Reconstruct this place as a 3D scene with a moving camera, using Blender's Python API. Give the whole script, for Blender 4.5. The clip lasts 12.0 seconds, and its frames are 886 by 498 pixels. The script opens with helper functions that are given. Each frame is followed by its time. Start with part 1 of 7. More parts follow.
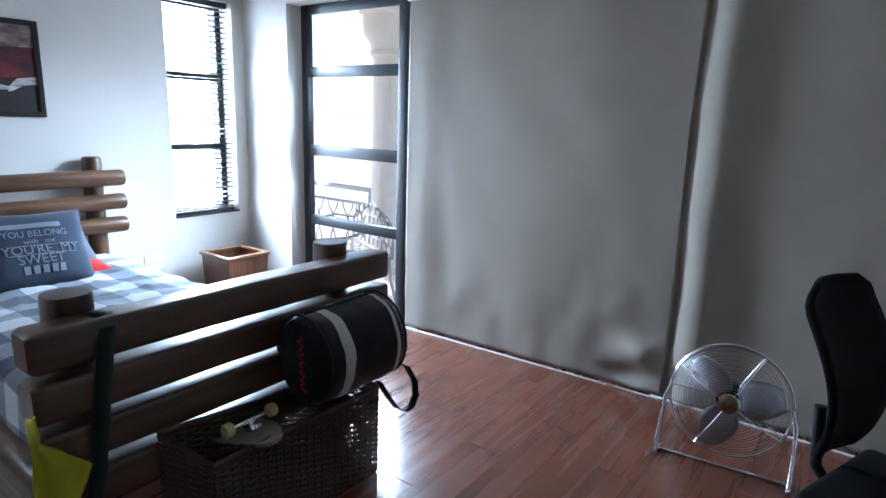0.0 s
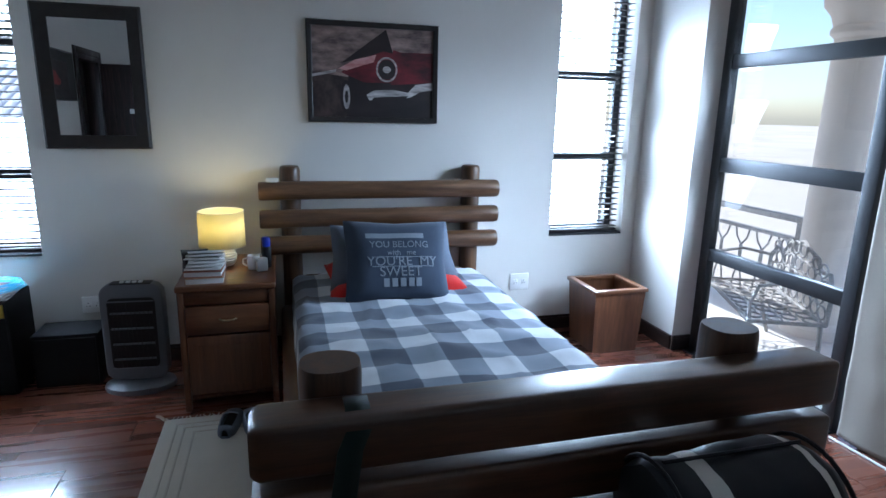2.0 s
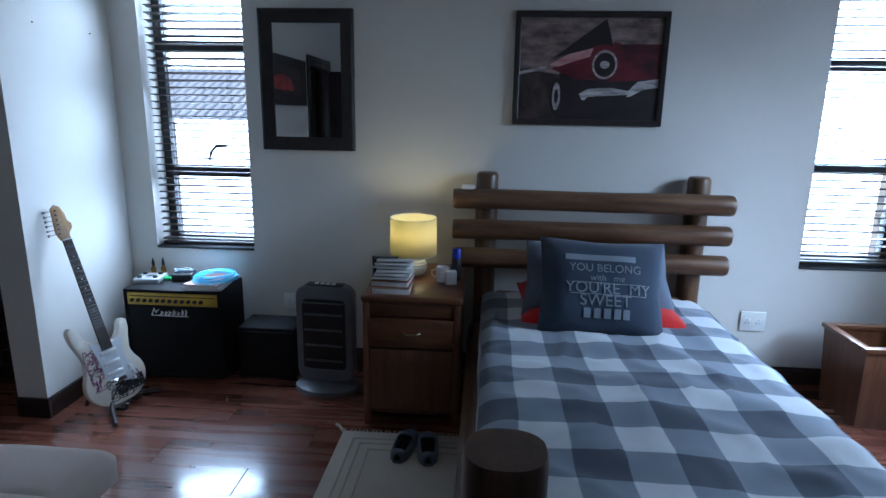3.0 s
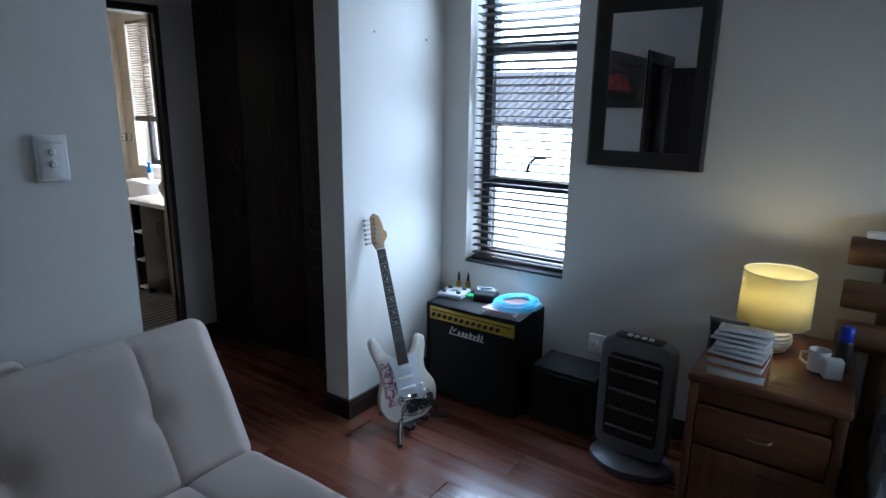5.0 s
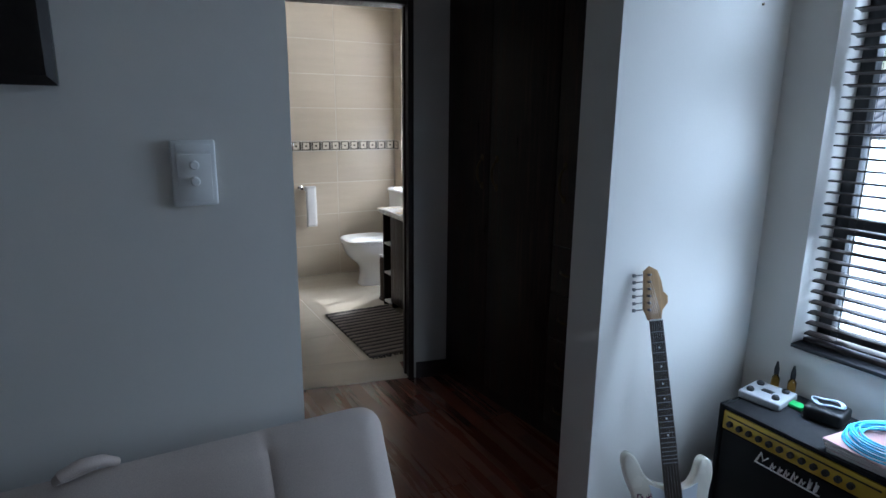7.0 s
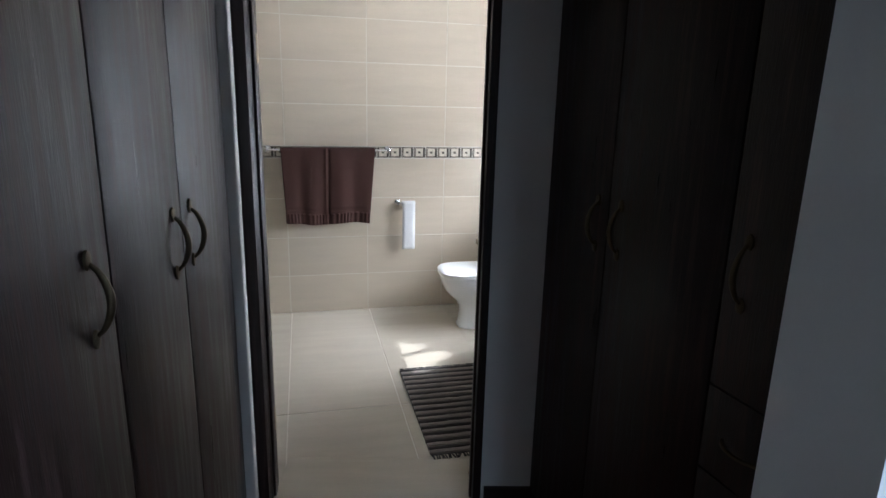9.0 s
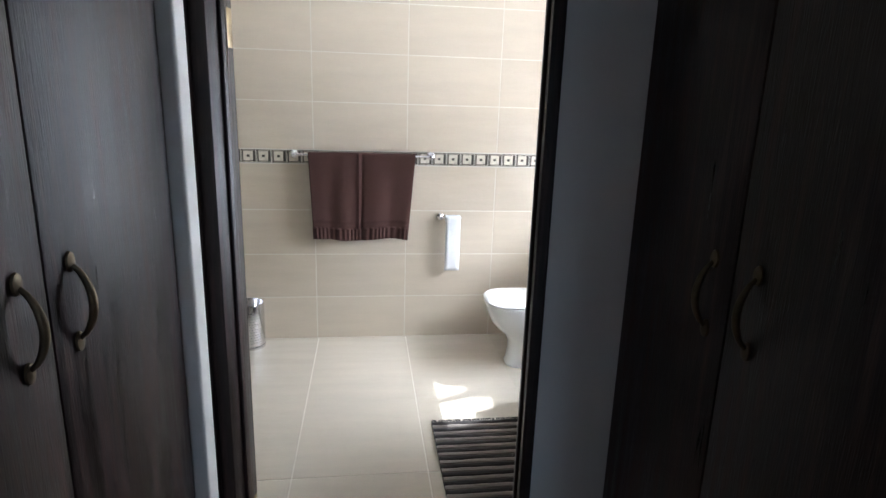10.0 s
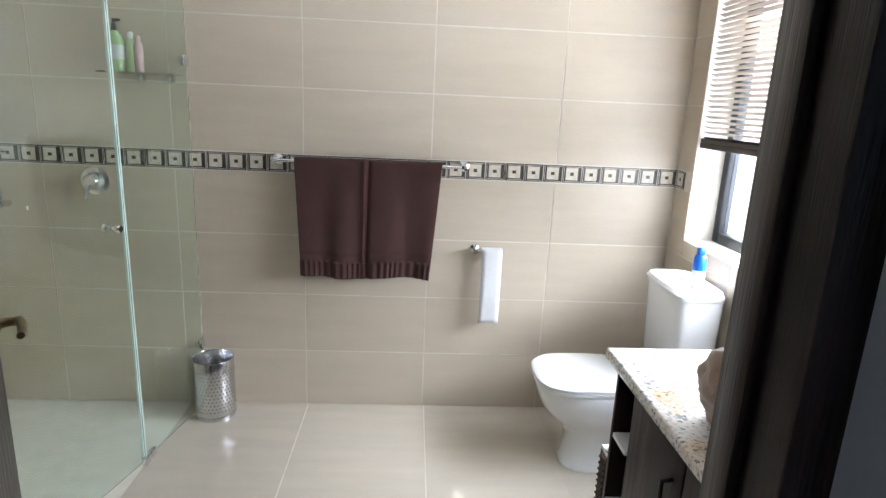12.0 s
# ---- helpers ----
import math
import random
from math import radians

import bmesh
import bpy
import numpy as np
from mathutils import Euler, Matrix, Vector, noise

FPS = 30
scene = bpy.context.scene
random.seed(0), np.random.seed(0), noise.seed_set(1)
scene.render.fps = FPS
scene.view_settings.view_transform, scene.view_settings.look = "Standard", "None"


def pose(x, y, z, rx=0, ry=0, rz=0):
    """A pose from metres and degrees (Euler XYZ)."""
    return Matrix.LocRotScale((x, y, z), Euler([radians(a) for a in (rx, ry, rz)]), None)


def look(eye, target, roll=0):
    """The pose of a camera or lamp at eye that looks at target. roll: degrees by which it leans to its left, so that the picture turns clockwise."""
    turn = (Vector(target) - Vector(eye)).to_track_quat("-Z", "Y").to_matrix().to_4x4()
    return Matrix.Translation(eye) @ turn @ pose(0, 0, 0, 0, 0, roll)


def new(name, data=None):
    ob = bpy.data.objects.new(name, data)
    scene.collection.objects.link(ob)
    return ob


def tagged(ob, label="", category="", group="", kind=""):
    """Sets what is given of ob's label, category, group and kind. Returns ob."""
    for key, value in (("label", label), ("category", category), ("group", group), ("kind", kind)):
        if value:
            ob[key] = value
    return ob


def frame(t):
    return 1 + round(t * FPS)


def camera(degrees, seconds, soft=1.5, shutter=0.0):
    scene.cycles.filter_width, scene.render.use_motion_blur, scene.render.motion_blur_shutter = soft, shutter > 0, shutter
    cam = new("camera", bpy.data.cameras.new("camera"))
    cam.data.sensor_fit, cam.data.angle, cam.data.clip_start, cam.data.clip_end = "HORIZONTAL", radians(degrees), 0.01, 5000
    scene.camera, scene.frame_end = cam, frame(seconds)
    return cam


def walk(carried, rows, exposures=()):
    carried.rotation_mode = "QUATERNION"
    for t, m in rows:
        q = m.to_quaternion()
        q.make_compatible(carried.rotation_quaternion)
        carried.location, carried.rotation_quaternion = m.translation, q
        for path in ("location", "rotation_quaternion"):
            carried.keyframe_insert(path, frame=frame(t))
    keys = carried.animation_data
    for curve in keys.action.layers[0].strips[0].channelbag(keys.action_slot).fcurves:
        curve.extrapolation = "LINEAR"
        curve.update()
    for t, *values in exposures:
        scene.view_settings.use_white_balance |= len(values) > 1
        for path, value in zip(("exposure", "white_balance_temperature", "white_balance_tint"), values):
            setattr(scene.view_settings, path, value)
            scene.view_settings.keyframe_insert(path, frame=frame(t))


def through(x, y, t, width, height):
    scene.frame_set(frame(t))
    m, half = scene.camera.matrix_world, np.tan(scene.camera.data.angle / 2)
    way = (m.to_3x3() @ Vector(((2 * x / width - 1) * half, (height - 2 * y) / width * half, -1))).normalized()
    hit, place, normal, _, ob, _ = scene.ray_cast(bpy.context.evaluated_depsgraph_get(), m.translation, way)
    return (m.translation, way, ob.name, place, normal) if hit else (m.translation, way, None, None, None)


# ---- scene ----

# camera and walk
cam = camera(74.1, 12.0, 1.5)
PATH = [
    (0, (0.681, 0.281, 1.581), (-0.474, 1.855, 1.145), 1.9),
    (0.5, (0.514, 0.555, 1.576), (-0.842, 1.959, 1.139), 1.8),
    (1, (0.332, 0.75, 1.588), (-1.237, 1.905, 1.136), 1.7),
    (1.5, (0.186, 0.872, 1.577), (-1.572, 1.711, 1.124), 1.4),
    (2, (-0.036, 0.914, 1.573), (-1.911, 1.441, 1.119), 1.2),
    (2.5, (-0.235, 0.949, 1.59), (-2.168, 1.156, 1.123), 1.2),
    (3, (-0.435, 0.959, 1.553), (-2.379, 0.825, 1.102), 1.0),
    (5, (-1.008, 0.758, 1.603), (-2.605, -0.35, 1.129), 0.8),
    (5.5, (-1.079, 0.653, 1.609), (-2.531, -0.635, 1.129), 0.8),
    (6, (-1.199, 0.51, 1.578), (-2.51, -0.931, 1.124), 0.7),
    (6.5, (-1.421, 0.358, 1.578), (-2.537, -1.24, 1.129), 0.7),
    (7, (-1.661, 0.141, 1.565), (-2.609, -1.562, 1.115), 0.6),
    (7.5, (-1.878, -0.095, 1.562), (-2.707, -1.858, 1.112), 0.8),
    (9.5, (-2.57, -1.098, 1.632), (-2.913, -3.007, 1.145), 1.6),
    (10, (-2.653, -1.416, 1.63), (-2.914, -3.338, 1.142), 1.8),
    (10.5, (-2.725, -1.691, 1.588), (-2.956, -3.621, 1.117), 2.0),
    (11, (-2.772, -2.001, 1.589), (-2.966, -3.933, 1.11), 2.2),
    (11.5, (-2.808, -2.259, 1.582), (-2.961, -4.194, 1.102), 2.4),
    (12, (-2.834, -2.493, 1.564), (-2.947, -4.431, 1.082), 2.6),
]
EXPOSURES = [(t, stops, kelvin, 10) for t, stops, kelvin in ((0, 1.2, 5600), (1.2, 0.95, 5550), (2.0, 0.5, 5450), (2.5, 0.23, 5300), (3.0, -0.1, 5250), (5.0, -0.25, 5450), (6.5, -0.5, 5450), (7.5, -0.7, 5500), (9.5, 0.2, 5400), (10.5, 0.55, 5450), (11, 0.5, 5450), (12, 0.25, 5450))]
walk(cam, [(t, look(eye, target, roll)) for t, eye, target, roll in PATH], EXPOSURES)

# world, sun and window light
world = bpy.data.worlds.new("sky")
scene.world = world
world.use_nodes = True
wn = world.node_tree
sky = wn.nodes.new("ShaderNodeTexSky")
sky.sky_type = "NISHITA"
sky.sun_disc = False
SUN_EL, SUN_AZ = 50.0, 249.0   # azimuth clockwise from +y
sky.sun_elevation, sky.sun_rotation = radians(SUN_EL), radians(SUN_AZ)
wn.nodes["Background"].inputs["Strength"].default_value = 0.15
wn.links.new(sky.outputs["Color"], wn.nodes["Background"].inputs["Color"])
sun = new("sun", bpy.data.lights.new("sun", "SUN"))
sun.data.energy, sun.data.angle, sun.data.color = 5.0, radians(0.5), (1.0, 0.95, 0.86)
_d = Vector((math.sin(radians(SUN_AZ)) * math.cos(radians(SUN_EL)), math.cos(radians(SUN_AZ)) * math.cos(radians(SUN_EL)), math.sin(radians(SUN_EL))))
sun.matrix_world = look(tuple(_d * 20), (0, 0, 0))


def window_light(name, eye, target, w, h, power, color=(0.72, 0.86, 1.0), spread=180.0):
    ob = new(name, bpy.data.lights.new(name, "AREA"))
    ob.data.shape, ob.data.size, ob.data.size_y = "RECTANGLE", w, h
    ob.data.energy, ob.data.color, ob.data.spread = power, color, radians(spread)
    ob.matrix_world = look(eye, target)
    return ob


# bright sky right outside the panes; the left window also looks out on a roof between its two strips
for z, h_, power in ((1.10, 0.77, 13), (2.13, 0.66, 20)):
    window_light("sky_window_left", (-4.175, -0.745, z), (-2.175, -0.745, z), 0.6, h_, power)
window_light("sky_window_right", (-4.175, 3.07, 1.58), (-2.175, 3.07, 1.58), 0.56, 1.72, 46)
window_light("sky_bathroom_window", (-4.44, -4.4, 1.67), (-2.44, -4.4, 1.67), 1.4, 1.36, 74, (1.0, 0.98, 0.95))


def aimed(name, eye, heading, drop, w, h, power, spread, color=(0.72, 0.86, 1.0)):
    """Daylight within an opening, falling in along a heading (degrees from +x) and downwards by drop degrees."""
    a, e = radians(heading), radians(drop)
    way = Vector((math.cos(a) * math.cos(e), math.sin(a) * math.cos(e), -math.sin(e)))
    return window_light(name, eye, tuple(Vector(eye) + way), w, h, power, color, spread)


for z in (1.02, 1.55, 2.08):
    aimed("daylight_window_left", (-3.84, -0.745, z), -32, 30, 0.5, 0.3, 3.2, 100)
    aimed("daylight_window_right", (-3.83, 3.06, z), 7, 27, 0.5, 0.35, 11, 100)
aimed("daylight_window_left", (-3.82, -0.745, 0.92), 24, 66, 0.5, 0.2, 4.6, 90)
for z in (1.2, 1.9):
    aimed("daylight_balcony_door", (-2.70, 3.53, z), -112, 34, 0.8, 0.3, 8, 80)
aimed("daylight_balcony_door", (-2.50, 3.53, 1.1), -48, 31, 0.6, 0.7, 1.8, 32)
aimed("daylight_balcony_door", (-2.70, 3.53, 1.75), -128, 8, 0.8, 0.5, 2.4, 110)
for z, power in ((1.16, 18), (1.9, 13)):
    aimed("daylight_bathroom_window", (-4.22, -4.45, z), 4, 54, 1.0, 0.2, power, 132, (1.0, 0.98, 0.95))


# materials
def tree(name):
    m = bpy.data.materials.new(name)
    m.use_nodes = True
    return m, m.node_tree.nodes, m.node_tree.links, m.node_tree.nodes["Principled BSDF"]


def coords(n, l, scale=(1, 1, 1), kind="Object"):
    tc, mp = n.new("ShaderNodeTexCoord"), n.new("ShaderNodeMapping")
    mp.inputs["Scale"].default_value = scale
    l.new(tc.outputs[kind], mp.inputs["Vector"])
    return mp.outputs["Vector"]


def noise_tex(n, l, vec, scale, detail=4.0, rough=0.55):
    t = n.new("ShaderNodeTexNoise")
    t.inputs["Scale"].default_value, t.inputs["Detail"].default_value, t.inputs["Roughness"].default_value = scale, detail, rough
    l.new(vec, t.inputs["Vector"])
    return t.outputs["Fac"]


def ramp(n, l, fac, stops):
    r = n.new("ShaderNodeValToRGB")
    while len(r.color_ramp.elements) < len(stops):
        r.color_ramp.elements.new(0.5)
    for e, (p, c) in zip(r.color_ramp.elements, stops):
        e.position, e.color = p, (*c, 1)
    l.new(fac, r.inputs["Fac"])
    return r.outputs["Color"]


def mixed(n, l, a, b, fac, mode="MULTIPLY"):
    m = n.new("ShaderNodeMix")
    m.data_type, m.blend_type = "RGBA", mode
    for sock, v in ((m.inputs[6], a), (m.inputs[7], b)):
        if isinstance(v, tuple):
            sock.default_value = (*v, 1)
        else:
            l.new(v, sock)
    if isinstance(fac, float):
        m.inputs[0].default_value = fac
    else:
        l.new(fac, m.inputs[0])
    return m.outputs[2]


def bumped(n, l, p, height, strength, dist=0.002):
    b = n.new("ShaderNodeBump")
    b.inputs["Strength"].default_value, b.inputs["Distance"].default_value = strength, dist
    l.new(height, b.inputs["Height"])
    l.new(b.outputs["Normal"], p.inputs["Normal"])


def plain(name, color, rough=0.5, metal=0.0, vary=0.12, scale=6.0, fine=120.0, bump=0.15, coat=0.0, spec=0.5, sheen=0.0):
    """One colour with soft blotches, fine grain and slight relief."""
    m, n, l, p = tree(name)
    v = coords(n, l)
    big, small = noise_tex(n, l, v, scale), noise_tex(n, l, v, fine, 3.0)
    lo, hi = tuple(c * (1 - vary) for c in color), tuple(min(1, c * (1 + vary)) for c in color)
    c = ramp(n, l, big, [(0.3, lo), (0.7, hi)])
    c = mixed(n, l, c, ramp(n, l, small, [(0.3, (1 - vary * 0.6,) * 3), (0.7, (1, 1, 1))]), 1.0)
    l.new(c, p.inputs["Base Color"])
    r = ramp(n, l, big, [(0.2, (max(0, rough - 0.06),) * 3), (0.8, (min(1, rough + 0.06),) * 3)])
    l.new(r, p.inputs["Roughness"])
    p.inputs["Metallic"].default_value, p.inputs["Coat Weight"].default_value = metal, coat
    p.inputs["Specular IOR Level"].default_value, p.inputs["Sheen Weight"].default_value = spec, sheen
    if bump:
        bumped(n, l, p, small, bump)
    return m


def wood(name, dark, light, grain=(40, 2.5, 40), rough=0.4, coat=0.0, per_piece=0.0, bump=0.2, knots=True, spec=0.5, fine_depth=0.7, lo=0.28, hi=0.72, gloss=0.065, coat_rough=0.2):
    """Wood with streaks along the axis whose grain scale is low."""
    m, n, l, p = tree(name)
    v = coords(n, l, tuple(g / 10 for g in grain))
    if per_piece:
        info = n.new("ShaderNodeObjectInfo")
        add = n.new("ShaderNodeVectorMath")
        add.operation = "MULTIPLY_ADD"
        add.inputs[1].default_value = (37, 53, 29)
        l.new(info.outputs["Random"], add.inputs[0])
        l.new(v, add.inputs[2])
        v = add.outputs[0]
    streak, fine = noise_tex(n, l, v, 6.0, 6.0, 0.6), noise_tex(n, l, v, 45.0, 2.0)
    c = ramp(n, l, streak, [(lo, dark), (hi, light)])
    c = mixed(n, l, c, ramp(n, l, fine, [(0.35, (0.75, 0.72, 0.7)), (0.6, (1, 1, 1))]), fine_depth)
    if knots:
        broad = noise_tex(n, l, v, 1.3, 2.0)
        c = mixed(n, l, c, ramp(n, l, broad, [(0.35, (0.7, 0.66, 0.62)), (0.6, (1, 1, 1))]), 0.8)
    if per_piece:
        hsv = n.new("ShaderNodeHueSaturation")
        mr = n.new("ShaderNodeMapRange")
        mr.inputs["To Min"].default_value, mr.inputs["To Max"].default_value = 1 - per_piece, 1 + per_piece
        l.new(info.outputs["Random"], mr.inputs["Value"])
        l.new(mr.outputs["Result"], hsv.inputs["Value"])
        l.new(c, hsv.inputs["Color"])
        c = hsv.outputs["Color"]
    l.new(c, p.inputs["Base Color"])
    r = ramp(n, l, streak, [(0.3, (rough - gloss,) * 3), (0.7, (rough + gloss * 1.3,) * 3)])
    l.new(r, p.inputs["Roughness"])
    p.inputs["Coat Weight"].default_value, p.inputs["Coat Roughness"].default_value = coat, coat_rough
    p.inputs["Specular IOR Level"].default_value = spec
    bumped(n, l, p, fine, bump, 0.001)
    return m


def tile_mat(name, color, rough=0.25, vary=0.05, streak=(1.2, 8, 8)):
    m, n, l, p = tree(name)
    info = n.new("ShaderNodeObjectInfo")
    v = coords(n, l, streak)
    add = n.new("ShaderNodeVectorMath")
    add.operation = "MULTIPLY_ADD"
    add.inputs[1].default_value = (31, 17, 43)
    l.new(info.outputs["Random"], add.inputs[0])
    l.new(v, add.inputs[2])
    big, fine = noise_tex(n, l, add.outputs[0], 1.6, 5.0), noise_tex(n, l, add.outputs[0], 60.0, 2.0)
    c = ramp(n, l, big, [(0.3, tuple(x * (1 - vary) for x in color)), (0.7, tuple(min(1, x * (1 + vary)) for x in color))])
    c = mixed(n, l, c, ramp(n, l, fine, [(0.3, (0.95,) * 3), (0.7, (1, 1, 1))]), 1.0)
    hsv, mr = n.new("ShaderNodeHueSaturation"), n.new("ShaderNodeMapRange")
    mr.inputs["To Min"].default_value, mr.inputs["To Max"].default_value = 0.96, 1.04
    l.new(info.outputs["Random"], mr.inputs["Value"])
    l.new(mr.outputs["Result"], hsv.inputs["Value"])
    l.new(c, hsv.inputs["Color"])
    l.new(hsv.outputs["Color"], p.inputs["Base Color"])
    p.inputs["Roughness"].default_value = rough
    bumped(n, l, p, big, 0.04, 0.002)
    return m


def glass_mat(name, color=(1, 1, 1), rough=0.0):
    m, n, l, p = tree(name)
    p.inputs["Base Color"].default_value = (*color, 1)
    p.inputs["Transmission Weight"].default_value, p.inputs["Roughness"].default_value, p.inputs["IOR"].default_value = 1.0, rough, 1.45
    return m


def cloth(name, color, rough=0.9, weave=500.0, vary=0.12, bump=0.3, sheen=0.2, through=0.0):
    m, n, l, p = tree(name)
    v = coords(n, l)
    big, fine = noise_tex(n, l, v, 3.0), noise_tex(n, l, v, weave, 2.0)
    c = ramp(n, l, big, [(0.3, tuple(x * (1 - vary) for x in color)), (0.7, tuple(min(1, x * (1 + vary)) for x in color))])
    c = mixed(n, l, c, ramp(n, l, fine, [(0.3, (0.8,) * 3), (0.65, (1, 1, 1))]), 0.8)
    l.new(c, p.inputs["Base Color"])
    p.inputs["Roughness"].default_value, p.inputs["Sheen Weight"].default_value = rough, sheen
    p.inputs["Specular IOR Level"].default_value = 0.2
    bumped(n, l, p, fine, bump, 0.001)
    if through:
        tr, mx = n.new("ShaderNodeBsdfTranslucent"), n.new("ShaderNodeMixShader")
        l.new(c, tr.inputs["Color"])
        mx.inputs[0].default_value = through
        l.new(p.outputs[0], mx.inputs[1])
        l.new(tr.outputs[0], mx.inputs[2])
        l.new(mx.outputs[0], n["Material Output"].inputs["Surface"])
    return m


WALL = plain("wall_paint", (0.66, 0.64, 0.60), 0.85, vary=0.03, scale=1.2, fine=220, bump=0.12, spec=0.25)
CEIL = plain("ceiling_paint", (0.8, 0.78, 0.74), 0.9, vary=0.03, scale=1.5, fine=160, bump=0.1, spec=0.2)
DARKWOOD = wood("dark_stained_wood", (0.013, 0.006, 0.005), (0.085, 0.045, 0.04), (80, 80, 4.5), 0.42, coat=0.0, bump=0.7, fine_depth=1.0, lo=0.48, hi=0.8, gloss=0.15, spec=0.34)
SKIRT = wood("dark_skirting_wood", (0.016, 0.009, 0.007), (0.05, 0.03, 0.024), (3, 3, 60), 0.4)
FLOORWOOD = wood("red_brown_laminate", (0.145, 0.046, 0.027), (0.225, 0.077, 0.043), (1.2, 24, 24), 0.27, coat=1.0, coat_rough=0.12, per_piece=0.04, bump=0.02, fine_depth=0.2, knots=False)


def strip_pattern(m):
    """Three printed strips to a laminate board, each of its own shade."""
    n, l = m.node_tree.nodes, m.node_tree.links
    p = n["Principled BSDF"]
    v = coords(n, l)
    info, add, bt_ = n.new("ShaderNodeObjectInfo"), n.new("ShaderNodeVectorMath"), n.new("ShaderNodeTexBrick")
    add.operation = "MULTIPLY_ADD"
    add.inputs[1].default_value = (11.3, 0.0, 0.0)
    l.new(info.outputs["Random"], add.inputs[0])
    l.new(v, add.inputs[2])
    l.new(add.outputs[0], bt_.inputs["Vector"])
    for key, val in (("Scale", 1.0), ("Brick Width", 0.37), ("Row Height", 0.0643), ("Mortar Size", 0.0), ("Bias", 0.15)):
        bt_.inputs[key].default_value = val
    bt_.inputs["Color1"].default_value, bt_.inputs["Color2"].default_value = (0.70, 0.67, 0.68, 1), (1.05, 1.05, 1.05, 1)
    old = p.inputs["Base Color"].links[0].from_socket
    l.new(mixed(n, l, old, bt_.outputs["Color"], 1.0), p.inputs["Base Color"])


strip_pattern(FLOORWOOD)
LOG_Y = wood("pole_wood_lengthwise", (0.05, 0.023, 0.011), (0.175, 0.09, 0.041), (40, 3.5, 40), 0.38, coat=0.2, bump=0.35)
# same pole wood for the bed's foot, its backlit shade put into the colour
FOOTLOG_Y = wood("backlit_pole_wood_lengthwise", (0.036, 0.015, 0.007), (0.125, 0.057, 0.025), (40, 2.5, 40), 0.36, coat=0.6, coat_rough=0.2, spec=0.5)
FOOTLOG_Z = wood("backlit_pole_wood_upright", (0.04, 0.019, 0.01), (0.13, 0.066, 0.034), (40, 40, 2.5), 0.45, coat=0.05)
LOG_Z = wood("pole_wood_upright", (0.06, 0.028, 0.012), (0.19, 0.10, 0.046), (40, 40, 2.5), 0.4, coat=0.2)
LOG_X = wood("pole_wood_side", (0.06, 0.028, 0.012), (0.19, 0.10, 0.046), (2.5, 40, 40), 0.4, coat=0.2)
PINE_Z = wood("varnished_pine_upright", (0.085, 0.032, 0.014), (0.20, 0.087, 0.04), (40, 40, 2.5), 0.35, coat=0.3)
STAND_Z = wood("dark_varnished_pine_upright", (0.085, 0.029, 0.011), (0.21, 0.083, 0.034), (40, 40, 2.5), 0.35, coat=0.3)
STAND_Y = wood("dark_varnished_pine_across", (0.085, 0.029, 0.011), (0.21, 0.083, 0.034), (40, 2.5, 40), 0.33, coat=0.3)
PINE_Y = wood("varnished_pine_across", (0.095, 0.036, 0.016), (0.21, 0.092, 0.042), (40, 2.5, 40), 0.35, coat=0.3)
RAILING = plain("dark_window_aluminium", (0.03, 0.032, 0.036), 0.45, metal=0.3, vary=0.15, bump=0.05)
SLAT = wood("dark_blind_slat", (0.016, 0.011, 0.009), (0.045, 0.032, 0.026), (40, 2.5, 40), 0.42)
GLASS = glass_mat("clear_glass")
SHOWERGLASS = glass_mat("greenish_shower_glass", (0.78, 0.86, 0.81))
CHROME = plain("chrome", (0.8, 0.8, 0.82), 0.12, metal=1.0, vary=0.03, bump=0.02)
BRONZE = plain("dark_bronze", (0.12, 0.095, 0.06), 0.5, metal=1.0, vary=0.25, scale=20, bump=0.1)
BRASS = plain("aged_brass", (0.32, 0.25, 0.14), 0.35, metal=1.0, vary=0.25, scale=20, bump=0.1)
BLACK = plain("black_plastic", (0.012, 0.012, 0.013), 0.5, vary=0.2, bump=0.1)
WHITEPL = plain("white_plastic", (0.78, 0.78, 0.76), 0.35, vary=0.03, bump=0.03)
WTILE = tile_mat("beige_wall_tile", (0.52, 0.445, 0.34), 0.3)
FTILE = tile_mat("beige_floor_tile", (0.53, 0.475, 0.385), 0.22)
GROUT = plain("pale_grout", (0.62, 0.58, 0.5), 0.9, vary=0.08, scale=14, bump=0.3)
CERAMIC = plain("white_ceramic", (0.8, 0.8, 0.79), 0.12, vary=0.02, bump=0.0, coat=0.5)
CURTAIN = cloth("grey_blockout_fabric", (0.335, 0.295, 0.25), 0.8, 700, 0.05, 0.15, 0.1, through=0.03)


# mesh helpers
def box(bm, x0, y0, z0, x1, y1, z1, bevel=0.0, seg=2):
    r = bmesh.ops.create_cube(bm, size=1, matrix=Matrix.Translation(((x0 + x1) / 2, (y0 + y1) / 2, (z0 + z1) / 2)) @ Matrix.Diagonal((abs(x1 - x0), abs(y1 - y0), abs(z1 - z0), 1)))
    if bevel:
        ed = list({e for v in r["verts"] for e in v.link_edges})
        bmesh.ops.bevel(bm, geom=ed, offset=bevel, segments=seg, profile=0.5, affect="EDGES")
    return bm


def boxes(*rows, bevel=0.0):
    bm = bmesh.new()
    for r in rows:
        box(bm, *r, bevel=bevel)
    return bm


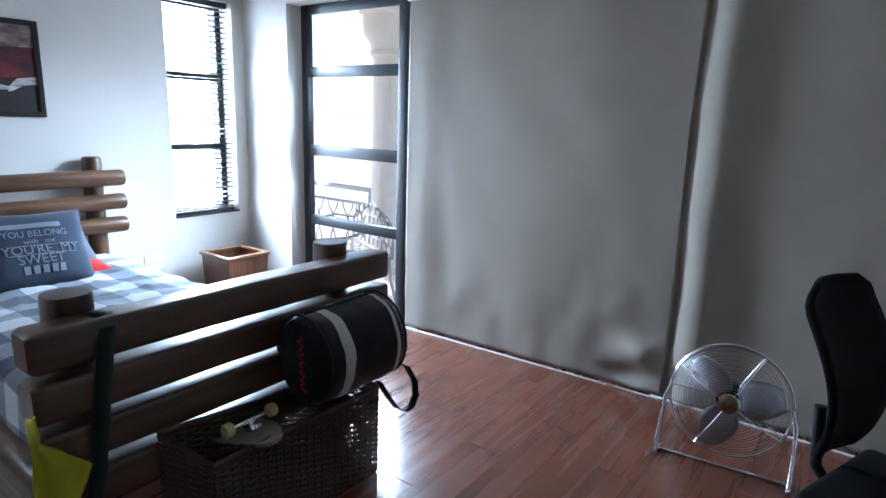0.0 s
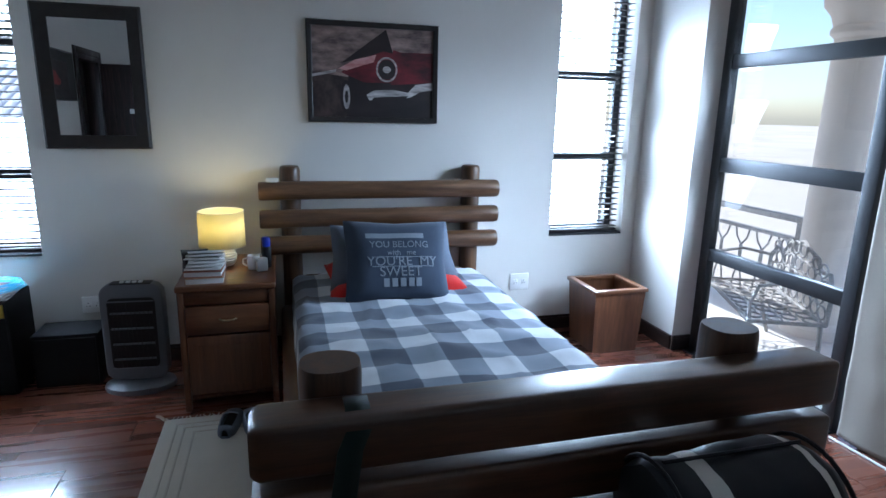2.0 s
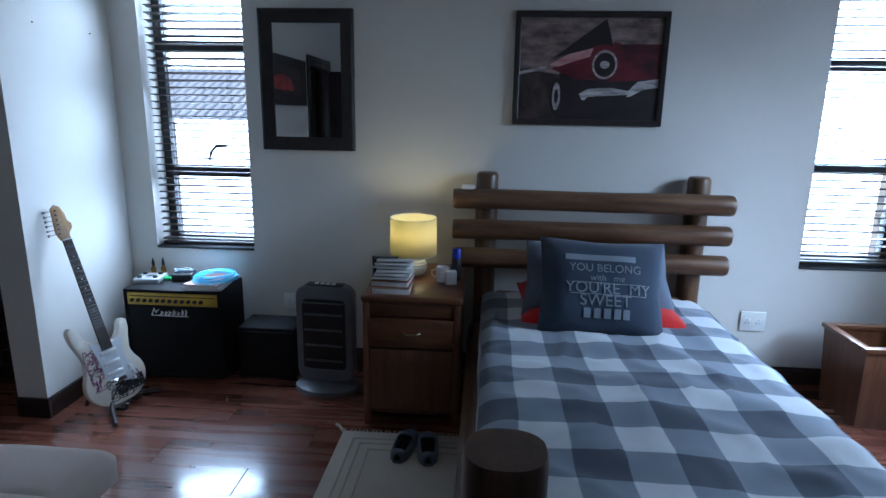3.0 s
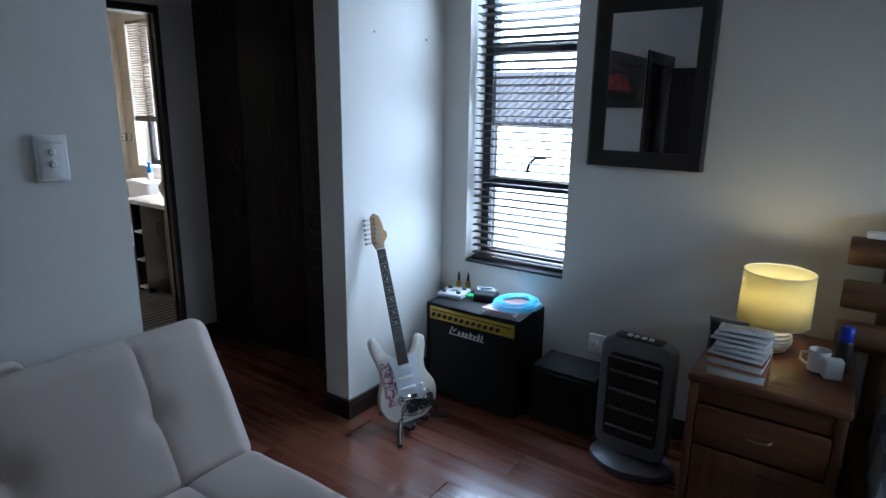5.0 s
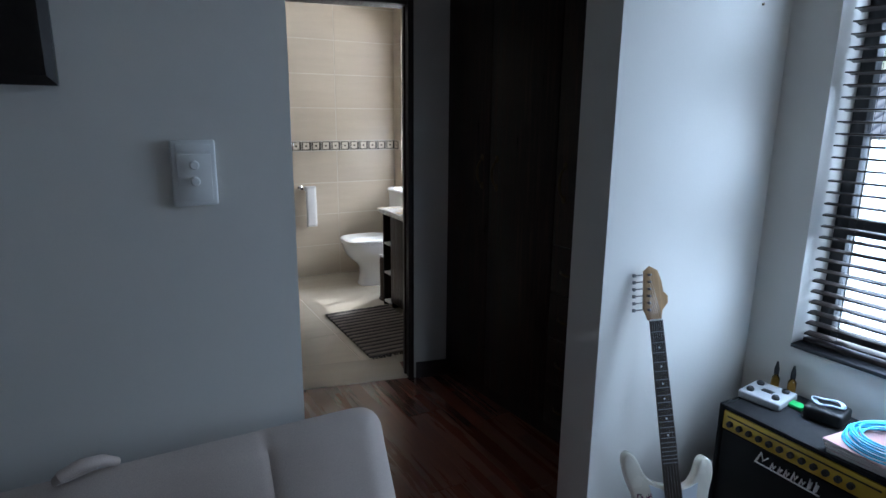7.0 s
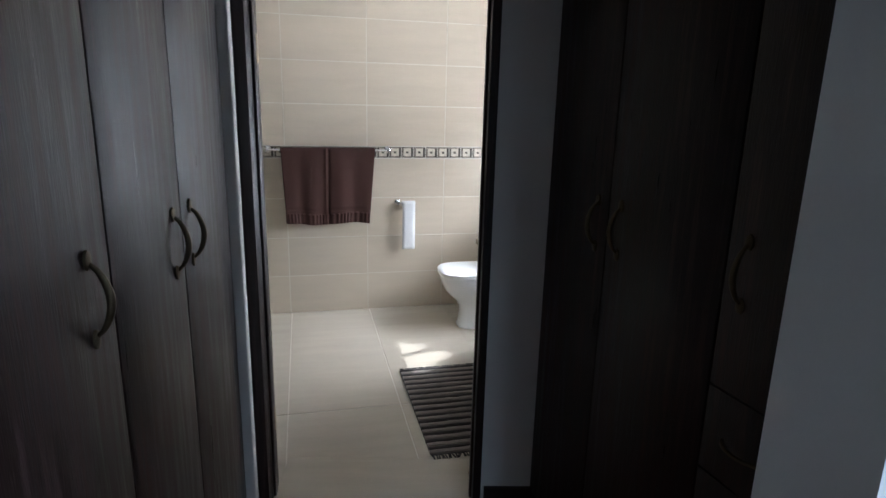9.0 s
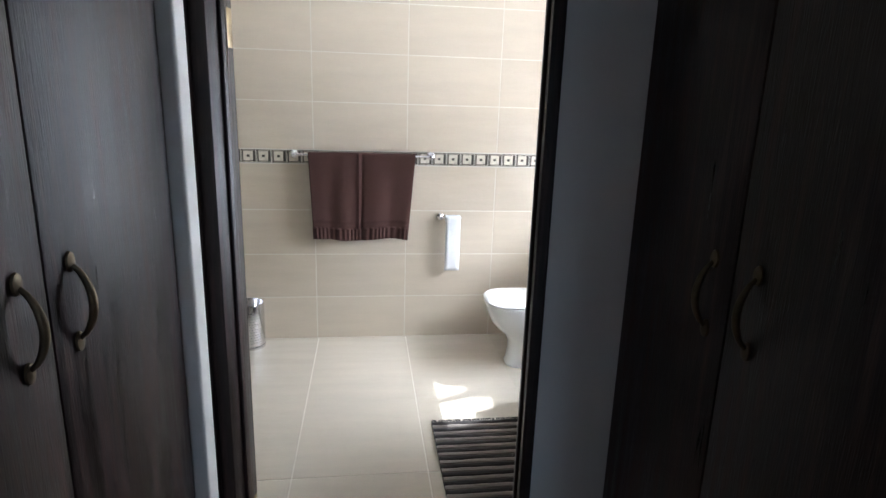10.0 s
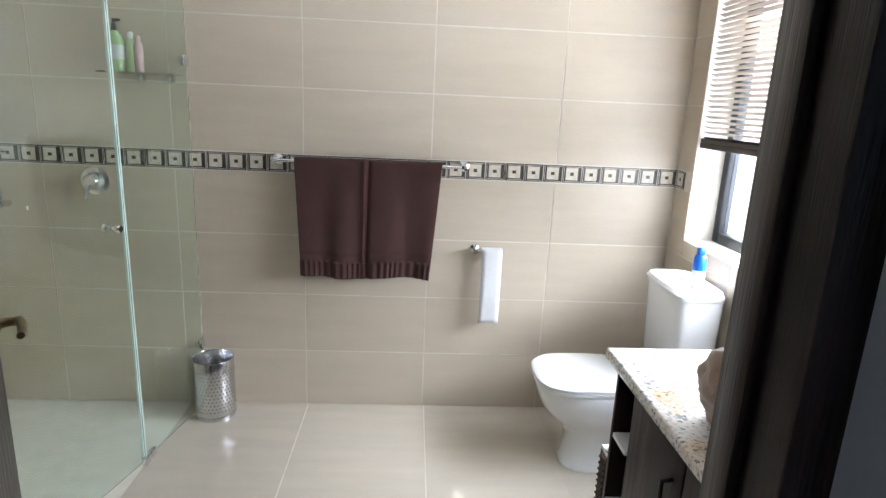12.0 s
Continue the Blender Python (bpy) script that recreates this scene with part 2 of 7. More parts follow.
def lathe(bm, profile, n=32, centre=(0, 0, 0), close=True):
    """Turn (radius, height) pairs about z."""
    rings = []
    for r, z in profile:
        rings.append([bm.verts.new((centre[0] + r * math.cos(2 * math.pi * i / n), centre[1] + r * math.sin(2 * math.pi * i / n), centre[2] + z)) for i in range(n)])
    for a, b in zip(rings, rings[1:]):
        for i in range(n):
            bm.faces.new((a[i], a[(i + 1) % n], b[(i + 1) % n], b[i]))
    if close:
        bm.faces.new(rings[0][::-1])
        bm.faces.new(rings[-1])
    return bm


def tube(bm, pts, r, n=10, closed=False, cap=True):
    """A round bar along points; r is a radius or one for each point."""
    pts = [Vector(p) for p in pts]
    rad = r if isinstance(r, (list, tuple)) else [r] * len(pts)
    rings, up = [], Vector((0.13, 0.31, 0.94)).normalized()
    for i, p in enumerate(pts):
        a = pts[i - 1] if (i or closed) else p
        b = pts[(i + 1) % len(pts)] if (i + 1 < len(pts) or closed) else p
        d = (b - a).normalized()
        u = (up - d * up.dot(d))
        if u.length < 0.05:
            u = Vector((1, 0, 0)) - d * d.x
        u.normalize()
        w = d.cross(u)
        rings.append([bm.verts.new(p + (u * math.cos(2 * math.pi * k / n) + w * math.sin(2 * math.pi * k / n)) * rad[i]) for k in range(n)])
        up = u
    pairs = list(zip(rings, rings[1:])) + ([(rings[-1], rings[0])] if closed else [])
    for a, b in pairs:
        for k in range(n):
            bm.faces.new((a[k], a[(k + 1) % n], b[(k + 1) % n], b[k]))
    if cap and not closed:
        bm.faces.new(rings[0][::-1])
        bm.faces.new(rings[-1])
    return bm


def pole(p0, p1, r, seed=0, n=28, steps=14, square=0.0, cut=0.82):
    """A peeled log with chamfered ends and an uneven girth."""
    p0, p1 = Vector(p0), Vector(p1)
    length = (p1 - p0).length
    ts = [0, 0.008 / length, 0.02 / length] + [i / steps for i in range(1, steps)] + [1 - 0.02 / length, 1 - 0.008 / length, 1]
    rs = []
    for t in ts:
        end = min(t, 1 - t) * length
        chamfer = cut if end < 0.001 else 0.4 * cut + 0.6 if end < 0.012 else 1.0
        rs.append(r * chamfer * (1 + 0.05 * noise.noise(Vector((t * length * 2.2, seed * 7.1, 0.3)))))
    bm = bmesh.new()
    if square:
        d = (p1 - p0).normalized()
        a = Vector((1, 0, 0))
        b = d.cross(a)
        rings = []
        for t, q in zip(ts, rs):
            c = p0 + (p1 - p0) * t
            ring = []
            for k in range(n + 4):
                w = 2 * math.pi * k / (n + 4)
                s, e = math.cos(w), math.sin(w)
                wob = 1 + 0.025 * noise.noise(Vector((s * 1.5, t * length * 3, seed * 5.1 + e)))
                ring.append(bm.verts.new(c + (a * math.copysign(abs(s) ** square, s) * 0.95 + b * math.copysign(abs(e) ** square, e)) * q * wob))
            rings.append(ring)
        for u, v in zip(rings, rings[1:]):
            for k in range(n + 4):
                bm.faces.new((u[k], u[(k + 1) % (n + 4)], v[(k + 1) % (n + 4)], v[k]))
        bm.faces.new(rings[0][::-1])
        bm.faces.new(rings[-1])
        return bm
    tube(bm, [p0 + (p1 - p0) * t + Vector((0, 0, 0.004 * noise.noise(Vector((t * 3, seed * 3.3, 5))))) for t in ts], rs, n)
    return bm


def extrude_outline(outline, depth, bevel=0.0):
    """A flat outline in x and z, given depth along y."""
    bm = bmesh.new()
    f = bm.faces.new([bm.verts.new((x, 0, z)) for x, z in outline])
    r = bmesh.ops.extrude_face_region(bm, geom=[f])
    bmesh.ops.translate(bm, verts=[v for v in r["geom"] if isinstance(v, bmesh.types.BMVert)], vec=(0, depth, 0))
    bmesh.ops.recalc_face_normals(bm, faces=bm.faces)
    if bevel:
        ed = [e for e in bm.edges if abs(e.verts[0].co.y - e.verts[1].co.y) < 1e-6]
        bmesh.ops.bevel(bm, geom=ed, offset=bevel, segments=3, profile=0.5, affect="EDGES")
    return bm


def mesh_of(name, bm, material, smooth=True):
    bmesh.ops.recalc_face_normals(bm, faces=bm.faces)
    me = bpy.data.meshes.new(name)
    bm.to_mesh(me)
    bm.free()
    me.materials.append(material)
    if smooth:
        for f in me.polygons:
            n = f.normal
            f.use_smooth = not (f.area > 4e-4 and max(abs(n.x), abs(n.y), abs(n.z)) > 0.99999)
        me.set_sharp_from_angle(angle=radians(38))
    return me


def part(name, bm, material, parent, label="", smooth=True):
    ob = new(name, mesh_of(name, bm, material, smooth))
    ob.parent = parent
    return tagged(ob, label)


def thing(name, label, category, m=None, group="", kind=""):
    ob = new(name)
    ob.empty_display_size = 0.1
    if m is not None:
        ob.matrix_basis = m
    return tagged(ob, label, category, group, kind)


def solid(name, bm, material, label, category, m=None, group="", kind="", smooth=True):
    ob = new(name, mesh_of(name, bm, material, smooth))
    if m is not None:
        ob.matrix_basis = m
    return tagged(ob, label, category, group, kind)


def structure(name, bm, material, label, category, smooth=False):
    return solid(name, bm, material, label, category, None, "", "structure", smooth)


def same_mesh(name, me, parent, m, label=""):
    ob = new(name, me)
    ob.parent = parent
    ob.matrix_basis = m
    return tagged(ob, label)


# ---------------------------------------------------------------- structure
H = 2.75            # ceiling
XW, XE = -3.85, 3.2  # bedroom west and east faces
YN, YS = 3.48, -1.28  # bedroom north and south faces
YD = -2.99          # bathroom door wall, bedroom side
YB = -5.32          # bathroom far wall
XBW = -4.13         # bathroom west wall
WL = (-1.05, -0.435)  # windows along y
WR = (2.78, 3.37)
WZ = (0.713, 2.45)
BW = (-5.15, -3.75)  # bathroom window
BWZ = (0.985, 2.35)

structure("floor", boxes((-4.4, -3.07, -0.2, 3.5, 3.75, -0.012)), SKIRT, "dark screed under red-brown laminate floor", "floor")
structure("floor_bathroom", boxes((-4.6, -5.6, -0.2, -0.6, -3.07, -0.0015)), GROUT, "pale grouted bathroom floor under large tiles", "floor")
structure("ceiling", boxes((-4.6, -5.7, H, 3.5, 3.9, H + 0.15)), CEIL, "plain white painted ceiling", "ceiling")
structure("wall_west", boxes(
    (-4.10, -1.5, 0, XW, WL[0], H), (-4.10, WL[0], 0, XW, WL[1], WZ[0]), (-4.10, WL[0], WZ[1], XW, WL[1], H),
    (-4.10, WL[1], 0, XW, WR[0], H), (-4.10, WR[0], 0, XW, WR[1], WZ[0]), (-4.10, WR[0], WZ[1], XW, WR[1], H),
    (-4.10, WR[1], 0, XW, YN + 0.27, H)), WALL, "cream painted wall behind the bed with two windows", "wall")
structure("wall_north", boxes((XW, YN, 0, -3.28, YN + 0.27, H), (-3.28, YN, 2.42, XE, YN + 0.27, H), (1.8, YN, 0, XE, YN + 0.27, 2.42)), WALL, "cream painted wall with a wide glazed opening", "wall")
structure("wall_east", boxes((XE, YS - 0.2, 0, XE + 0.2, YN + 0.27, H)), WALL, "plain cream painted bedroom wall", "wall")
structure("wall_south", boxes((-2.035, YS - 0.16, 0, 0.25, YS, H), (0.25, YS - 0.16, 2.16, 1.18, YS, H), (1.18, YS - 0.16, 0, XE, YS, H)), WALL, "cream painted wall with light switch and doorway", "wall")
structure("wall_pier", boxes((XW, -1.385, 0, -3.025, -1.225, H)), WALL, "cream painted wall stub beside the wardrobes", "wall")
DW = pose(-2.30, -3.13, 0, 0, 0, -12)   # the bathroom door wall stands slightly askew
dwall = structure("wall_bathroom_door", boxes((-1.9, 0.0, 0, -0.86, 0.13, H), (-0.86, 0.0, 2.165, 0.075, 0.13, H), (0.075, 0.0, 0, 1.75, 0.13, H)), WALL, "cream painted wall round the bathroom door", "wall")
dwall.matrix_basis = DW
structure("wall_return", box(bmesh.new(), -2.232, -2.96, 0, -1.55, -2.868, H, 0.012, 3), WALL, "narrow cream wall return beside the bathroom door", "wall", True)
structure("wall_lobby", boxes((0.0, -3.0, 0, 0.1, YS - 0.16, H), (1.4, -3.0, 0, 1.5, YS - 0.16, H), (0.1, -3.0, 0, 1.4, -2.9, H)), WALL, "plain cream walls of the lobby beyond the door", "wall")
structure("wall_closet_back", boxes((-1.5, -2.98, 0, -1.4, YS - 0.16, H), (-4.1, -2.98, 0, -4.0, -1.42, H)), WALL, "plain cream wall behind the wardrobes", "wall")
structure("wall_bathroom_south", boxes((-4.4, YB - 0.2, 0, -0.6, YB - 0.002, H)), GROUT, "grouted bathroom wall under beige tiles", "wall")
structure("wall_bathroom_west", boxes(
    (-4.42, YB, 0, XBW - 0.002, BW[0], H), (-4.42, BW[0], 0, XBW - 0.002, BW[1], BWZ[0]), (-4.42, BW[0], BWZ[1], XBW - 0.002, BW[1], H),
    (-4.42, BW[1], 0, XBW - 0.002, -1.4, H)), GROUT, "grouted bathroom wall under beige tiles with window", "wall")
structure("wall_bathroom_east", boxes((-0.77, YB, 0, -0.6, YD - 0.12, H)), GROUT, "pale shower end wall", "wall")

# skirting boards
def skirting(x0, y0, x1, y1):
    bm = bmesh.new()
    box(bm, x0, y0, 0.0, x1, y1, 0.085, 0.004)
    if abs(x1 - x0) < abs(y1 - y0):
        box(bm, x0, y0, 0.086, (x0 + x1) / 2 if x0 < 0 and x0 <= XW + 0.01 else x1, y1, 0.105, 0.003)
    else:
        box(bm, x0, y0, 0.086, x1, y1, 0.105, 0.003)
    structure("baseboard", bm, SKIRT, "dark-stained wooden skirting board along the wall", "skirting board")


skirting(XW, -1.2, XW + 0.018, YN - 0.02)
skirting(XW + 0.02, YN - 0.018, -3.282, YN)
skirting(-3.28, YN, -3.262, YN + 0.14)
skirting(-2.0, YS, 0.16, YS + 0.018)
skirting(1.27, YS, XE, YS + 0.018)
skirting(-3.83, -1.225, -3.025, -1.207)
skirting(-3.025, -1.385, -3.007, -1.207)
structure("baseboard", box(bmesh.new(), -1.12, 0.13, 0.0, -0.875, 0.148, 0.1, 0.004), SKIRT, "dark-stained wooden skirting board along the wall", "skirting board").matrix_basis = DW
skirting(XE - 0.018, YS + 0.02, XE, YN)


def window_unit(name, label, x, y0, y1, z0, z1, transoms, m=None):
    """A dark aluminium window in the plane x, with glass and transoms."""
    w = thing(name, label, "window", kind="structure")
    bm = boxes((x - 0.025, y0, z0, x + 0.025, y0 + 0.05, z1), (x - 0.025, y1 - 0.05, z0, x + 0.025, y1, z1), (x - 0.025, y0 + 0.05, z1 - 0.05, x + 0.025, y1 - 0.05, z1), (x - 0.025, y0 + 0.05, z0, x + 0.025, y1 - 0.05, z0 + 0.05), bevel=0.004)
    part("window_frame", bm, RAILING, w)
    for z in transoms:
        part("transom", box(bmesh.new(), x - 0.03, y0 + 0.05, z - 0.03, x + 0.03, y1 - 0.05, z + 0.03, 0.004), RAILING, w)
    zs = [z0 + 0.05] + sorted(transoms) + [z1 - 0.05]
    for a, b in zip(zs, zs[1:]):
        g = part("pane", box(bmesh.new(), x - 0.003, y0 + 0.05, a, x + 0.003, y1 - 0.05, b), GLASS, w, "clear window glass")
        g.visible_shadow = False
    return w


win1 = window_unit("window_1", "narrow dark aluminium window with two transoms", -4.04, WL[0], WL[1], WZ[0], WZ[1], [1.17, 1.92])
win2 = window_unit("window_2", "narrow dark aluminium window beside the glazed door", -4.04, WR[0], WR[1], WZ[0], WZ[1], [1.275, 1.85])
for w, (a, b) in ((win1, WL), (win2, WR)):
    part("window_sill", box(bmesh.new(), -4.0, a, WZ[0] - 0.001, XW + 0.006, b, WZ[0] + 0.014, 0.003), RAILING, w, "thin dark window sill")
h = part("window_handle", tube(bmesh.new(), [(-4.01, -0.74, 1.25), (-3.975, -0.74, 1.25), (-3.97, -0.72, 1.30), (-3.97, -0.69, 1.33), (-3.97, -0.62, 1.335)], 0.009), BLACK, win1, "black window latch")


def blind(label, y0, y1, z0, z1, tilt, more=0.0, x=-3.925, pitch=0.0415, depth=0.05):
    b = thing("venetian_blind", label, "blind", pose(x, (y0 + y1) / 2, z0), "bedroom window blinds")
    half = (y1 - y0) / 2 - 0.012
    sl = bmesh.new()
    cut = 5
    rows = []
    for i in range(cut + 1):
        u = (i / cut - 0.5)
        zc = 0.003 * (1 - (2 * u) ** 2)
        rows.append([sl.verts.new((u * depth, s * half, zc + dz)) for s, dz in ((-1, 0), (1, 0), (1, 0.005), (-1, 0.005))])
    for a, c in zip(rows, rows[1:]):
        for k in range(4):
            sl.faces.new((a[k], a[(k + 1) % 4], c[(k + 1) % 4], c[k]))
    sl.faces.new(rows[0])
    sl.faces.new(rows[-1][::-1])
    me = mesh_of("slat", sl, SLAT)
    count = int((z1 - z0 - 0.07) / pitch)
    for i in range(count):
        same_mesh("slat", me, b, pose(0, 0, 0.045 + i * pitch, 0, -tilt - more * i / count + random.uniform(-1.2, 1.2), random.uniform(-0.15, 0.15)))
    part("bottom_rail", box(bmesh.new(), -0.026, -half, 0.014, 0.026, half, 0.032, 0.004), SLAT, b)
    part("headrail", box(bmesh.new(), -0.03, -half, z1 - z0 - 0.045, 0.03, half, z1 - z0 - 0.002, 0.003), SLAT, b)
    for y in (-half * 0.6, half * 0.6):
        for xx in (-0.027, 0.027):
            part("ladder_cord", tube(bmesh.new(), [(xx, y, 0.03), (xx, y, z1 - z0 - 0.04)], 0.0009, 5), SLAT, b)
    return b


blind("dark wooden venetian blind, slats half open", WL[0], WL[1], WZ[0], WZ[1], -3.0, 18.0, depth=0.046)
blind("dark wooden venetian blind, slats open level", WR[0], WR[1], WZ[0], WZ[1], 0)

# glazed door to the balcony
gd = thing("door_1", "dark aluminium glazed balcony door with three rails", "glass door", kind="structure")
for x in (-3.25, -2.205):
    part("stile", box(bmesh.new(), x, 3.60, 0.0, x + 0.075, 3.66, 2.42, 0.005), RAILING, gd)
for z0, z1 in ((0.0, 0.07), (0.66, 0.74), (1.24, 1.33), (1.87, 1.95), (2.35, 2.42)):
    part("rail", box(bmesh.new(), -3.175, 3.605, z0, -2.205, 3.655, z1, 0.005), RAILING, gd)
for a, b in ((0.07, 0.66), (0.74, 1.24), (1.33, 1.87), (1.95, 2.35)):
    g = part("pane", box(bmesh.new(), -3.175, 3.628, a, -2.205, 3.634, b), GLASS, gd, "clear glass pane")
    g.visible_shadow = False
part("threshold", box(bmesh.new(), -3.28, 3.56, -0.005, -2.13, 3.745, 0.012, 0.003), RAILING, gd)
gd2 = thing("door_2", "dark aluminium glazed folding doors behind the curtains", "glass door", kind="structure")
for i in range(5):
    x = -2.06 + i * 0.95
    part("stile", box(bmesh.new(), x, 3.70, 0.0125, x + 0.07, 3.745, 2.42, 0.005), RAILING, gd2)
for z0, z1 in ((0.0125, 0.08), (2.35, 2.42)):
    part("rail", box(bmesh.new(), -1.99, 3.705, z0, 1.74, 3.74, z1, 0.005), RAILING, gd2)

# doorway and open door that only the mirror shows
d3 = thing("door_3", "dark wooden bedroom door standing open with white notice", "door", kind="structure")
part("door_frame", boxes((0.25, YS - 0.17, 0, 0.31, YS + 0.015, 2.16), (1.12, YS - 0.17, 0, 1.18, YS + 0.015, 2.16), (0.31, YS - 0.17, 2.1, 1.12, YS + 0.015, 2.16), (0.17, YS, 0, 0.25, YS + 0.02, 2.23), (1.18, YS, 0, 1.26, YS + 0.02, 2.23), (0.25, YS, 2.16, 1.18, YS + 0.02, 2.23), bevel=0.004), DARKWOOD, d3)
leaf = part("door_leaf", box(bmesh.new(), 1.12, YS + 0.03, 0.012, 1.16, YS + 0.83, 2.09, 0.004), DARKWOOD, d3)
part("notice", box(bmesh.new(), 1.115, YS + 0.33, 1.47, 1.1195, YS + 0.47, 1.53), WHITEPL, leaf, "small white notice")

# bathroom door frame and leaf
d4 = thing("door_4", "dark-stained wooden bathroom door standing open inwards", "door", kind="structure")
df = part("door_frame", boxes((-0.862, -0.006, 0, -0.83, 0.142, 2.165), (0.0, -0.006, 0, 0.077, 0.145, 2.165), (-0.83, -0.006, 2.12, 0.0, 0.142, 2.165),
     (-0.832, 0.045, 0, -0.82, 0.08, 2.12), (-0.01, 0.045, 0, 0.002, 0.08, 2.12), (0.04, 0.144, 0, 0.075, 0.157, 2.165), bevel=0.004), DARKWOOD, d4)
df.matrix_basis = DW
part("threshold", box(bmesh.new(), -0.83, -0.2, -0.01, 0.0, 0.12, 0.006, 0.002), FTILE, d4, "low beige threshold strip").matrix_basis = DW
lf = part("door_leaf", box(bmesh.new(), 0, -0.02, 0.012, 0.76, 0.02, 2.10, 0.004), DARKWOOD, d4)
lf.matrix_basis = pose(-2.275, -3.175, 0, 0, 0, -57)
hb = bmesh.new()
lathe(hb, [(0.002, 0), (0.026, 0.001), (0.027, 0.006), (0.012, 0.012), (0.010, 0.045), (0.012, 0.05)], 20)
bmesh.ops.rotate(hb, verts=hb.verts, matrix=Matrix.Rotation(radians(90), 3, "X"))
tube(hb, [(0, -0.045, 0), (-0.03, -0.05, 0.002), (-0.08, -0.05, -0.004), (-0.115, -0.047, 0.004)], [0.011, 0.010, 0.009, 0.008], 12)
bmesh.ops.translate(hb, verts=hb.verts, vec=(0.70, -0.02, 1.04))
part("door_handle", hb, BRASS, lf, "aged brass lever handle")
for z in (0.33, 1.8):
    part("hinge", box(bmesh.new(), -0.003, 0.0, z - 0.05, 0.004, 0.04, z + 0.05, 0.002), BRASS, d4, "small brass hinge").matrix_basis = DW

# ---------------------------------------------------------------- wardrobes
def pull_handle(parent, x, y, z, side, length=0.135):
    """A bowed brass pull on a front that faces +x (side 1) or -x (side -1)."""
    bm = bmesh.new()
    pts, rad = [], []
    for i in range(13):
        t = i / 12
        pts.append((x + side * (0.006 + 0.03 * math.sin(math.pi * t) ** 0.7), y, z + (t - 0.5) * length))
        rad.append(0.0042 + 0.0035 * math.sin(math.pi * t))
    tube(bm, pts, rad, 10)
    for s in (-1, 1):
        lathe(bm, [(0.001, -0.002), (0.012, 0), (0.011, 0.004), (0.004, 0.007)], 14, (0, 0, 0))
        fresh = [v for v in bm.verts if v.index == -1][-56:]
        bmesh.ops.rotate(bm, verts=fresh, matrix=Matrix.Rotation(radians(90 * side), 3, "Y"))
        bmesh.ops.scale(bm, verts=fresh, vec=(1, 1, 1.6))
        bmesh.ops.translate(bm, verts=fresh, vec=(x + side * 0.002, y, z + s * (length / 2 + 0.006)))
    return part("handle", bm, BRONZE, parent, "bowed dark bronze pull handle")


def wardrobe(label, xf, xb, y0, y1, fronts, group):
    """fronts: (name, y0, y1, z0, z1, handle y, handle z, upright?)"""
    side = 1 if xf > xb else -1
    w = thing("wardrobe", label, "wardrobe", None, group)
    part("body", boxes((min(xf - side * 0.022, xb), y0, 0.0, max(xf - side * 0.022, xb), y1, H - 0.004)), DARKWOOD, w)
    for name, a, b, z0, z1, hy, hz in fronts:
        d = part(name, box(bmesh.new(), xf - side * 0.02, a + 0.002, z0 + 0.002, xf, b - 0.002, z1 - 0.002, 0.0025), DARKWOOD, w)
        if name == "drawer":
            bm = bmesh.new()
            tube(bm, [(xf + side * (0.006 + 0.028 * math.sin(math.pi * i / 10) ** 0.7), hy + (i / 10 - 0.5) * 0.12, hz) for i in range(11)], 0.005, 8)
            part("handle", bm, BRONZE, d, "bowed dark bronze pull handle")
        else:
            pull_handle(d, xf, hy, hz, side)
    return w


XR = -3.38
drawers = [("drawer", -1.93, -1.39, 0.08 + 0.225 * i, 0.08 + 0.225 * (i + 1), -1.80, 0.19 + 0.225 * i) for i in range(4)]
wr1 = wardrobe("tall dark-stained wooden wardrobe with drawers below its door", XR, -3.95, -1.93, -1.387, drawers + [("door", -1.93, -1.39, 0.98, H - 0.01, -1.87, 1.27)], "built-in wardrobes")
wr2 = wardrobe("tall dark-stained wooden double wardrobe, doors shut", XR, -3.95, -2.80, -1.932, [("door", -2.41, -1.932, 0.08, H - 0.01, -2.345, 1.27), ("door", -2.80, -2.41, 0.08, H - 0.01, -2.465, 1.27)], "built-in wardrobes")
for w in (wr1, wr2):    # so does this one
    w.matrix_basis = Matrix.Translation((XR, -2.05, 0)) @ Matrix.Rotation(radians(5.0), 4, "Z") @ Matrix.Translation((-XR, 2.05, 0))
XL = -2.14
wl1 = wardrobe("tall dark-stained double wardrobe beside the bathroom door", XL, -1.52, -2.865, -1.99, [("door", -2.40, -1.99, 0.08, H - 0.01, -2.332, 1.27), ("door", -2.862, -2.40, 0.08, H - 0.01, -2.462, 1.27)], "built-in wardrobes")
wl2 = wardrobe("tall dark-stained wardrobe behind the light-switch wall", XL, -1.52, -1.988, YS - 0.163, [("door", -1.988, YS - 0.165, 0.08, H - 0.01, -1.90, 1.27)], "built-in wardrobes")

for w in (wl1, wl2):    # this run stands slightly askew
    w.matrix_basis = Matrix.Translation((XL, -2.42, 0)) @ Matrix.Rotation(radians(-7.5), 4, "Z") @ Matrix.Translation((-XL, 2.42, 0))

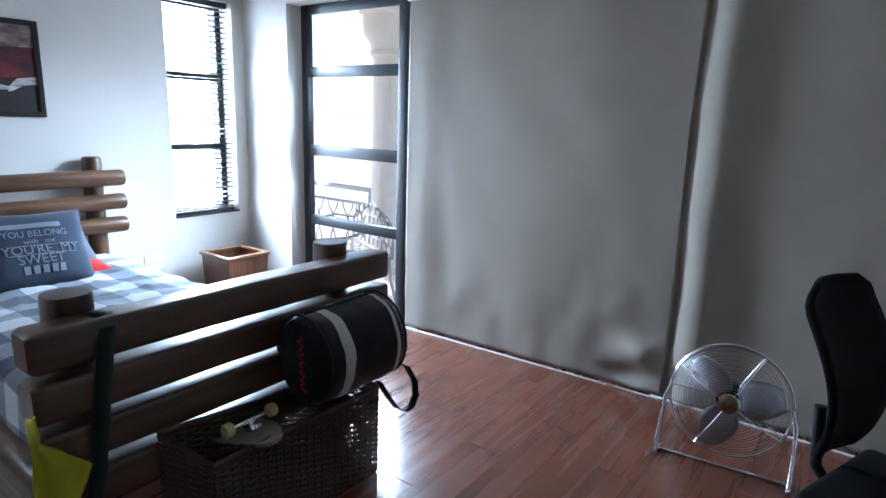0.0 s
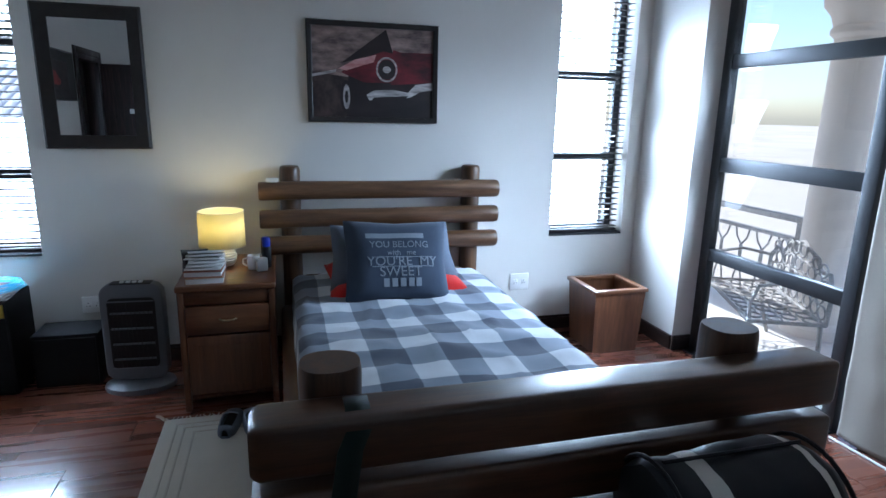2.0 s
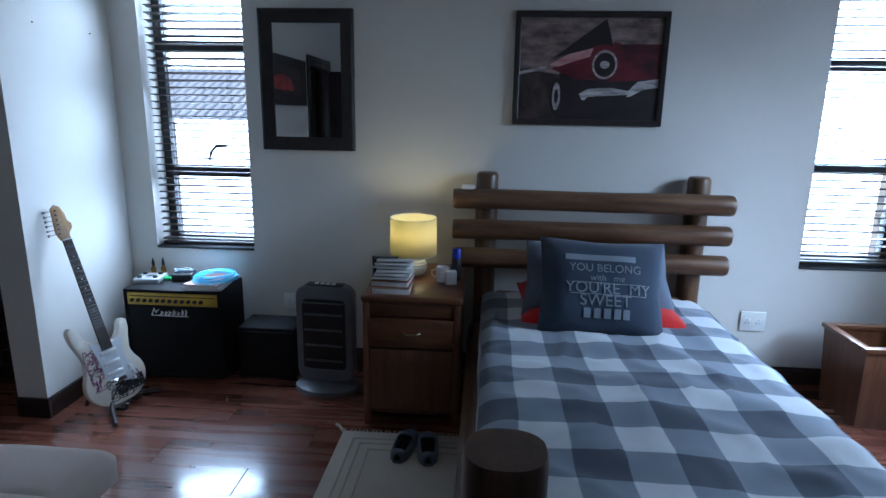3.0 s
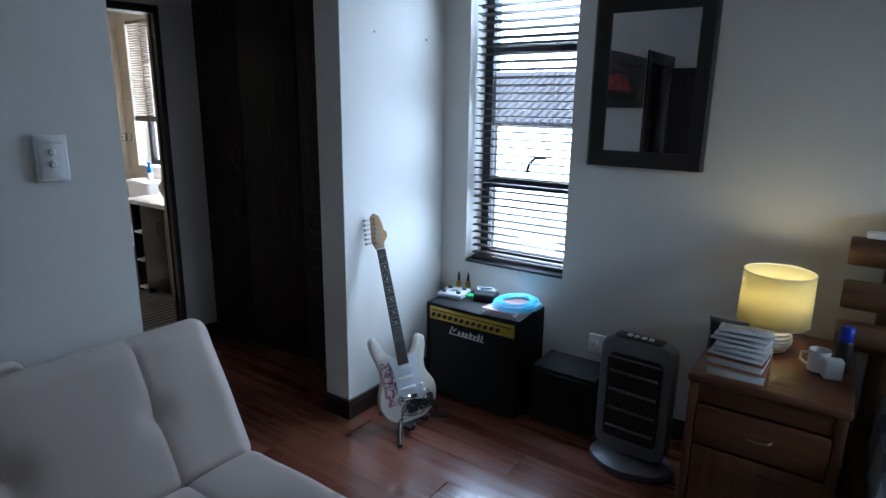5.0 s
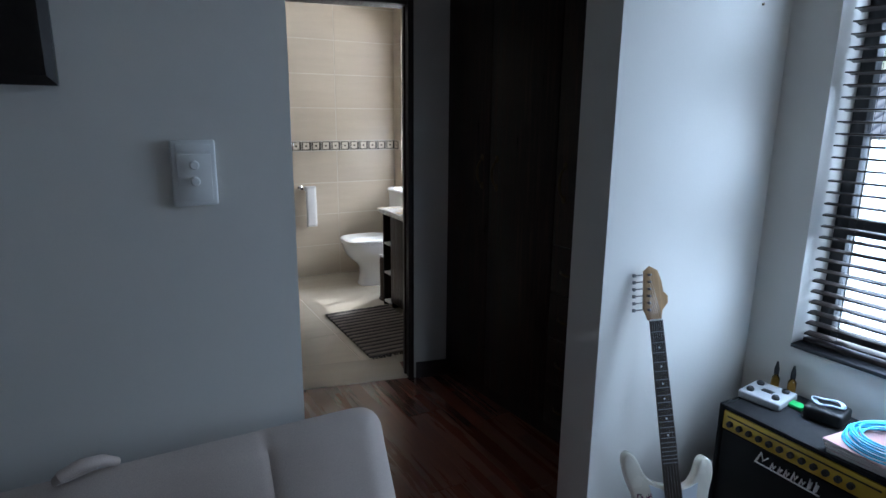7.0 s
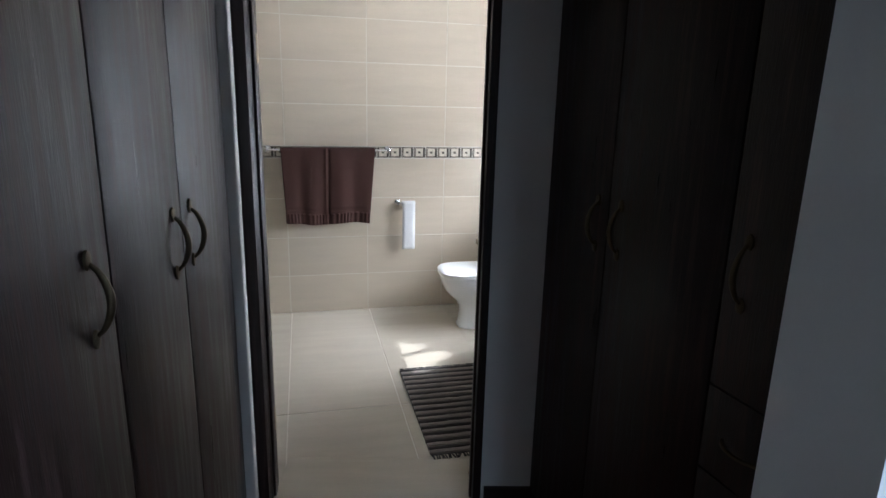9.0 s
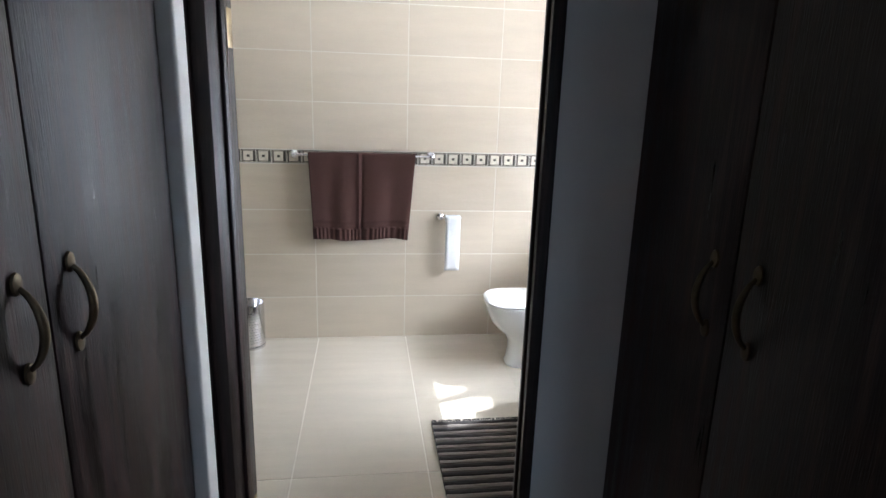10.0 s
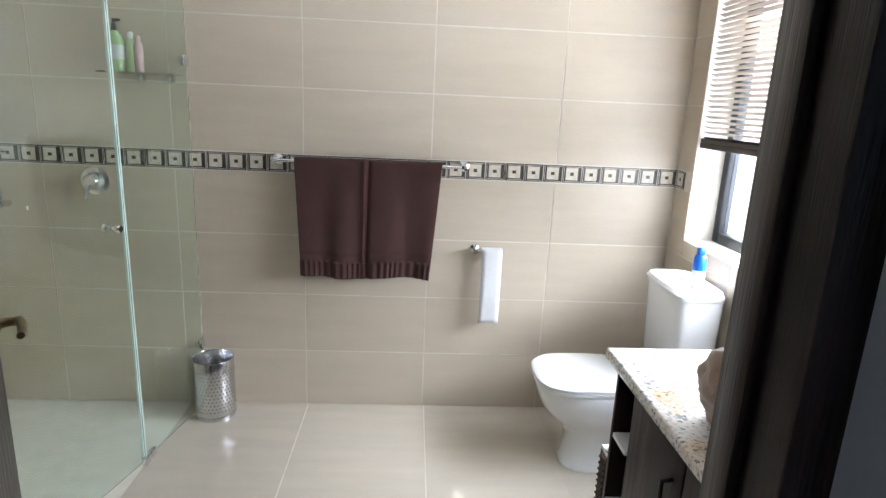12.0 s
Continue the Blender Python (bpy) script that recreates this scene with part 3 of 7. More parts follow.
# ---------------------------------------------------------------- curtains
def curtain(label, x0, x1, y0, y1, seed, edge_fold):
    """A heavy hanging sheet with wide soft folds and creases near its hem."""
    bm = bmesh.new()
    nx, nz, top = 150, 90, 2.36
    grid = []
    for j in range(nz + 1):
        z = 0.012 + (top - 0.012) * j / nz
        row = []
        for i in range(nx + 1):
            u = i / nx
            x = x0 + (x1 - x0) * u
            low = (1 - j / nz)
            d = 0.014 * noise.noise(Vector((u * 4.2 + 0.25 * z, z * 0.35, seed))) + 0.007 * noise.noise(Vector((u * 6 + z * 1.6, z * 0.9, seed + 4)))
            d += 0.009 * noise.noise(Vector((u * 5 - z * 2.1, z * 0.6, seed + 21))) * low
            d += 0.014 * low ** 4 * noise.noise(Vector((u * 9, z * 5, seed + 9)))
            d += 0.0035 * noise.noise(Vector((u * 16, z * 6, seed + 13))) * low
            d -= 0.045 * math.exp(-(((u - 0.93) / 0.06) ** 2 + ((z - 0.24) / 0.07) ** 2)) * (1 if seed < 5 else 0)
            d += 0.03 * math.exp(-(((u - 0.90) / 0.07) ** 2 + ((z - 0.10) / 0.05) ** 2)) * (1 if seed < 5 else 0)
            d -= edge_fold * math.exp(-((u - 0.10) / 0.055) ** 2) * 0.045 - edge_fold * math.exp(-((u - 0.01) / 0.035) ** 2) * 0.03
            row.append(bm.verts.new((x + 0.012 * math.sin(z * 3.1) * (1 if i == nx else 0.3), min(y0 + (y1 - y0) * u + d, 3.693), z)))
        grid.append(row)
    for a, b in zip(grid, grid[1:]):
        for i in range(nx):
            bm.faces.new((a[i], a[i + 1], b[i + 1], b[i]))
    ob = solid("curtain", bm, CURTAIN, label, "curtain", None, "block-out curtains")
    sm = ob.modifiers.new("thickness", "SOLIDIFY")
    sm.thickness = 0.004
    # white bar sewn into the hem
    solid("curtain_hem_bar", box(bmesh.new(), 0, -0.006, 0.001, math.hypot(x1 - x0, y1 - y0), 0.006, 0.012, 0.003), WHITEPL, "thin white hem bar along the curtain foot", "curtain rail", pose(x0, y0 - 0.047, 0, 0, 0, math.degrees(math.atan2(y1 - y0, x1 - x0))), "curtain hem bars")
    return ob


curtain("heavy grey-beige block-out curtain hanging over the glazed doors", -2.10, -0.165, 3.60, 3.665, 2.0, 0.15)
curtain("second heavy grey-beige block-out curtain, creased", -0.215, 1.79, 3.69, 3.66, 7.0, 1.0)
solid("curtain_rail", box(bmesh.new(), -2.12, 3.585, 2.36, 1.78, 3.70, 2.40, 0.004), WHITEPL, "white curtain rail above the glazed doors", "curtain rail")

# ---------------------------------------------------------------- bed
bed = thing("log_bed", "rustic single bed of varnished peeled poles", "bed")
for i, y in enumerate((0.975, 2.14)):
    part("head_post", pole((-3.765, y, 0), (-3.765, y, 1.235), 0.062, i), LOG_Z, bed)
for i, z in enumerate((1.095, 0.925, 0.76)):
    part("head_rail", pole((-3.665, 0.79, z), (-3.665, 2.295, z), 0.056, 5 + i, cut=0.92), LOG_Y, bed)
part("head_rail", pole((-3.715, 1.04, 0.50), (-3.715, 2.08, 0.50), 0.055, 9), LOG_Y, bed)
for i, y in enumerate((1.01, 2.13)):
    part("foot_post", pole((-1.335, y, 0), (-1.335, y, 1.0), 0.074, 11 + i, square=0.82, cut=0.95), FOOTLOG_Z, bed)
for i, z in enumerate((0.885, 0.725, 0.565, 0.40)):
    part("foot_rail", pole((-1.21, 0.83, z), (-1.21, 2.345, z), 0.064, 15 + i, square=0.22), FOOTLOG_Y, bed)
for i, y in enumerate((0.95, 2.19)):
    part("side_rail", pole((-3.76, y, 0.3), (-1.34, y, 0.3), 0.06, 21 + i), LOG_X, bed)
MATTRESS = cloth("mattress_ticking", (0.6, 0.6, 0.58))
part("mattress", box(bmesh.new(), -3.6, 1.0, 0.30, -1.42, 2.14, 0.555, 0.05, 4), MATTRESS, bed)


def check_cloth():
    """Woven buffalo check of white, mid and dark grey-blue, in metres on the sheet's own map."""
    m, n, l, p = tree("buffalo_check_cotton")
    uv = n.new("ShaderNodeUVMap")
    uv.uv_map = "sheet"
    sep = n.new("ShaderNodeSeparateXYZ")
    l.new(uv.outputs["UV"], sep.inputs[0])
    bands = []
    for ax in ("X", "Y"):
        a = n.new("ShaderNodeMath")
        a.operation, a.inputs[1].default_value = "MULTIPLY", 1 / 0.285
        l.new(sep.outputs[ax], a.inputs[0])
        f = n.new("ShaderNodeMath")
        f.operation = "FRACT"
        l.new(a.outputs[0], f.inputs[0])
        r = n.new("ShaderNodeValToRGB")
        r.color_ramp.interpolation = "LINEAR"
        e = r.color_ramp.elements
        e[0].position, e[0].color, e[1].position, e[1].color = 0.48, (1, 1, 1, 1), 0.5, (0, 0, 0, 1)
        x = e.new(0.98)
        x.color = (0, 0, 0, 1)
        x = e.new(1.0)
        x.color = (1, 1, 1, 1)
        l.new(f.outputs[0], r.inputs[0])
        bands.append(r.outputs[0])
    s = n.new("ShaderNodeMath")
    s.operation = "ADD"
    l.new(bands[0], s.inputs[0])
    l.new(bands[1], s.inputs[1])
    hlf = n.new("ShaderNodeMath")
    hlf.operation, hlf.inputs[1].default_value = "MULTIPLY", 0.5
    l.new(s.outputs[0], hlf.inputs[0])
    c = ramp(n, l, hlf.outputs[0], [(0.1, (0.052, 0.069, 0.108)), (0.5, (0.21, 0.25, 0.315)), (0.9, (0.62, 0.655, 0.70))])
    v = coords(n, l)
    fine, big = noise_tex(n, l, v, 420, 2.0), noise_tex(n, l, v, 5.0)
    c = mixed(n, l, c, ramp(n, l, fine, [(0.3, (0.75,) * 3), (0.65, (1, 1, 1))]), 0.8)
    c = mixed(n, l, c, ramp(n, l, big, [(0.3, (0.9,) * 3), (0.7, (1, 1, 1))]), 0.8)
    l.new(c, p.inputs["Base Color"])
    p.inputs["Roughness"].default_value, p.inputs["Sheen Weight"].default_value = 0.9, 0.2
    bumped(n, l, p, fine, 0.35, 0.001)
    return m


CHECK = check_cloth()


def bedspread():
    bm = bmesh.new()
    uv = bm.loops.layers.uv.new("sheet")
    nx, ny = 90, 80
    x0, x1 = -3.58, -1.44
    arc = 1.78                      # sheet across the bed
    ys, grid = [], []
    for i in range(nx + 1):
        u = i / nx
        x = x0 + (x1 - x0) * u
        row = []
        for j in range(ny + 1):
            s = arc * j / ny           # along the sheet from the window side
            left, flat, r = 0.36, 1.14, 0.07
            puff = 0.024 * noise.noise(Vector((x * 2.3, s * 2.3, 1))) + 0.013 * noise.noise(Vector((x * 6, s * 6, 3))) + 0.012 * (1 - abs(noise.noise(Vector((x * 4 + s * 2.5, s * 5 - x * 1.5, 11))))) ** 7
            ztop = 0.578 + puff
            d = s - left
            yl, yr = 0.965, 2.165
            if d < 0:                  # hanging by the night stand
                y = yl - 0.012 * noise.noise(Vector((x * 5, s, 7))) - 0.02 * (-d / left)
                z = ztop - 0.03 + d
            elif d > flat:             # falling away on the window side
                k = d - flat
                y = yr + k * 0.42 + 0.012 * noise.noise(Vector((x * 5, s, 9)))
                z = ztop - 0.02 - k * 0.9
            else:
                y = yl + (yr - yl) * d / flat
                e = min(d, flat - d)
                z = ztop - (0.03 * (1 - e / r) ** 2 if e < r else 0)
            if u > 0.955:
                z -= 0.05 * ((u - 0.955) / 0.045) ** 2
            row.append(bm.verts.new((x, y, max(z, 0.05))))
        grid.append(row)
    for i in range(nx):
        for j in range(ny):
            f = bm.faces.new((grid[i][j], grid[i + 1][j], grid[i + 1][j + 1], grid[i][j + 1]))
            for lp, (a, b) in zip(f.loops, ((i, j), (i + 1, j), (i + 1, j + 1), (i, j + 1))):
                wv = Vector((a * 0.055, b * 0.05, 4))
                lp[uv].uv = ((x1 - x0) * a / nx + 0.02 + 0.014 * noise.noise(wv), arc * b / ny + 0.085 + 0.014 * noise.noise(wv + Vector((9, 2, 5))))
    ob = solid("bedspread", bm, CHECK, "blue-grey and white buffalo check bedspread on the bed", "bedspread")
    sm = ob.modifiers.new("thickness", "SOLIDIFY")
    sm.thickness = 0.012
    return ob


bedspread()


def cushion(bm, w, h, t, n=18, sag=0.0):
    """A stuffed pillow lying in x (width), z (height), with thickness along y."""
    def pt(i, j, s):
        u, v = 2 * i / n - 1, 2 * j / n - 1
        e = max(0, (1 - u ** 4) * (1 - v ** 4)) ** 0.5
        pin = 1 - 0.07 * (1 - abs(u)) * abs(v) - 0.0
        pin2 = 1 - 0.07 * (1 - abs(v)) * abs(u)
        y = s * t / 2 * e * (1 + 0.12 * noise.noise(Vector((u * 2, v * 2, s + sag))))
        return (u * w / 2 * pin2, y, v * h / 2 * pin)
    sides = []
    for s in (-1, 1):
        sides.append([[None if (s == 1 and (i in (0, n) or j in (0, n))) else bm.verts.new(pt(i, j, s)) for j in range(n + 1)] for i in range(n + 1)])
    a, b = sides
    for i in range(n + 1):
        for j in range(n + 1):
            if b[i][j] is None:
                b[i][j] = a[i][j]
    for i in range(n):
        for j in range(n):
            bm.faces.new((a[i][j], a[i + 1][j], a[i + 1][j + 1], a[i][j + 1]))
            bm.faces.new((b[i][j], b[i][j + 1], b[i + 1][j + 1], b[i + 1][j]))
    return bm


NAVY = cloth("navy_cushion_cotton", (0.045, 0.06, 0.09), 0.9, 400)
PRINT = cloth("faded_white_print", (0.22, 0.25, 0.29), 0.9, 400)
RED = cloth("red_cotton", (0.5, 0.015, 0.012), 0.85, 400)
# ---------------------------------------------------------------- sofa
SOFA = cloth("cream_sofa_fabric", (0.53, 0.45, 0.40), 0.9, 500, 0.05, 0.25)


def sofa():
    s = thing("sofa_bed", "cream fabric sofa bed with tufted backrest against wall", "sofa", pose(-2.19, -1.25, 0))
    length = 1.82

    def pad(name, rot, origin, depth, thick):
        """A tufted pad: local x along the sofa, y across, z its thickness."""
        bm = bmesh.new()
        nx, ny = 150, 44
        seams_x, seams_y = [0.29 + 0.42 * k for k in range(4)], [depth * 0.5]
        top, bot = [], []
        for i in range(nx + 1):
            r1, r2 = [], []
            for j in range(ny + 1):
                x, y = length * i / nx, depth * j / ny
                e = min(x, length - x, y, depth - y)
                z = thick - 0.05 * max(0, 1 - e / 0.07) ** 2
                g = min(abs(x - sx) for sx in seams_x)
                z -= 0.007 * math.exp(-(g / 0.010) ** 2) + 0.005 * math.exp(-(g / 0.06) ** 2)
                g2 = min(math.hypot(x - sx, y - sy) for sx in seams_x for sy in seams_y)
                z -= 0.020 * math.exp(-(g2 / 0.05) ** 2) + 0.008 * math.exp(-(g2 / 0.012) ** 2)
                z -= 0.004 * math.exp(-((e - 0.03) / 0.005) ** 2)
                z += 0.006 * noise.noise(Vector((x * 5, y * 5, 2)))
                r = 0.06
                cx, cy = min(max(x, r), length - r), min(max(y, r), depth - r)
                dx, dy = x - cx, y - cy
                q = math.hypot(dx, dy)
                if q > 0 and dx and dy:
                    m = max(abs(dx), abs(dy)) / q
                    dx, dy = dx * m, dy * m
                px, py = cx + dx, cy + dy
                r1.append(bm.verts.new((px, py, z)))
                r2.append(bm.verts.new((px, py, 0.03 * max(0, 1 - e / 0.04))))
            top.append(r1)
            bot.append(r2)
        for i in range(nx):
            for j in range(ny):
                bm.faces.new((top[i][j], top[i + 1][j], top[i + 1][j + 1], top[i][j + 1]))
                bm.faces.new((bot[i][j], bot[i][j + 1], bot[i + 1][j + 1], bot[i + 1][j]))
        border = [(i, 0) for i in range(nx)] + [(nx, j) for j in range(ny)] + [(i, ny) for i in range(nx, 0, -1)] + [(0, j) for j in range(ny, 0, -1)]
        for (a, b), (c, d) in zip(border, border[1:] + border[:1]):
            bm.faces.new((bot[a][b], bot[c][d], top[c][d], top[a][b]))
        p = part(name, bm, SOFA, s)
        p.matrix_basis = pose(*origin, *rot)
        return p

    pad("seat", (0, 0, 0), (0.0, 0.36, 0.27), 0.62, 0.15)
    pad("backrest", (-62, 0, 0), (0.0, 0.03, 0.80), 0.56, 0.13)
    for x in (0.12, length - 0.12):
        for y in (0.42, 0.86):
            part("leg", lathe(bmesh.new(), [(0.018, 0), (0.024, 0.27)], 14, (x, y, 0)), CHROME, s)
    return s


sofa()

# ---------------------------------------------------------------- bathroom tiling
def tile_mesh(name, w, h, t, mat, bevel=0.0015):
    """One tile: x width, z height, proud along +y."""
    bm = bmesh.new()
    b = bevel
    lo = [bm.verts.new(v) for v in ((0, 0, 0), (w, 0, 0), (w, 0, h), (0, 0, h))]
    hi = [bm.verts.new(v) for v in ((b, t, b), (w - b, t, b), (w - b, t, h - b), (b, t, h - b))]
    bm.faces.new(hi)
    for i in range(4):
        bm.faces.new((lo[i], lo[(i + 1) % 4], hi[(i + 1) % 4], hi[i]))
    return mesh_of(name, bm, mat, False)


ROWS_Z = [0.0, 0.303, 0.606, 0.909, 1.302, 1.605, 1.908, 2.211, 2.514]
TW, TH, GAP, TT = 0.604, 0.303, 0.003, 0.012
COLS_X = [-4.13 + TW * k for k in range(6)]
wall_s = bpy.data.objects["wall_bathroom_south"]
wall_w = bpy.data.objects["wall_bathroom_west"]
wall_e = bpy.data.objects["wall_bathroom_east"]
meshes = {}


def wall_tile(parent, m, w, h):
    key = (round(w, 3), round(h, 3))
    if key not in meshes:
        meshes[key] = tile_mesh("tile", w - GAP, h - GAP, TT, WTILE)
    same_mesh("tile", meshes[key], parent, m)


def tall(z):
    return min(TH, H - z)


for z in ROWS_Z:
    for x in COLS_X:
        w = min(TW, -0.77 - x)
        if w > 0.05:
            wall_tile(wall_s, pose(x, YB - TT, z), w, tall(z))
# west wall tiles, round the window: local x runs along -y
for z in ROWS_Z:
    y = YB
    while y < YD - 0.14:
        a, b = y, min(y + TW, YD - 0.12)
        zt = z + tall(z)
        spans = [(a, b, z, zt)]
        if zt > BWZ[0] and z < BWZ[1] and b > BW[0] and a < BW[1]:
            spans = []
            if a < BW[0]:
                spans.append((a, BW[0], z, zt))
            if b > BW[1]:
                spans.append((BW[1], b, z, zt))
            m0, m1 = max(a, BW[0]), min(b, BW[1])
            if z < BWZ[0]:
                spans.append((m0, m1, z, BWZ[0]))
            if zt > BWZ[1]:
                spans.append((m0, m1, BWZ[1], zt))
        for p, q, zz, zq in spans:
            if q - p > 0.01 and zq - zz > 0.01:
                wall_tile(wall_w, pose(XBW - TT, q, zz, 0, 0, -90), q - p, zq - zz)
        y += TW
# shower end wall, facing west: local x runs along +y
for z in ROWS_Z:
    y = YB
    while y < YD - 0.14:
        b = min(y + TW, YD - 0.12)
        wall_tile(wall_e, pose(-0.77, y, z, 0, 0, 90), b - y, tall(z))
        y += TW
# decorative border
CREAM = plain("cream_border_glaze", (0.62, 0.56, 0.45), 0.3, vary=0.1, scale=40, bump=0.2)
UMBER = plain("dark_umber_border_glaze", (0.05, 0.04, 0.03), 0.35, vary=0.35, scale=60, bump=0.2)
BZ, BH, BP = 1.2125, 0.0885, 0.0945


def border_meshes():
    a = tile_mesh("border_tile", BP - 0.002, BH - 0.003, TT, UMBER)
    bm = bmesh.new()
    t = TT + 0.0015
    w, h = BP - 0.002, BH - 0.003
    c = 0.010
    # pale square spiral standing on the dark ground
    for x0, z0, x1, z1 in ((0.018, 0.014, w - 0.016, 0.036), (0.018, h - 0.034, w - 0.016, h - 0.012), (0.018, 0.036, 0.038, h - 0.034), (w - 0.036, 0.036, w - 0.016, h - 0.034), (0.006, h - 0.0085, w - 0.012, h - 0.006), (w - 0.0075, 0.006, w - 0.0055, h - 0.006), (0.006, 0.0055, w - 0.012, 0.008)):
        box(bm, x0, TT, z0, x1, t, z1)
    return a, mesh_of("relief", bm, CREAM, False)


bt, br = border_meshes()
x = XBW
while x < -0.80:
    q = same_mesh("border_tile", bt, wall_s, pose(x, YB - TT, BZ))
    same_mesh("relief", br, q, Matrix())
    x += BP
for y0, y1 in ((YB + BP, BW[0]),):
    q = same_mesh("border_tile", bt, wall_w, pose(XBW - TT, y0, BZ, 0, 0, -90))
    same_mesh("relief", br, q, Matrix())
# floor tiles
fl_b = bpy.data.objects["floor_bathroom"]
for i, x in enumerate([-4.13, -3.535, -2.93, -2.325, -1.72]):
    for y0, y1 in ((-5.32, -3.73), (-3.73, -3.07)):
        w = 0.6
        key = ("f", round(y1 - y0, 3))
        if key not in meshes:
            meshes[key] = tile_mesh("floor_tile", w, y1 - y0 - GAP, 0.006, FTILE, 0.001)
        if i < 4:
            same_mesh("floor_tile", meshes[key], fl_b, pose(x, y0, -0.006) @ pose(0, y1 - y0 - GAP, 0, 90, 0, 0))
# laminate planks, running along y
fl = bpy.data.objects["floor"]
PW, PL = 0.193, 1.285
pm = {}


def plank_mesh(length):
    k = round(length, 2)
    if k not in pm:
        bm = bmesh.new()
        b, t = 0.0002, 0.012
        lo = [bm.verts.new(v) for v in ((0, 0, 0), (k, 0, 0), (k, PW, 0), (0, PW, 0))]
        hi = [bm.verts.new(v) for v in ((b, b, t), (k - b, b, t), (k - b, PW - b, t), (b, PW - b, t))]
        bm.faces.new(hi)
        for i in range(4):
            bm.faces.new((lo[i], lo[(i + 1) % 4], hi[(i + 1) % 4], hi[i]))
        pm[k] = mesh_of("plank", bm, FLOORWOOD, False)
    return pm[k]


x, r = XW, 0
while x < XE:
    y = -3.07 - (0.0, 0.83, 0.41, 1.1, 0.62)[r % 5]
    while y < 3.75:
        a, b = max(y, -3.07), min(y + PL, 3.75)
        if b - a > 0.03:
            same_mesh("plank", plank_mesh(b - a - 0.0003), fl, pose(x + PW, a, -0.012, 0, 0, 90))
        y += PL
    x += PW + 0.0003
    r += 1

# ---------------------------------------------------------------- things on and round the bed
def words(text, size, material, parent, m, depth=0.0006, wrap=None, name="lettering"):
    cu = bpy.data.curves.new("text", "FONT")
    cu.body, cu.size, cu.align_x, cu.align_y, cu.extrude = text, size, "CENTER", "CENTER", depth
    tmp = new("text", cu)
    me = bpy.data.meshes.new_from_object(tmp.evaluated_get(bpy.context.evaluated_depsgraph_get()))
    bpy.data.objects.remove(tmp)
    me.transform(m)
    if wrap:
        for v in me.vertices:
            v.co = wrap(v.co)
    me.materials.append(material)
    ob = new(name, me)
    ob.parent = parent
    return ob


CW, CH, CT = 0.58, 0.465, 0.16


def on_cushion(co):
    u, v = max(-1, min(1, 2 * co.x / CW)), max(-1, min(1, 2 * co.z / CH))
    e = max(0, (1 - u ** 4) * (1 - v ** 4)) ** 0.5
    y = -CT / 2 * e * (1 + 0.12 * noise.noise(Vector((u * 2, v * 2, -1 + 0.0))))
    return Vector((co.x, y - 0.0025 + co.y, co.z))


cush = thing("cushion", "navy scatter cushion with white lettering leaning on pillows", "cushion", pose(-3.13, 1.52, 0.765, -27, 2, 90))
part("cover", cushion(bmesh.new(), CW, CH, CT), NAVY, cush)
STAND = Matrix.Rotation(radians(90), 4, "X")
for text, size, z in (("YOU BELONG", 0.052, 0.075), ("with me", 0.042, 0.03), ("YOU'RE MY", 0.072, -0.018), ("SWEET", 0.075, -0.075)):
    parts_ = text.split()
    across = sum(0.66 * len(p_) for p_ in parts_) + 0.3 * (len(parts_) - 1)
    at = -across / 2
    for word in parts_:
        words(word, size, PRINT, cush, Matrix.Translation((0.005 + (at + 0.33 * len(word)) * size, 0, z)) @ STAND, 0.0006, on_cushion)
        at += 0.66 * len(word) + 0.3
for x, z, w, h in ((-0.02, 0.125, 0.32, 0.028), (-0.075, -0.132, 0.03, 0.045), (-0.03, -0.132, 0.03, 0.045), (0.015, -0.132, 0.03, 0.045), (0.06, -0.132, 0.03, 0.045), (0.1, -0.132, 0.03, 0.045), (0.02, -0.045, 0.34, 0.004), (0.02, 0.007, 0.34, 0.004)):
    bm = bmesh.new()
    n = 12
    pts = [[on_cushion(Vector((x + (i / n - 0.5) * w, 0, z + s * h / 2))) + Vector((0, -0.0006, 0)) for s in (-1, 1)] for i in range(n + 1)]
    vs = [[bm.verts.new(p) for p in pr] for pr in pts]
    for a, b in zip(vs, vs[1:]):
        bm.faces.new((a[0], b[0], b[1], a[1]))
    part("print_bar", bm, PRINT, cush)
GREYBLUE = cloth("grey_blue_pillowcase", (0.11, 0.13, 0.17), 0.9, 400)
solid("pillow", cushion(bmesh.new(), 0.58, 0.40, 0.17), GREYBLUE, "grey-blue pillow leaning against the headboard poles", "pillow", pose(-3.36, 1.62, 0.735, -38, -4, 90))
solid("pillow", cushion(bmesh.new(), 0.52, 0.4, 0.14), GREYBLUE, "second grey-blue pillow standing behind the lettered cushion", "pillow", pose(-3.31, 1.43, 0.74, -33, 4, 90))
solid("pillow", cushion(bmesh.new(), 0.80, 0.46, 0.13, sag=2.0), RED, "red pillow lying at the head of the bed", "pillow", pose(-3.33, 1.55, 0.615, -80, 0, 90))

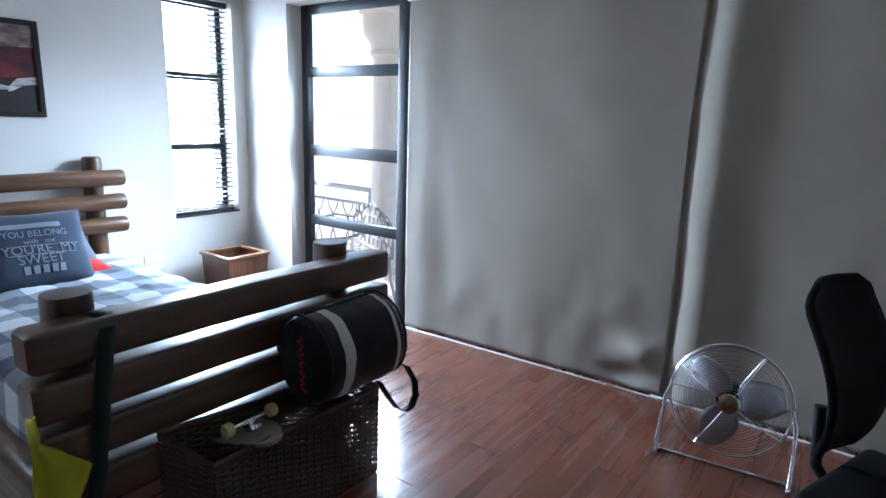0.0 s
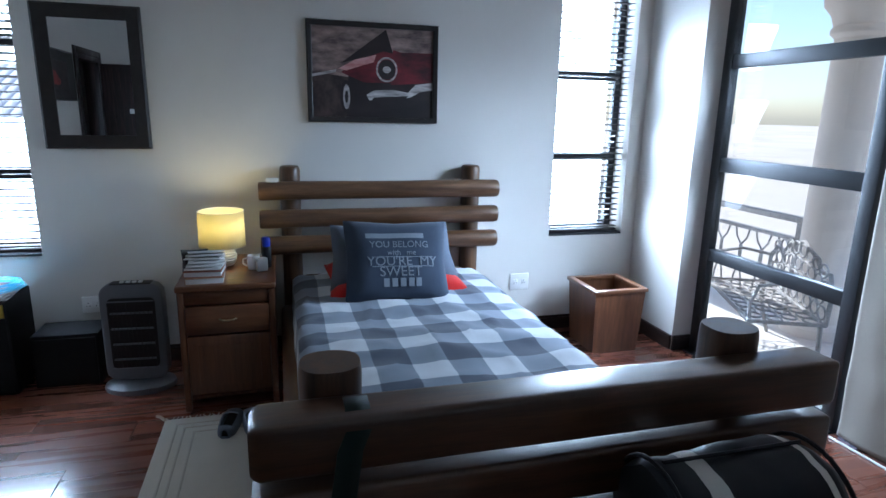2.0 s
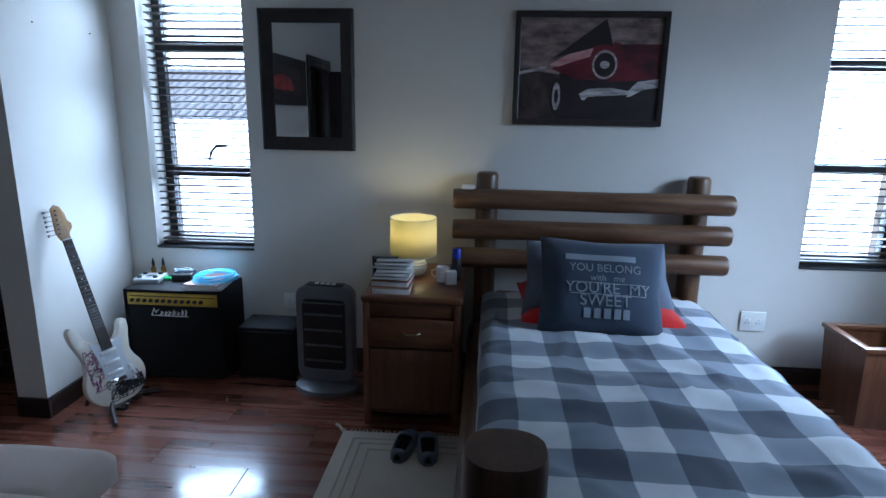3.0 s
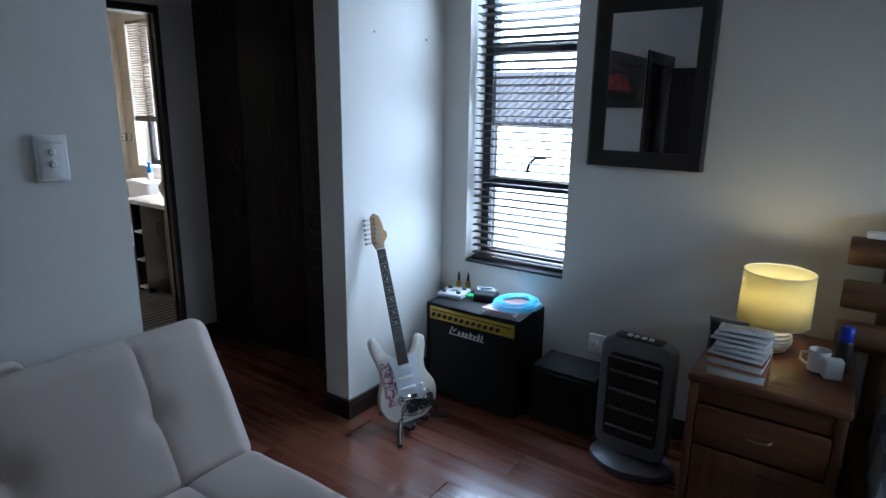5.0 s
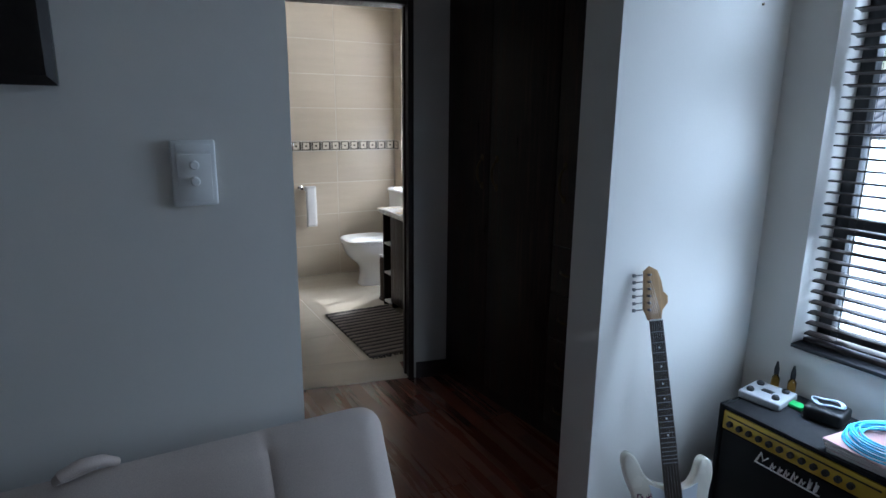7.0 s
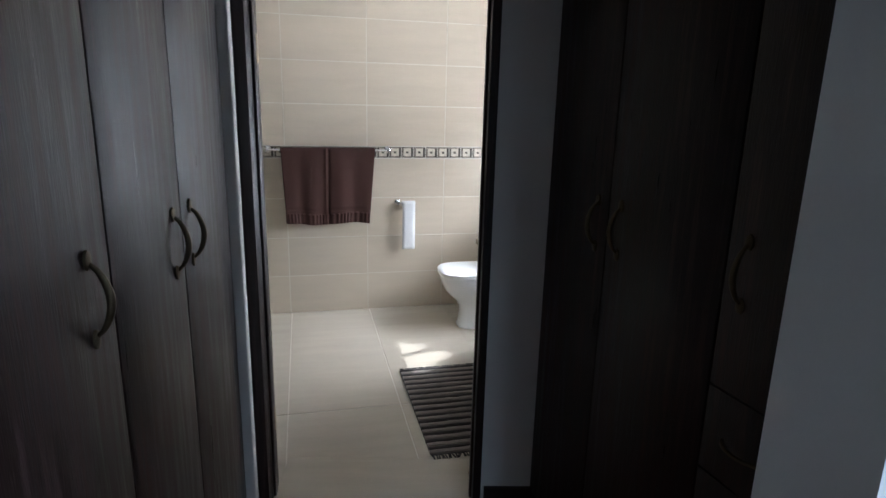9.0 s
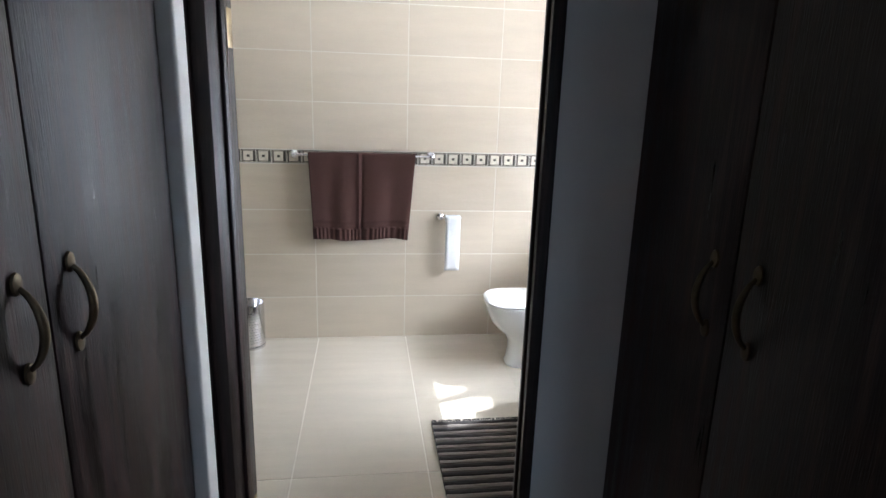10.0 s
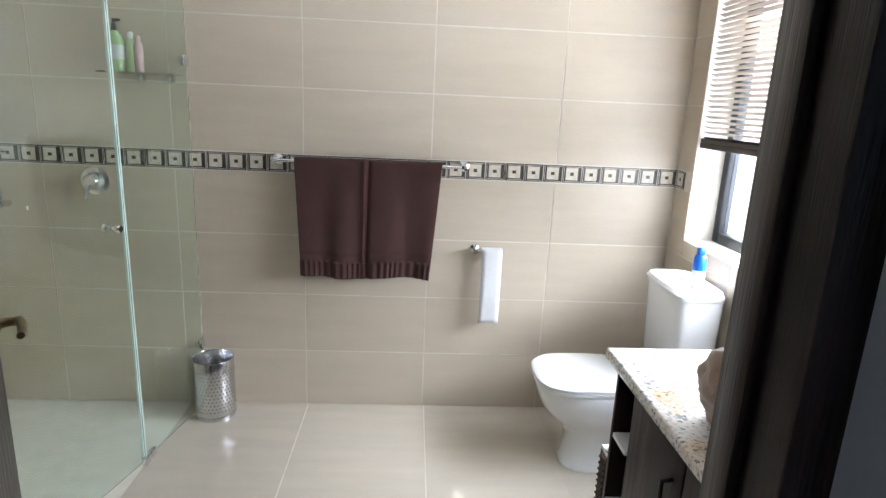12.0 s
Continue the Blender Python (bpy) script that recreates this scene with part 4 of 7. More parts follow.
# luggage strap over the foot rail and a yellow bag
STRAPG = cloth("dark_green_webbing", (0.010, 0.026, 0.022), 0.7, 900)
bm = bmesh.new()
path = [(-1.30, 0.80), (-1.27, 0.92), (-1.235, 0.956), (-1.19, 0.955), (-1.15, 0.925), (-1.138, 0.88), (-1.137, 0.72), (-1.138, 0.56), (-1.14, 0.40), (-1.15, 0.22)]
vs = []
for i, (x, z) in enumerate(path):
    k = max(0, i - 4) * 0.022
    vs.append([bm.verts.new((x, 1.055 - k + s, z)) for s in (-0.027, 0.027)])
for a, b in zip(vs, vs[1:]):
    bm.faces.new((a[0], b[0], b[1], a[1]))
strap = solid("webbing_strap", bm, STRAPG, "dark green webbing strap slung over the bed's foot rail", "strap")
sm = strap.modifiers.new("thickness", "SOLIDIFY")
sm.thickness = 0.003
YELLOW = cloth("yellow_nylon", (0.55, 0.5, 0.02), 0.6, 500)
bm = bmesh.new()
g = []
for i in range(25):
    row = []
    for j in range(21):
        u, v = i / 24, j / 20
        w = 0.025 + 0.13 * min(1, max(0, v - 0.3) / 0.35) * (1 - 0.35 * max(0, v - 0.65) / 0.35)
        fold = 0.012 * math.sin(u * 11 + v * 5) * v + 0.012 * noise.noise(Vector((u * 4, v * 4, 2)))
        row.append(bm.verts.new((-1.13 + fold + 0.02 * math.sin(math.pi * u), 0.80 + u * w, 0.72 - 0.30 * v + 0.05 * max(0, v - 0.3) * (0.5 - u) - 0.03 * abs(u - 0.6) * v + 0.01 * noise.noise(Vector((u * 3, v * 3, 8))))))
    g.append(row)
for a, b in zip(g, g[1:]):
    for j in range(20):
        bm.faces.new((a[j], b[j], b[j + 1], a[j + 1]))
yb = solid("drawstring_bag", bm, YELLOW, "small bright yellow nylon bag hung on the bed", "bag")
sm = yb.modifiers.new("thickness", "SOLIDIFY")
sm.thickness = 0.006

# ---------------------------------------------------------------- wicker hamper, skateboard and sports bag
WICKER = wood("brown_wicker", (0.035, 0.016, 0.008), (0.11, 0.055, 0.027), (40, 6, 40), 0.5, bump=0.4)
HX0, HX1, HY0, HY1, HH = -1.137, -0.95, 1.25, 2.05, 0.43
ham = thing("wicker_hamper", "brown wicker hamper without lid at the bed's foot", "basket")


def woven(name, parent, p0, p1, h, n_out, h1=None):
    """A wall of stakes from p0 to p1, with withies woven round them one by one."""
    p0, p1 = Vector(p0), Vector(p1)
    d = (p1 - p0)
    length, dirn = d.length, d.normalized()
    out = Vector(n_out)
    stakes = max(2, int(length / 0.035))
    bm = bmesh.new()
    for k in range(stakes + 1):
        q = p0 + dirn * (length * k / stakes)
        tube(bm, [q, q + Vector((0, 0, h + ((h1 or h) - h) * k / stakes))], 0.004, 6)
    wall = tagged(part(name, bm, WICKER, parent), kind="stuff")
    for r_ in range(int(h / 0.0125)):
        pts = []
        for k in range(stakes * 2 + 1):
            s = math.cos(math.pi * k / 2 + (math.pi if r_ % 2 else 0)) if k % 2 == 0 else 0
            pts.append(p0 + dirn * (length * k / (2 * stakes)) + out * (0.006 * s) + Vector((0, 0, (0.006 + r_ * 0.0125) * (1 + ((h1 or h) / h - 1) * k / (2 * stakes)) + random.uniform(-0.0012, 0.0012))))
        part("withy", tube(bmesh.new(), pts, 0.0058 + random.uniform(-0.0006, 0.0006), 5), WICKER, wall)
    return wall


woven("front_wall", ham, (HX1, HY0, 0.01), (HX1, HY1, 0.01), HH - 0.02, (1, 0, 0))
woven("back_wall", ham, (HX0, HY0 - 0.08, 0.01), (HX0, HY1, 0.01), HH + 0.07, (1, 0, 0), HH - 0.02)
woven("end_wall", ham, (HX0, HY0 - 0.08, 0.01), (HX1, HY0, 0.01), HH + 0.07, (0, 1, 0), HH - 0.02)
woven("end_wall", ham, (HX0, HY1, 0.01), (HX1, HY1, 0.01), HH - 0.02, (0, 1, 0))
part("base", box(bmesh.new(), HX0, HY0, 0.0, HX1, HY1, 0.012, 0.003), WICKER, ham)
bm = bmesh.new()
tube(bm, [(HX0, HY0 - 0.08, HH + 0.08), (HX1, HY0, HH - 0.01), (HX1, HY1, HH - 0.01), (HX0, HY1, HH - 0.01)], 0.012, 10, closed=True)
part("rim", bm, WICKER, ham, "thick plaited wicker rim")

DECK = wood("skate_deck_maple", (0.3, 0.26, 0.22), (0.55, 0.5, 0.44), (30, 3, 30), 0.5)
WHEEL = plain("yellowed_urethane", (0.55, 0.45, 0.16), 0.45, vary=0.15, scale=30)
skate = thing("skateboard", "upturned skateboard with yellowed wheels in the hamper", "skateboard", pose(-1.16, 1.462, 0.39, 15, 0, -88))
out = []
for i in range(28):
    a = 2 * math.pi * i / 28
    out.append((0.1 * math.copysign(abs(math.sin(a)) ** 0.8, math.sin(a)), 0.25 * math.copysign(abs(math.cos(a)) ** 0.75, math.cos(a))))
bm = bmesh.new()
lo = [bm.verts.new((x, y, -0.006 - 0.03 * max(0, abs(y) - 0.17) / 0.08)) for x, y in out]
hi = [bm.verts.new((x, y, 0.006 - 0.03 * max(0, abs(y) - 0.17) / 0.08)) for x, y in out]
bm.faces.new(lo[::-1])
bm.faces.new(hi)
for i in range(28):
    bm.faces.new((lo[i], lo[(i + 1) % 28], hi[(i + 1) % 28], hi[i]))
part("deck", bm, DECK, skate)
for y in (-0.13, 0.13):
    tr = part("truck", boxes((-0.022, y - 0.03, 0.006, 0.022, y + 0.03, 0.03), (-0.085, y - 0.008, 0.038, 0.085, y + 0.008, 0.054), (-0.015, y - 0.012, 0.03, 0.015, y + 0.012, 0.05), bevel=0.004), CHROME, skate, "metal axle truck")
    for x in (-0.096, 0.096):
        wh = bmesh.new()
        lathe(wh, [(0.008, -0.016), (0.022, -0.016), (0.026, -0.01), (0.026, 0.01), (0.022, 0.016), (0.008, 0.016)], 22)
        bmesh.ops.rotate(wh, verts=wh.verts, matrix=Matrix.Rotation(radians(90), 3, "Y"))
        bmesh.ops.translate(wh, verts=wh.verts, vec=(x, y, 0.046))
        part("wheel", wh, WHEEL, tr, "yellowed wheel")

BAGBLACK = cloth("black_nylon", (0.012, 0.013, 0.018), 0.45, 600, 0.2, 0.2, 0.1)
BAGWHITE = cloth("off_white_nylon", (0.6, 0.58, 0.54), 0.6, 600)
BAGRED = cloth("red_bag_print", (0.45, 0.02, 0.02), 0.6, 600)
bag = thing("sports_bag", "black barrel sports bag with white bands on the hamper", "bag", pose(-1.02, 1.69, 0.632, 2, 0, -3))


def barrel(y0, y1, swell, cap, n=40, r0=0.182):
    bm = bmesh.new()
    rings = []
    for k in range(31):
        t = k / 30
        y = y0 + (y1 - y0) * t
        f = 1.0
        if cap:
            e = min(t, 1 - t) * (y1 - y0)
            f = 0.9 + 0.1 * min(1, e / 0.03)
        row = []
        for i in range(n):
            a = 2 * math.pi * i / n
            rr = r0 * f * (1 + swell) * (1 + 0.09 * noise.noise(Vector((math.cos(a) * 1.5, y * 5, math.sin(a) * 1.5))) + 0.035 * noise.noise(Vector((math.cos(a) * 4, y * 14, math.sin(a) * 4))))
            row.append(bm.verts.new((rr * math.cos(a) * 0.94, y, rr * math.sin(a) * 1.02)))
        rings.append(row)
    for a, b in zip(rings, rings[1:]):
        for i in range(n):
            bm.faces.new((a[i], a[(i + 1) % n], b[(i + 1) % n], b[i]))
    if cap:
        for row, s in ((rings[0], -1), (rings[-1], 1)):
            inner = [bm.verts.new((v.co.x * 0.55, v.co.y + s * 0.014, v.co.z * 0.55)) for v in row]
            for i in range(n):
                bm.faces.new((row[i], row[(i + 1) % n], inner[(i + 1) % n], inner[i]))
            bm.faces.new(inner)
    return bm


part("body", barrel(0.0, 0.42, 0.0, True), BAGBLACK, bag)
part("band", barrel(0.085, 0.135, 0.012, False), BAGWHITE, bag, "off-white band")
part("band", barrel(0.36, 0.378, 0.012, False), BAGWHITE, bag, "narrow off-white band")
for y in (0.012, 0.412):
    part("piping", tube(bmesh.new(), [(0.172 * math.cos(2 * math.pi * i / 36), y, 0.187 * math.sin(2 * math.pi * i / 36)) for i in range(36)], 0.006, 8, closed=True), BAGBLACK, bag)
bm = bmesh.new()
tube(bm, [(0.02 + 0.017 * math.sin(k * 2.3) + 0.004 * math.sin(k * 5.1), -0.0155, 0.115 - 0.0115 * k) for k in range(21)], [0.0035 + 0.0025 * abs(math.sin(k * 1.7)) for k in range(21)], 6)
part("print", bm, BAGRED, bag, "red printed lettering, unreadable", False)
bm = bmesh.new()
loop = [Vector(c) for c in ((0.12, 0.38, -0.09), (0.15, 0.44, -0.13), (0.165, 0.475, -0.21), (0.165, 0.48, -0.28), (0.155, 0.46, -0.335), (0.145, 0.425, -0.345), (0.135, 0.385, -0.315), (0.125, 0.34, -0.24), (0.115, 0.30, -0.16))]
edge = [[bm.verts.new(c + Vector((s * 0.016, s * 0.004, 0))) for s in (-1, 1)] for c in loop]
for a, b in zip(edge, edge[1:]):
    bm.faces.new((a[0], b[0], b[1], a[1]))
sb = part("strap", bm, BAGBLACK, bag, "black shoulder strap hanging in a loop")
sm = sb.modifiers.new("thickness", "SOLIDIFY")
sm.thickness = 0.003
part("zip", tube(bmesh.new(), [(-0.01, 0.03 + 0.036 * i, 0.187) for i in range(11)], 0.005, 6), BAGBLACK, bag)

# ---------------------------------------------------------------- pictures and mirror
FRAME = wood("black_picture_frame", (0.01, 0.008, 0.008), (0.03, 0.024, 0.022), (30, 30, 30), 0.4)


def frame_ring(w, h, face, depth, inner_drop=0.0):
    """A mitred frame in y (width) and z (height), hung on a wall that faces +x."""
    bm = bmesh.new()
    prof = [(0.0, 0.0), (0.0, depth * 0.8), (face * 0.15, depth), (face * 0.75, depth - inner_drop), (face, depth - inner_drop - 0.006), (face, 0.0)]
    rings = []
    for sy, sz in ((0, 0), (1, 0), (1, 1), (0, 1)):
        ring = []
        for off, d in prof:
            y = off if sy == 0 else w - off
            z = off if sz == 0 else h - off
            ring.append(bm.verts.new((d, y, z)))
        rings.append(ring)
    for k in range(4):
        a, b = rings[k], rings[(k + 1) % 4]
        for i in range(len(prof)):
            j = (i + 1) % len(prof)
            bm.faces.new((a[i], b[i], b[j], a[j]))
    return bm


def flat(pts, x=0.0):
    bm = bmesh.new()
    bm.faces.new([bm.verts.new((x, y, z)) for y, z in pts])
    bmesh.ops.triangulate(bm, faces=bm.faces)
    return bm


def cloudy(name, dark, light, scale=(1, 3, 8)):
    m, n, l, p = tree(name)
    v = coords(n, l, scale)
    f = noise_tex(n, l, v, 2.2, 6.0, 0.6)
    l.new(ramp(n, l, f, [(0.32, dark), (0.5, tuple((a + b) / 2 for a, b in zip(dark, light))), (0.68, light)]), p.inputs["Base Color"])
    p.inputs["Roughness"].default_value = 0.45
    return m


def disc(cy, cz, ry, rz, n=28, inner=0.0):
    if not inner:
        return flat([(cy + ry * math.cos(2 * math.pi * i / n), cz + rz * math.sin(2 * math.pi * i / n)) for i in range(n)])
    bm = bmesh.new()
    a = [bm.verts.new((0, cy + ry * math.cos(2 * math.pi * i / n), cz + rz * math.sin(2 * math.pi * i / n))) for i in range(n)]
    b = [bm.verts.new((0, cy + inner * ry * math.cos(2 * math.pi * i / n), cz + inner * rz * math.sin(2 * math.pi * i / n))) for i in range(n)]
    for i in range(n):
        bm.faces.new((a[i], a[(i + 1) % n], b[(i + 1) % n], b[i]))
    return bm


poster = thing("framed_car_print", "framed print of a dark red classic car", "picture", pose(XW + 0.001, 1.10, 1.50, 0, 0, 0))
PWD, PHT = 0.82, 0.60
part("frame", frame_ring(PWD, PHT, 0.032, 0.03, 0.004), FRAME, poster)
sheet = part("print", box(bmesh.new(), 0.004, 0.02, 0.02, 0.008, PWD - 0.02, PHT - 0.02), cloudy("print_stormy_sky", (0.045, 0.03, 0.03), (0.34, 0.25, 0.225)), poster, "stormy sky and car printed on paper")
PRED, PDARK = cloudy("print_car_red", (0.02, 0.0015, 0.004), (0.20, 0.010, 0.022), (1, 1.6, 4)), cloudy("print_shadow", (0.006, 0.004, 0.005), (0.022, 0.014, 0.015), (1, 2, 4))
PCHROME, PGROUND, PPINK = cloudy("print_chrome", (0.14, 0.13, 0.13), (0.6, 0.57, 0.56), (1, 4, 22)), cloudy("print_dull_ground", (0.012, 0.008, 0.008), (0.075, 0.048, 0.044), (1, 6, 6)), cloudy("print_highlight", (0.35, 0.12, 0.12), (0.62, 0.42, 0.4), (1, 3, 10))


def ink(pts_or_bm, mat, layer):
    bm = pts_or_bm if not isinstance(pts_or_bm, list) else flat([(0.02 + (PWD - 0.04) * u, 0.02 + (PHT - 0.04) * v) for u, v in pts_or_bm])
    o = part("printed_shape", bm, mat, sheet, smooth=False)
    o.location.x = 0.0082 + 0.0003 * layer
    return o


def uvp(u, v):
    return 0.02 + (PWD - 0.04) * u, 0.02 + (PHT - 0.04) * v


ink([(0, 0), (1, 0), (1, 0.2), (0.3, 0.45), (0, 0.5)], PGROUND, 0)
ink([(0.28, 0.02), (1, 0.0), (1, 0.46), (0.7, 0.40), (0.45, 0.42), (0.30, 0.56)], PDARK, 1)
ink([(0.24, 0.5), (0.60, 0.96), (0.66, 0.70), (0.70, 0.68), (0.64, 0.40), (0.42, 0.40), (0.33, 0.46)], PRED, 2)
ink([(0.24, 0.6), (0.6, 0.97), (0.655, 0.72), (0.58, 0.74), (0.42, 0.66)], PDARK, 3)
ink([(0.66, 0.76), (0.72, 0.735), (1, 0.74), (1, 0.42), (0.64, 0.38), (0.62, 0.6)], PRED, 3)
ink([(0.22, 0.54), (0.35, 0.64), (0.52, 0.70), (0.5, 0.62), (0.36, 0.56), (0.28, 0.52)], PPINK, 4)
ink([(0.0, 0.47), (0.2, 0.53), (0.2, 0.5), (0.0, 0.44)], PCHROME, 4)
ink([(0.44, 0.27), (0.5, 0.315), (0.66, 0.33), (0.78, 0.30), (0.84, 0.39), (1, 0.42), (1, 0.34), (0.88, 0.31), (0.80, 0.25), (0.6, 0.2), (0.46, 0.21)], PCHROME, 5)
ink([(0.5, 0.24), (0.78, 0.265), (0.76, 0.235), (0.58, 0.19), (0.48, 0.21)], PDARK, 6)
cy, cz = uvp(0.605, 0.545)
ink(disc(cy, cz, 0.068, 0.076, inner=0.84), PCHROME, 6)
ink(disc(cy, cz, 0.055, 0.06), PDARK, 5)
ink(disc(cy, cz, 0.026, 0.02), PCHROME, 7)
wy, wz = uvp(0.275, 0.24)
ink(disc(wy, wz, 0.034, 0.10), PDARK, 6)
ink(disc(wy + 0.004, wz, 0.022, 0.075, inner=0.5), PCHROME, 7)
mirror = thing("wall_mirror", "wall mirror in a broad black wooden frame", "mirror", pose(XW + 0.001, -0.335, 1.33))
MW, MH = 0.54, 0.775
part("frame", frame_ring(MW, MH, 0.075, 0.035, 0.012), FRAME, mirror)
MIRROR = plain("silvered_glass", (0.9, 0.9, 0.9), 0.01, metal=1.0, vary=0.0, bump=0.0)
MIRROR.node_tree.nodes["Principled BSDF"].inputs["Roughness"].default_value = 0.01
for lk in list(MIRROR.node_tree.links):
    if lk.to_socket.name == "Roughness":
        MIRROR.node_tree.links.remove(lk)
part("mirror_glass", box(bmesh.new(), 0.006, 0.065, 0.065, 0.012, MW - 0.065, MH - 0.065), MIRROR, mirror, "silvered mirror glass", False)

wide = thing("framed_wide_print", "wide dark car print in a broad black frame", "picture", pose(0.02, YS + 0.001, 1.61, 0, 0, 90))
WWD, WHT = 1.6, 0.52
part("frame", frame_ring(WWD, WHT, 0.115, 0.045, 0.03), FRAME, wide)
sh2 = part("print", box(bmesh.new(), 0.003, 0.1, 0.1, 0.006, WWD - 0.1, WHT - 0.1), cloudy("dark_print", (0.01, 0.008, 0.008), (0.05, 0.03, 0.03)), wide, "dark print with a red car")
o = part("printed_shape", flat([(0.35, 0.2), (0.5, 0.3), (0.8, 0.33), (1.05, 0.29), (1.25, 0.24), (1.2, 0.17), (0.4, 0.16)]), cloudy("print_bright_red", (0.12, 0.01, 0.01), (0.5, 0.05, 0.045), (2, 2, 4)), sh2, smooth=False)
o.location.x = 0.0065

# ---------------------------------------------------------------- switch and sockets
sw = thing("light_switch", "white two-button light switch plate on the wall", "light switch", pose(-1.813, YS, 1.43))
part("plate", box(bmesh.new(), -0.047, 0.0005, -0.073, 0.047, 0.011, 0.073, 0.005, 3), WHITEPL, sw)
part("inset", box(bmesh.new(), -0.036, 0.011, -0.062, 0.036, 0.0135, 0.042, 0.0015), WHITEPL, sw)
part("label_ledge", box(bmesh.new(), -0.036, 0.011, 0.046, 0.036, 0.013, 0.064, 0.001), WHITEPL, sw)
for z in (0.018, -0.018):
    bm = bmesh.new()
    lathe(bm, [(0.001, 0.013), (0.0105, 0.013), (0.0105, 0.018), (0.008, 0.0205), (0.001, 0.021)][::-1], 20)
    bmesh.ops.rotate(bm, verts=bm.verts, matrix=Matrix.Rotation(radians(-90), 3, "X"))
    bmesh.ops.translate(bm, verts=bm.verts, vec=(0, 0, z))
    part("button", bm, WHITEPL, sw)


def socket(y, z, w, h):
    s = thing("wall_socket", "white plastic wall socket plate beside the bed wall", "socket", pose(XW, y, z), "wall sockets")
    part("plate", box(bmesh.new(), 0.0005, -w / 2, -h / 2, 0.01, w / 2, h / 2, 0.004, 3), WHITEPL, s)
    for sy in (-w * 0.22, w * 0.22):
        part("outlet", boxes((0.0095, sy - 0.018, -0.02, 0.0115, sy + 0.018, 0.018), bevel=0.001), WHITEPL, s)
        for dy, dz in ((0, 0.01), (-0.009, -0.008), (0.009, -0.008)):
            part("pin_hole", lathe(bmesh.new(), [(0.003, 0.0), (0.003, 0.0006)], 10), BLACK, s).matrix_basis = pose(0.0115, sy + dy, dz, 0, 90, 0)
    return s


socket(2.565, 0.385, 0.145, 0.12)
socket(-0.2, 0.40, 0.12, 0.1)
for x in (-3.26, -3.68):
    solid("wall_screw", lathe(bmesh.new(), [(0.004, 0), (0.005, 0.004), (0.002, 0.006)], 12), BRASS, "small metal screw head in the wall", "screw", pose(x, -1.225, 1.945, -90, 0, 0), "wall screws")

# ---------------------------------------------------------------- night stand corner
ns = thing("night_stand", "varnished wooden night stand with one drawer and cupboard", "night stand", pose(-3.45, 0.625, 0))
NSD, NSW, NSH = 0.335, 0.235, 0.69       # half depth, half width, height
part("carcass", boxes((-NSD, -NSW, 0.03, NSD - 0.03, -NSW + 0.02, 0.66), (-NSD, NSW - 0.02, 0.03, NSD - 0.03, NSW, 0.66), (-NSD, -NSW + 0.02, 0.03, -NSD + 0.012, NSW - 0.02, 0.66), (-NSD + 0.012, -NSW + 0.02, 0.05, NSD - 0.04, NSW - 0.02, 0.066), bevel=0.003), STAND_Z, ns)
part("top", box(bmesh.new(), -NSD, -NSW - 0.012, 0.655, NSD + 0.01, NSW + 0.012, NSH, 0.012, 3), STAND_Y, ns)
part("apron", box(bmesh.new(), NSD - 0.03, -NSW, 0.585, NSD - 0.005, NSW, 0.655, 0.004), STAND_Y, ns)
dr = part("drawer", box(bmesh.new(), NSD - 0.04, -NSW + 0.03, 0.425, NSD + 0.004, NSW - 0.03, 0.575, 0.006), STAND_Y, ns)
part("handle", tube(bmesh.new(), [(NSD + 0.004, -0.04, 0.505), (NSD + 0.022, -0.03, 0.505), (NSD + 0.026, 0, 0.503), (NSD + 0.022, 0.03, 0.505), (NSD + 0.004, 0.04, 0.505)], 0.005, 8), BRASS, dr, "small brass drawer pull")
cd = part("cupboard_door", box(bmesh.new(), NSD - 0.04, -NSW + 0.03, 0.09, NSD + 0.002, NSW - 0.03, 0.415, 0.006), STAND_Z, ns)
part("door_panel", box(bmesh.new(), NSD + 0.0015, -NSW + 0.08, 0.14, NSD + 0.007, NSW - 0.08, 0.365, 0.003), STAND_Z, cd)
for y in (-NSW + 0.012, NSW - 0.012):
    part("corner_post", box(bmesh.new(), NSD - 0.045, y - 0.016, 0.0, NSD, y + 0.016, 0.655, 0.005), STAND_Z, ns)
    part("back_foot", box(bmesh.new(), -NSD, y - 0.012, 0.0, -NSD + 0.04, y + 0.012, 0.04, 0.003), STAND_Z, ns)

# lamp, switched on
SHADE = cloth("cream_lampshade_linen", (0.80, 0.74, 0.46), 0.9, 500, 0.05, 0.2, 0.0, through=0.55)
LAMPBASE = plain("cream_ribbed_ceramic", (0.72, 0.70, 0.62), 0.35, vary=0.05, bump=0.05)
lamp = thing("table_lamp", "lit table lamp with cream drum shade and ribbed base", "lamp", pose(-3.52, 0.585, NSH))
prof = [(0.03, 0.0), (0.055, 0.004)]
for i in range(1, 25):
    t = i / 24
    prof.append((0.03 + 0.045 * math.sin(math.pi * (0.22 + 0.72 * t)) ** 1.2 + 0.0022 * math.sin(t * 2 * math.pi * 8), 0.004 + 0.115 * t))
prof.append((0.012, 0.122))
part("base", lathe(bmesh.new(), prof, 40), LAMPBASE, lamp)
part("stem", lathe(bmesh.new(), [(0.007, 0.12), (0.007, 0.16)], 14), BRASS, lamp)
bm = bmesh.new()
lathe(bm, [(0.127, 0.115), (0.124, 0.315)], 48, close=False)
sh = part("shade", bm, SHADE, lamp, "glowing cream drum shade")
sm = sh.modifiers.new("thickness", "SOLIDIFY")
sm.thickness = 0.0015
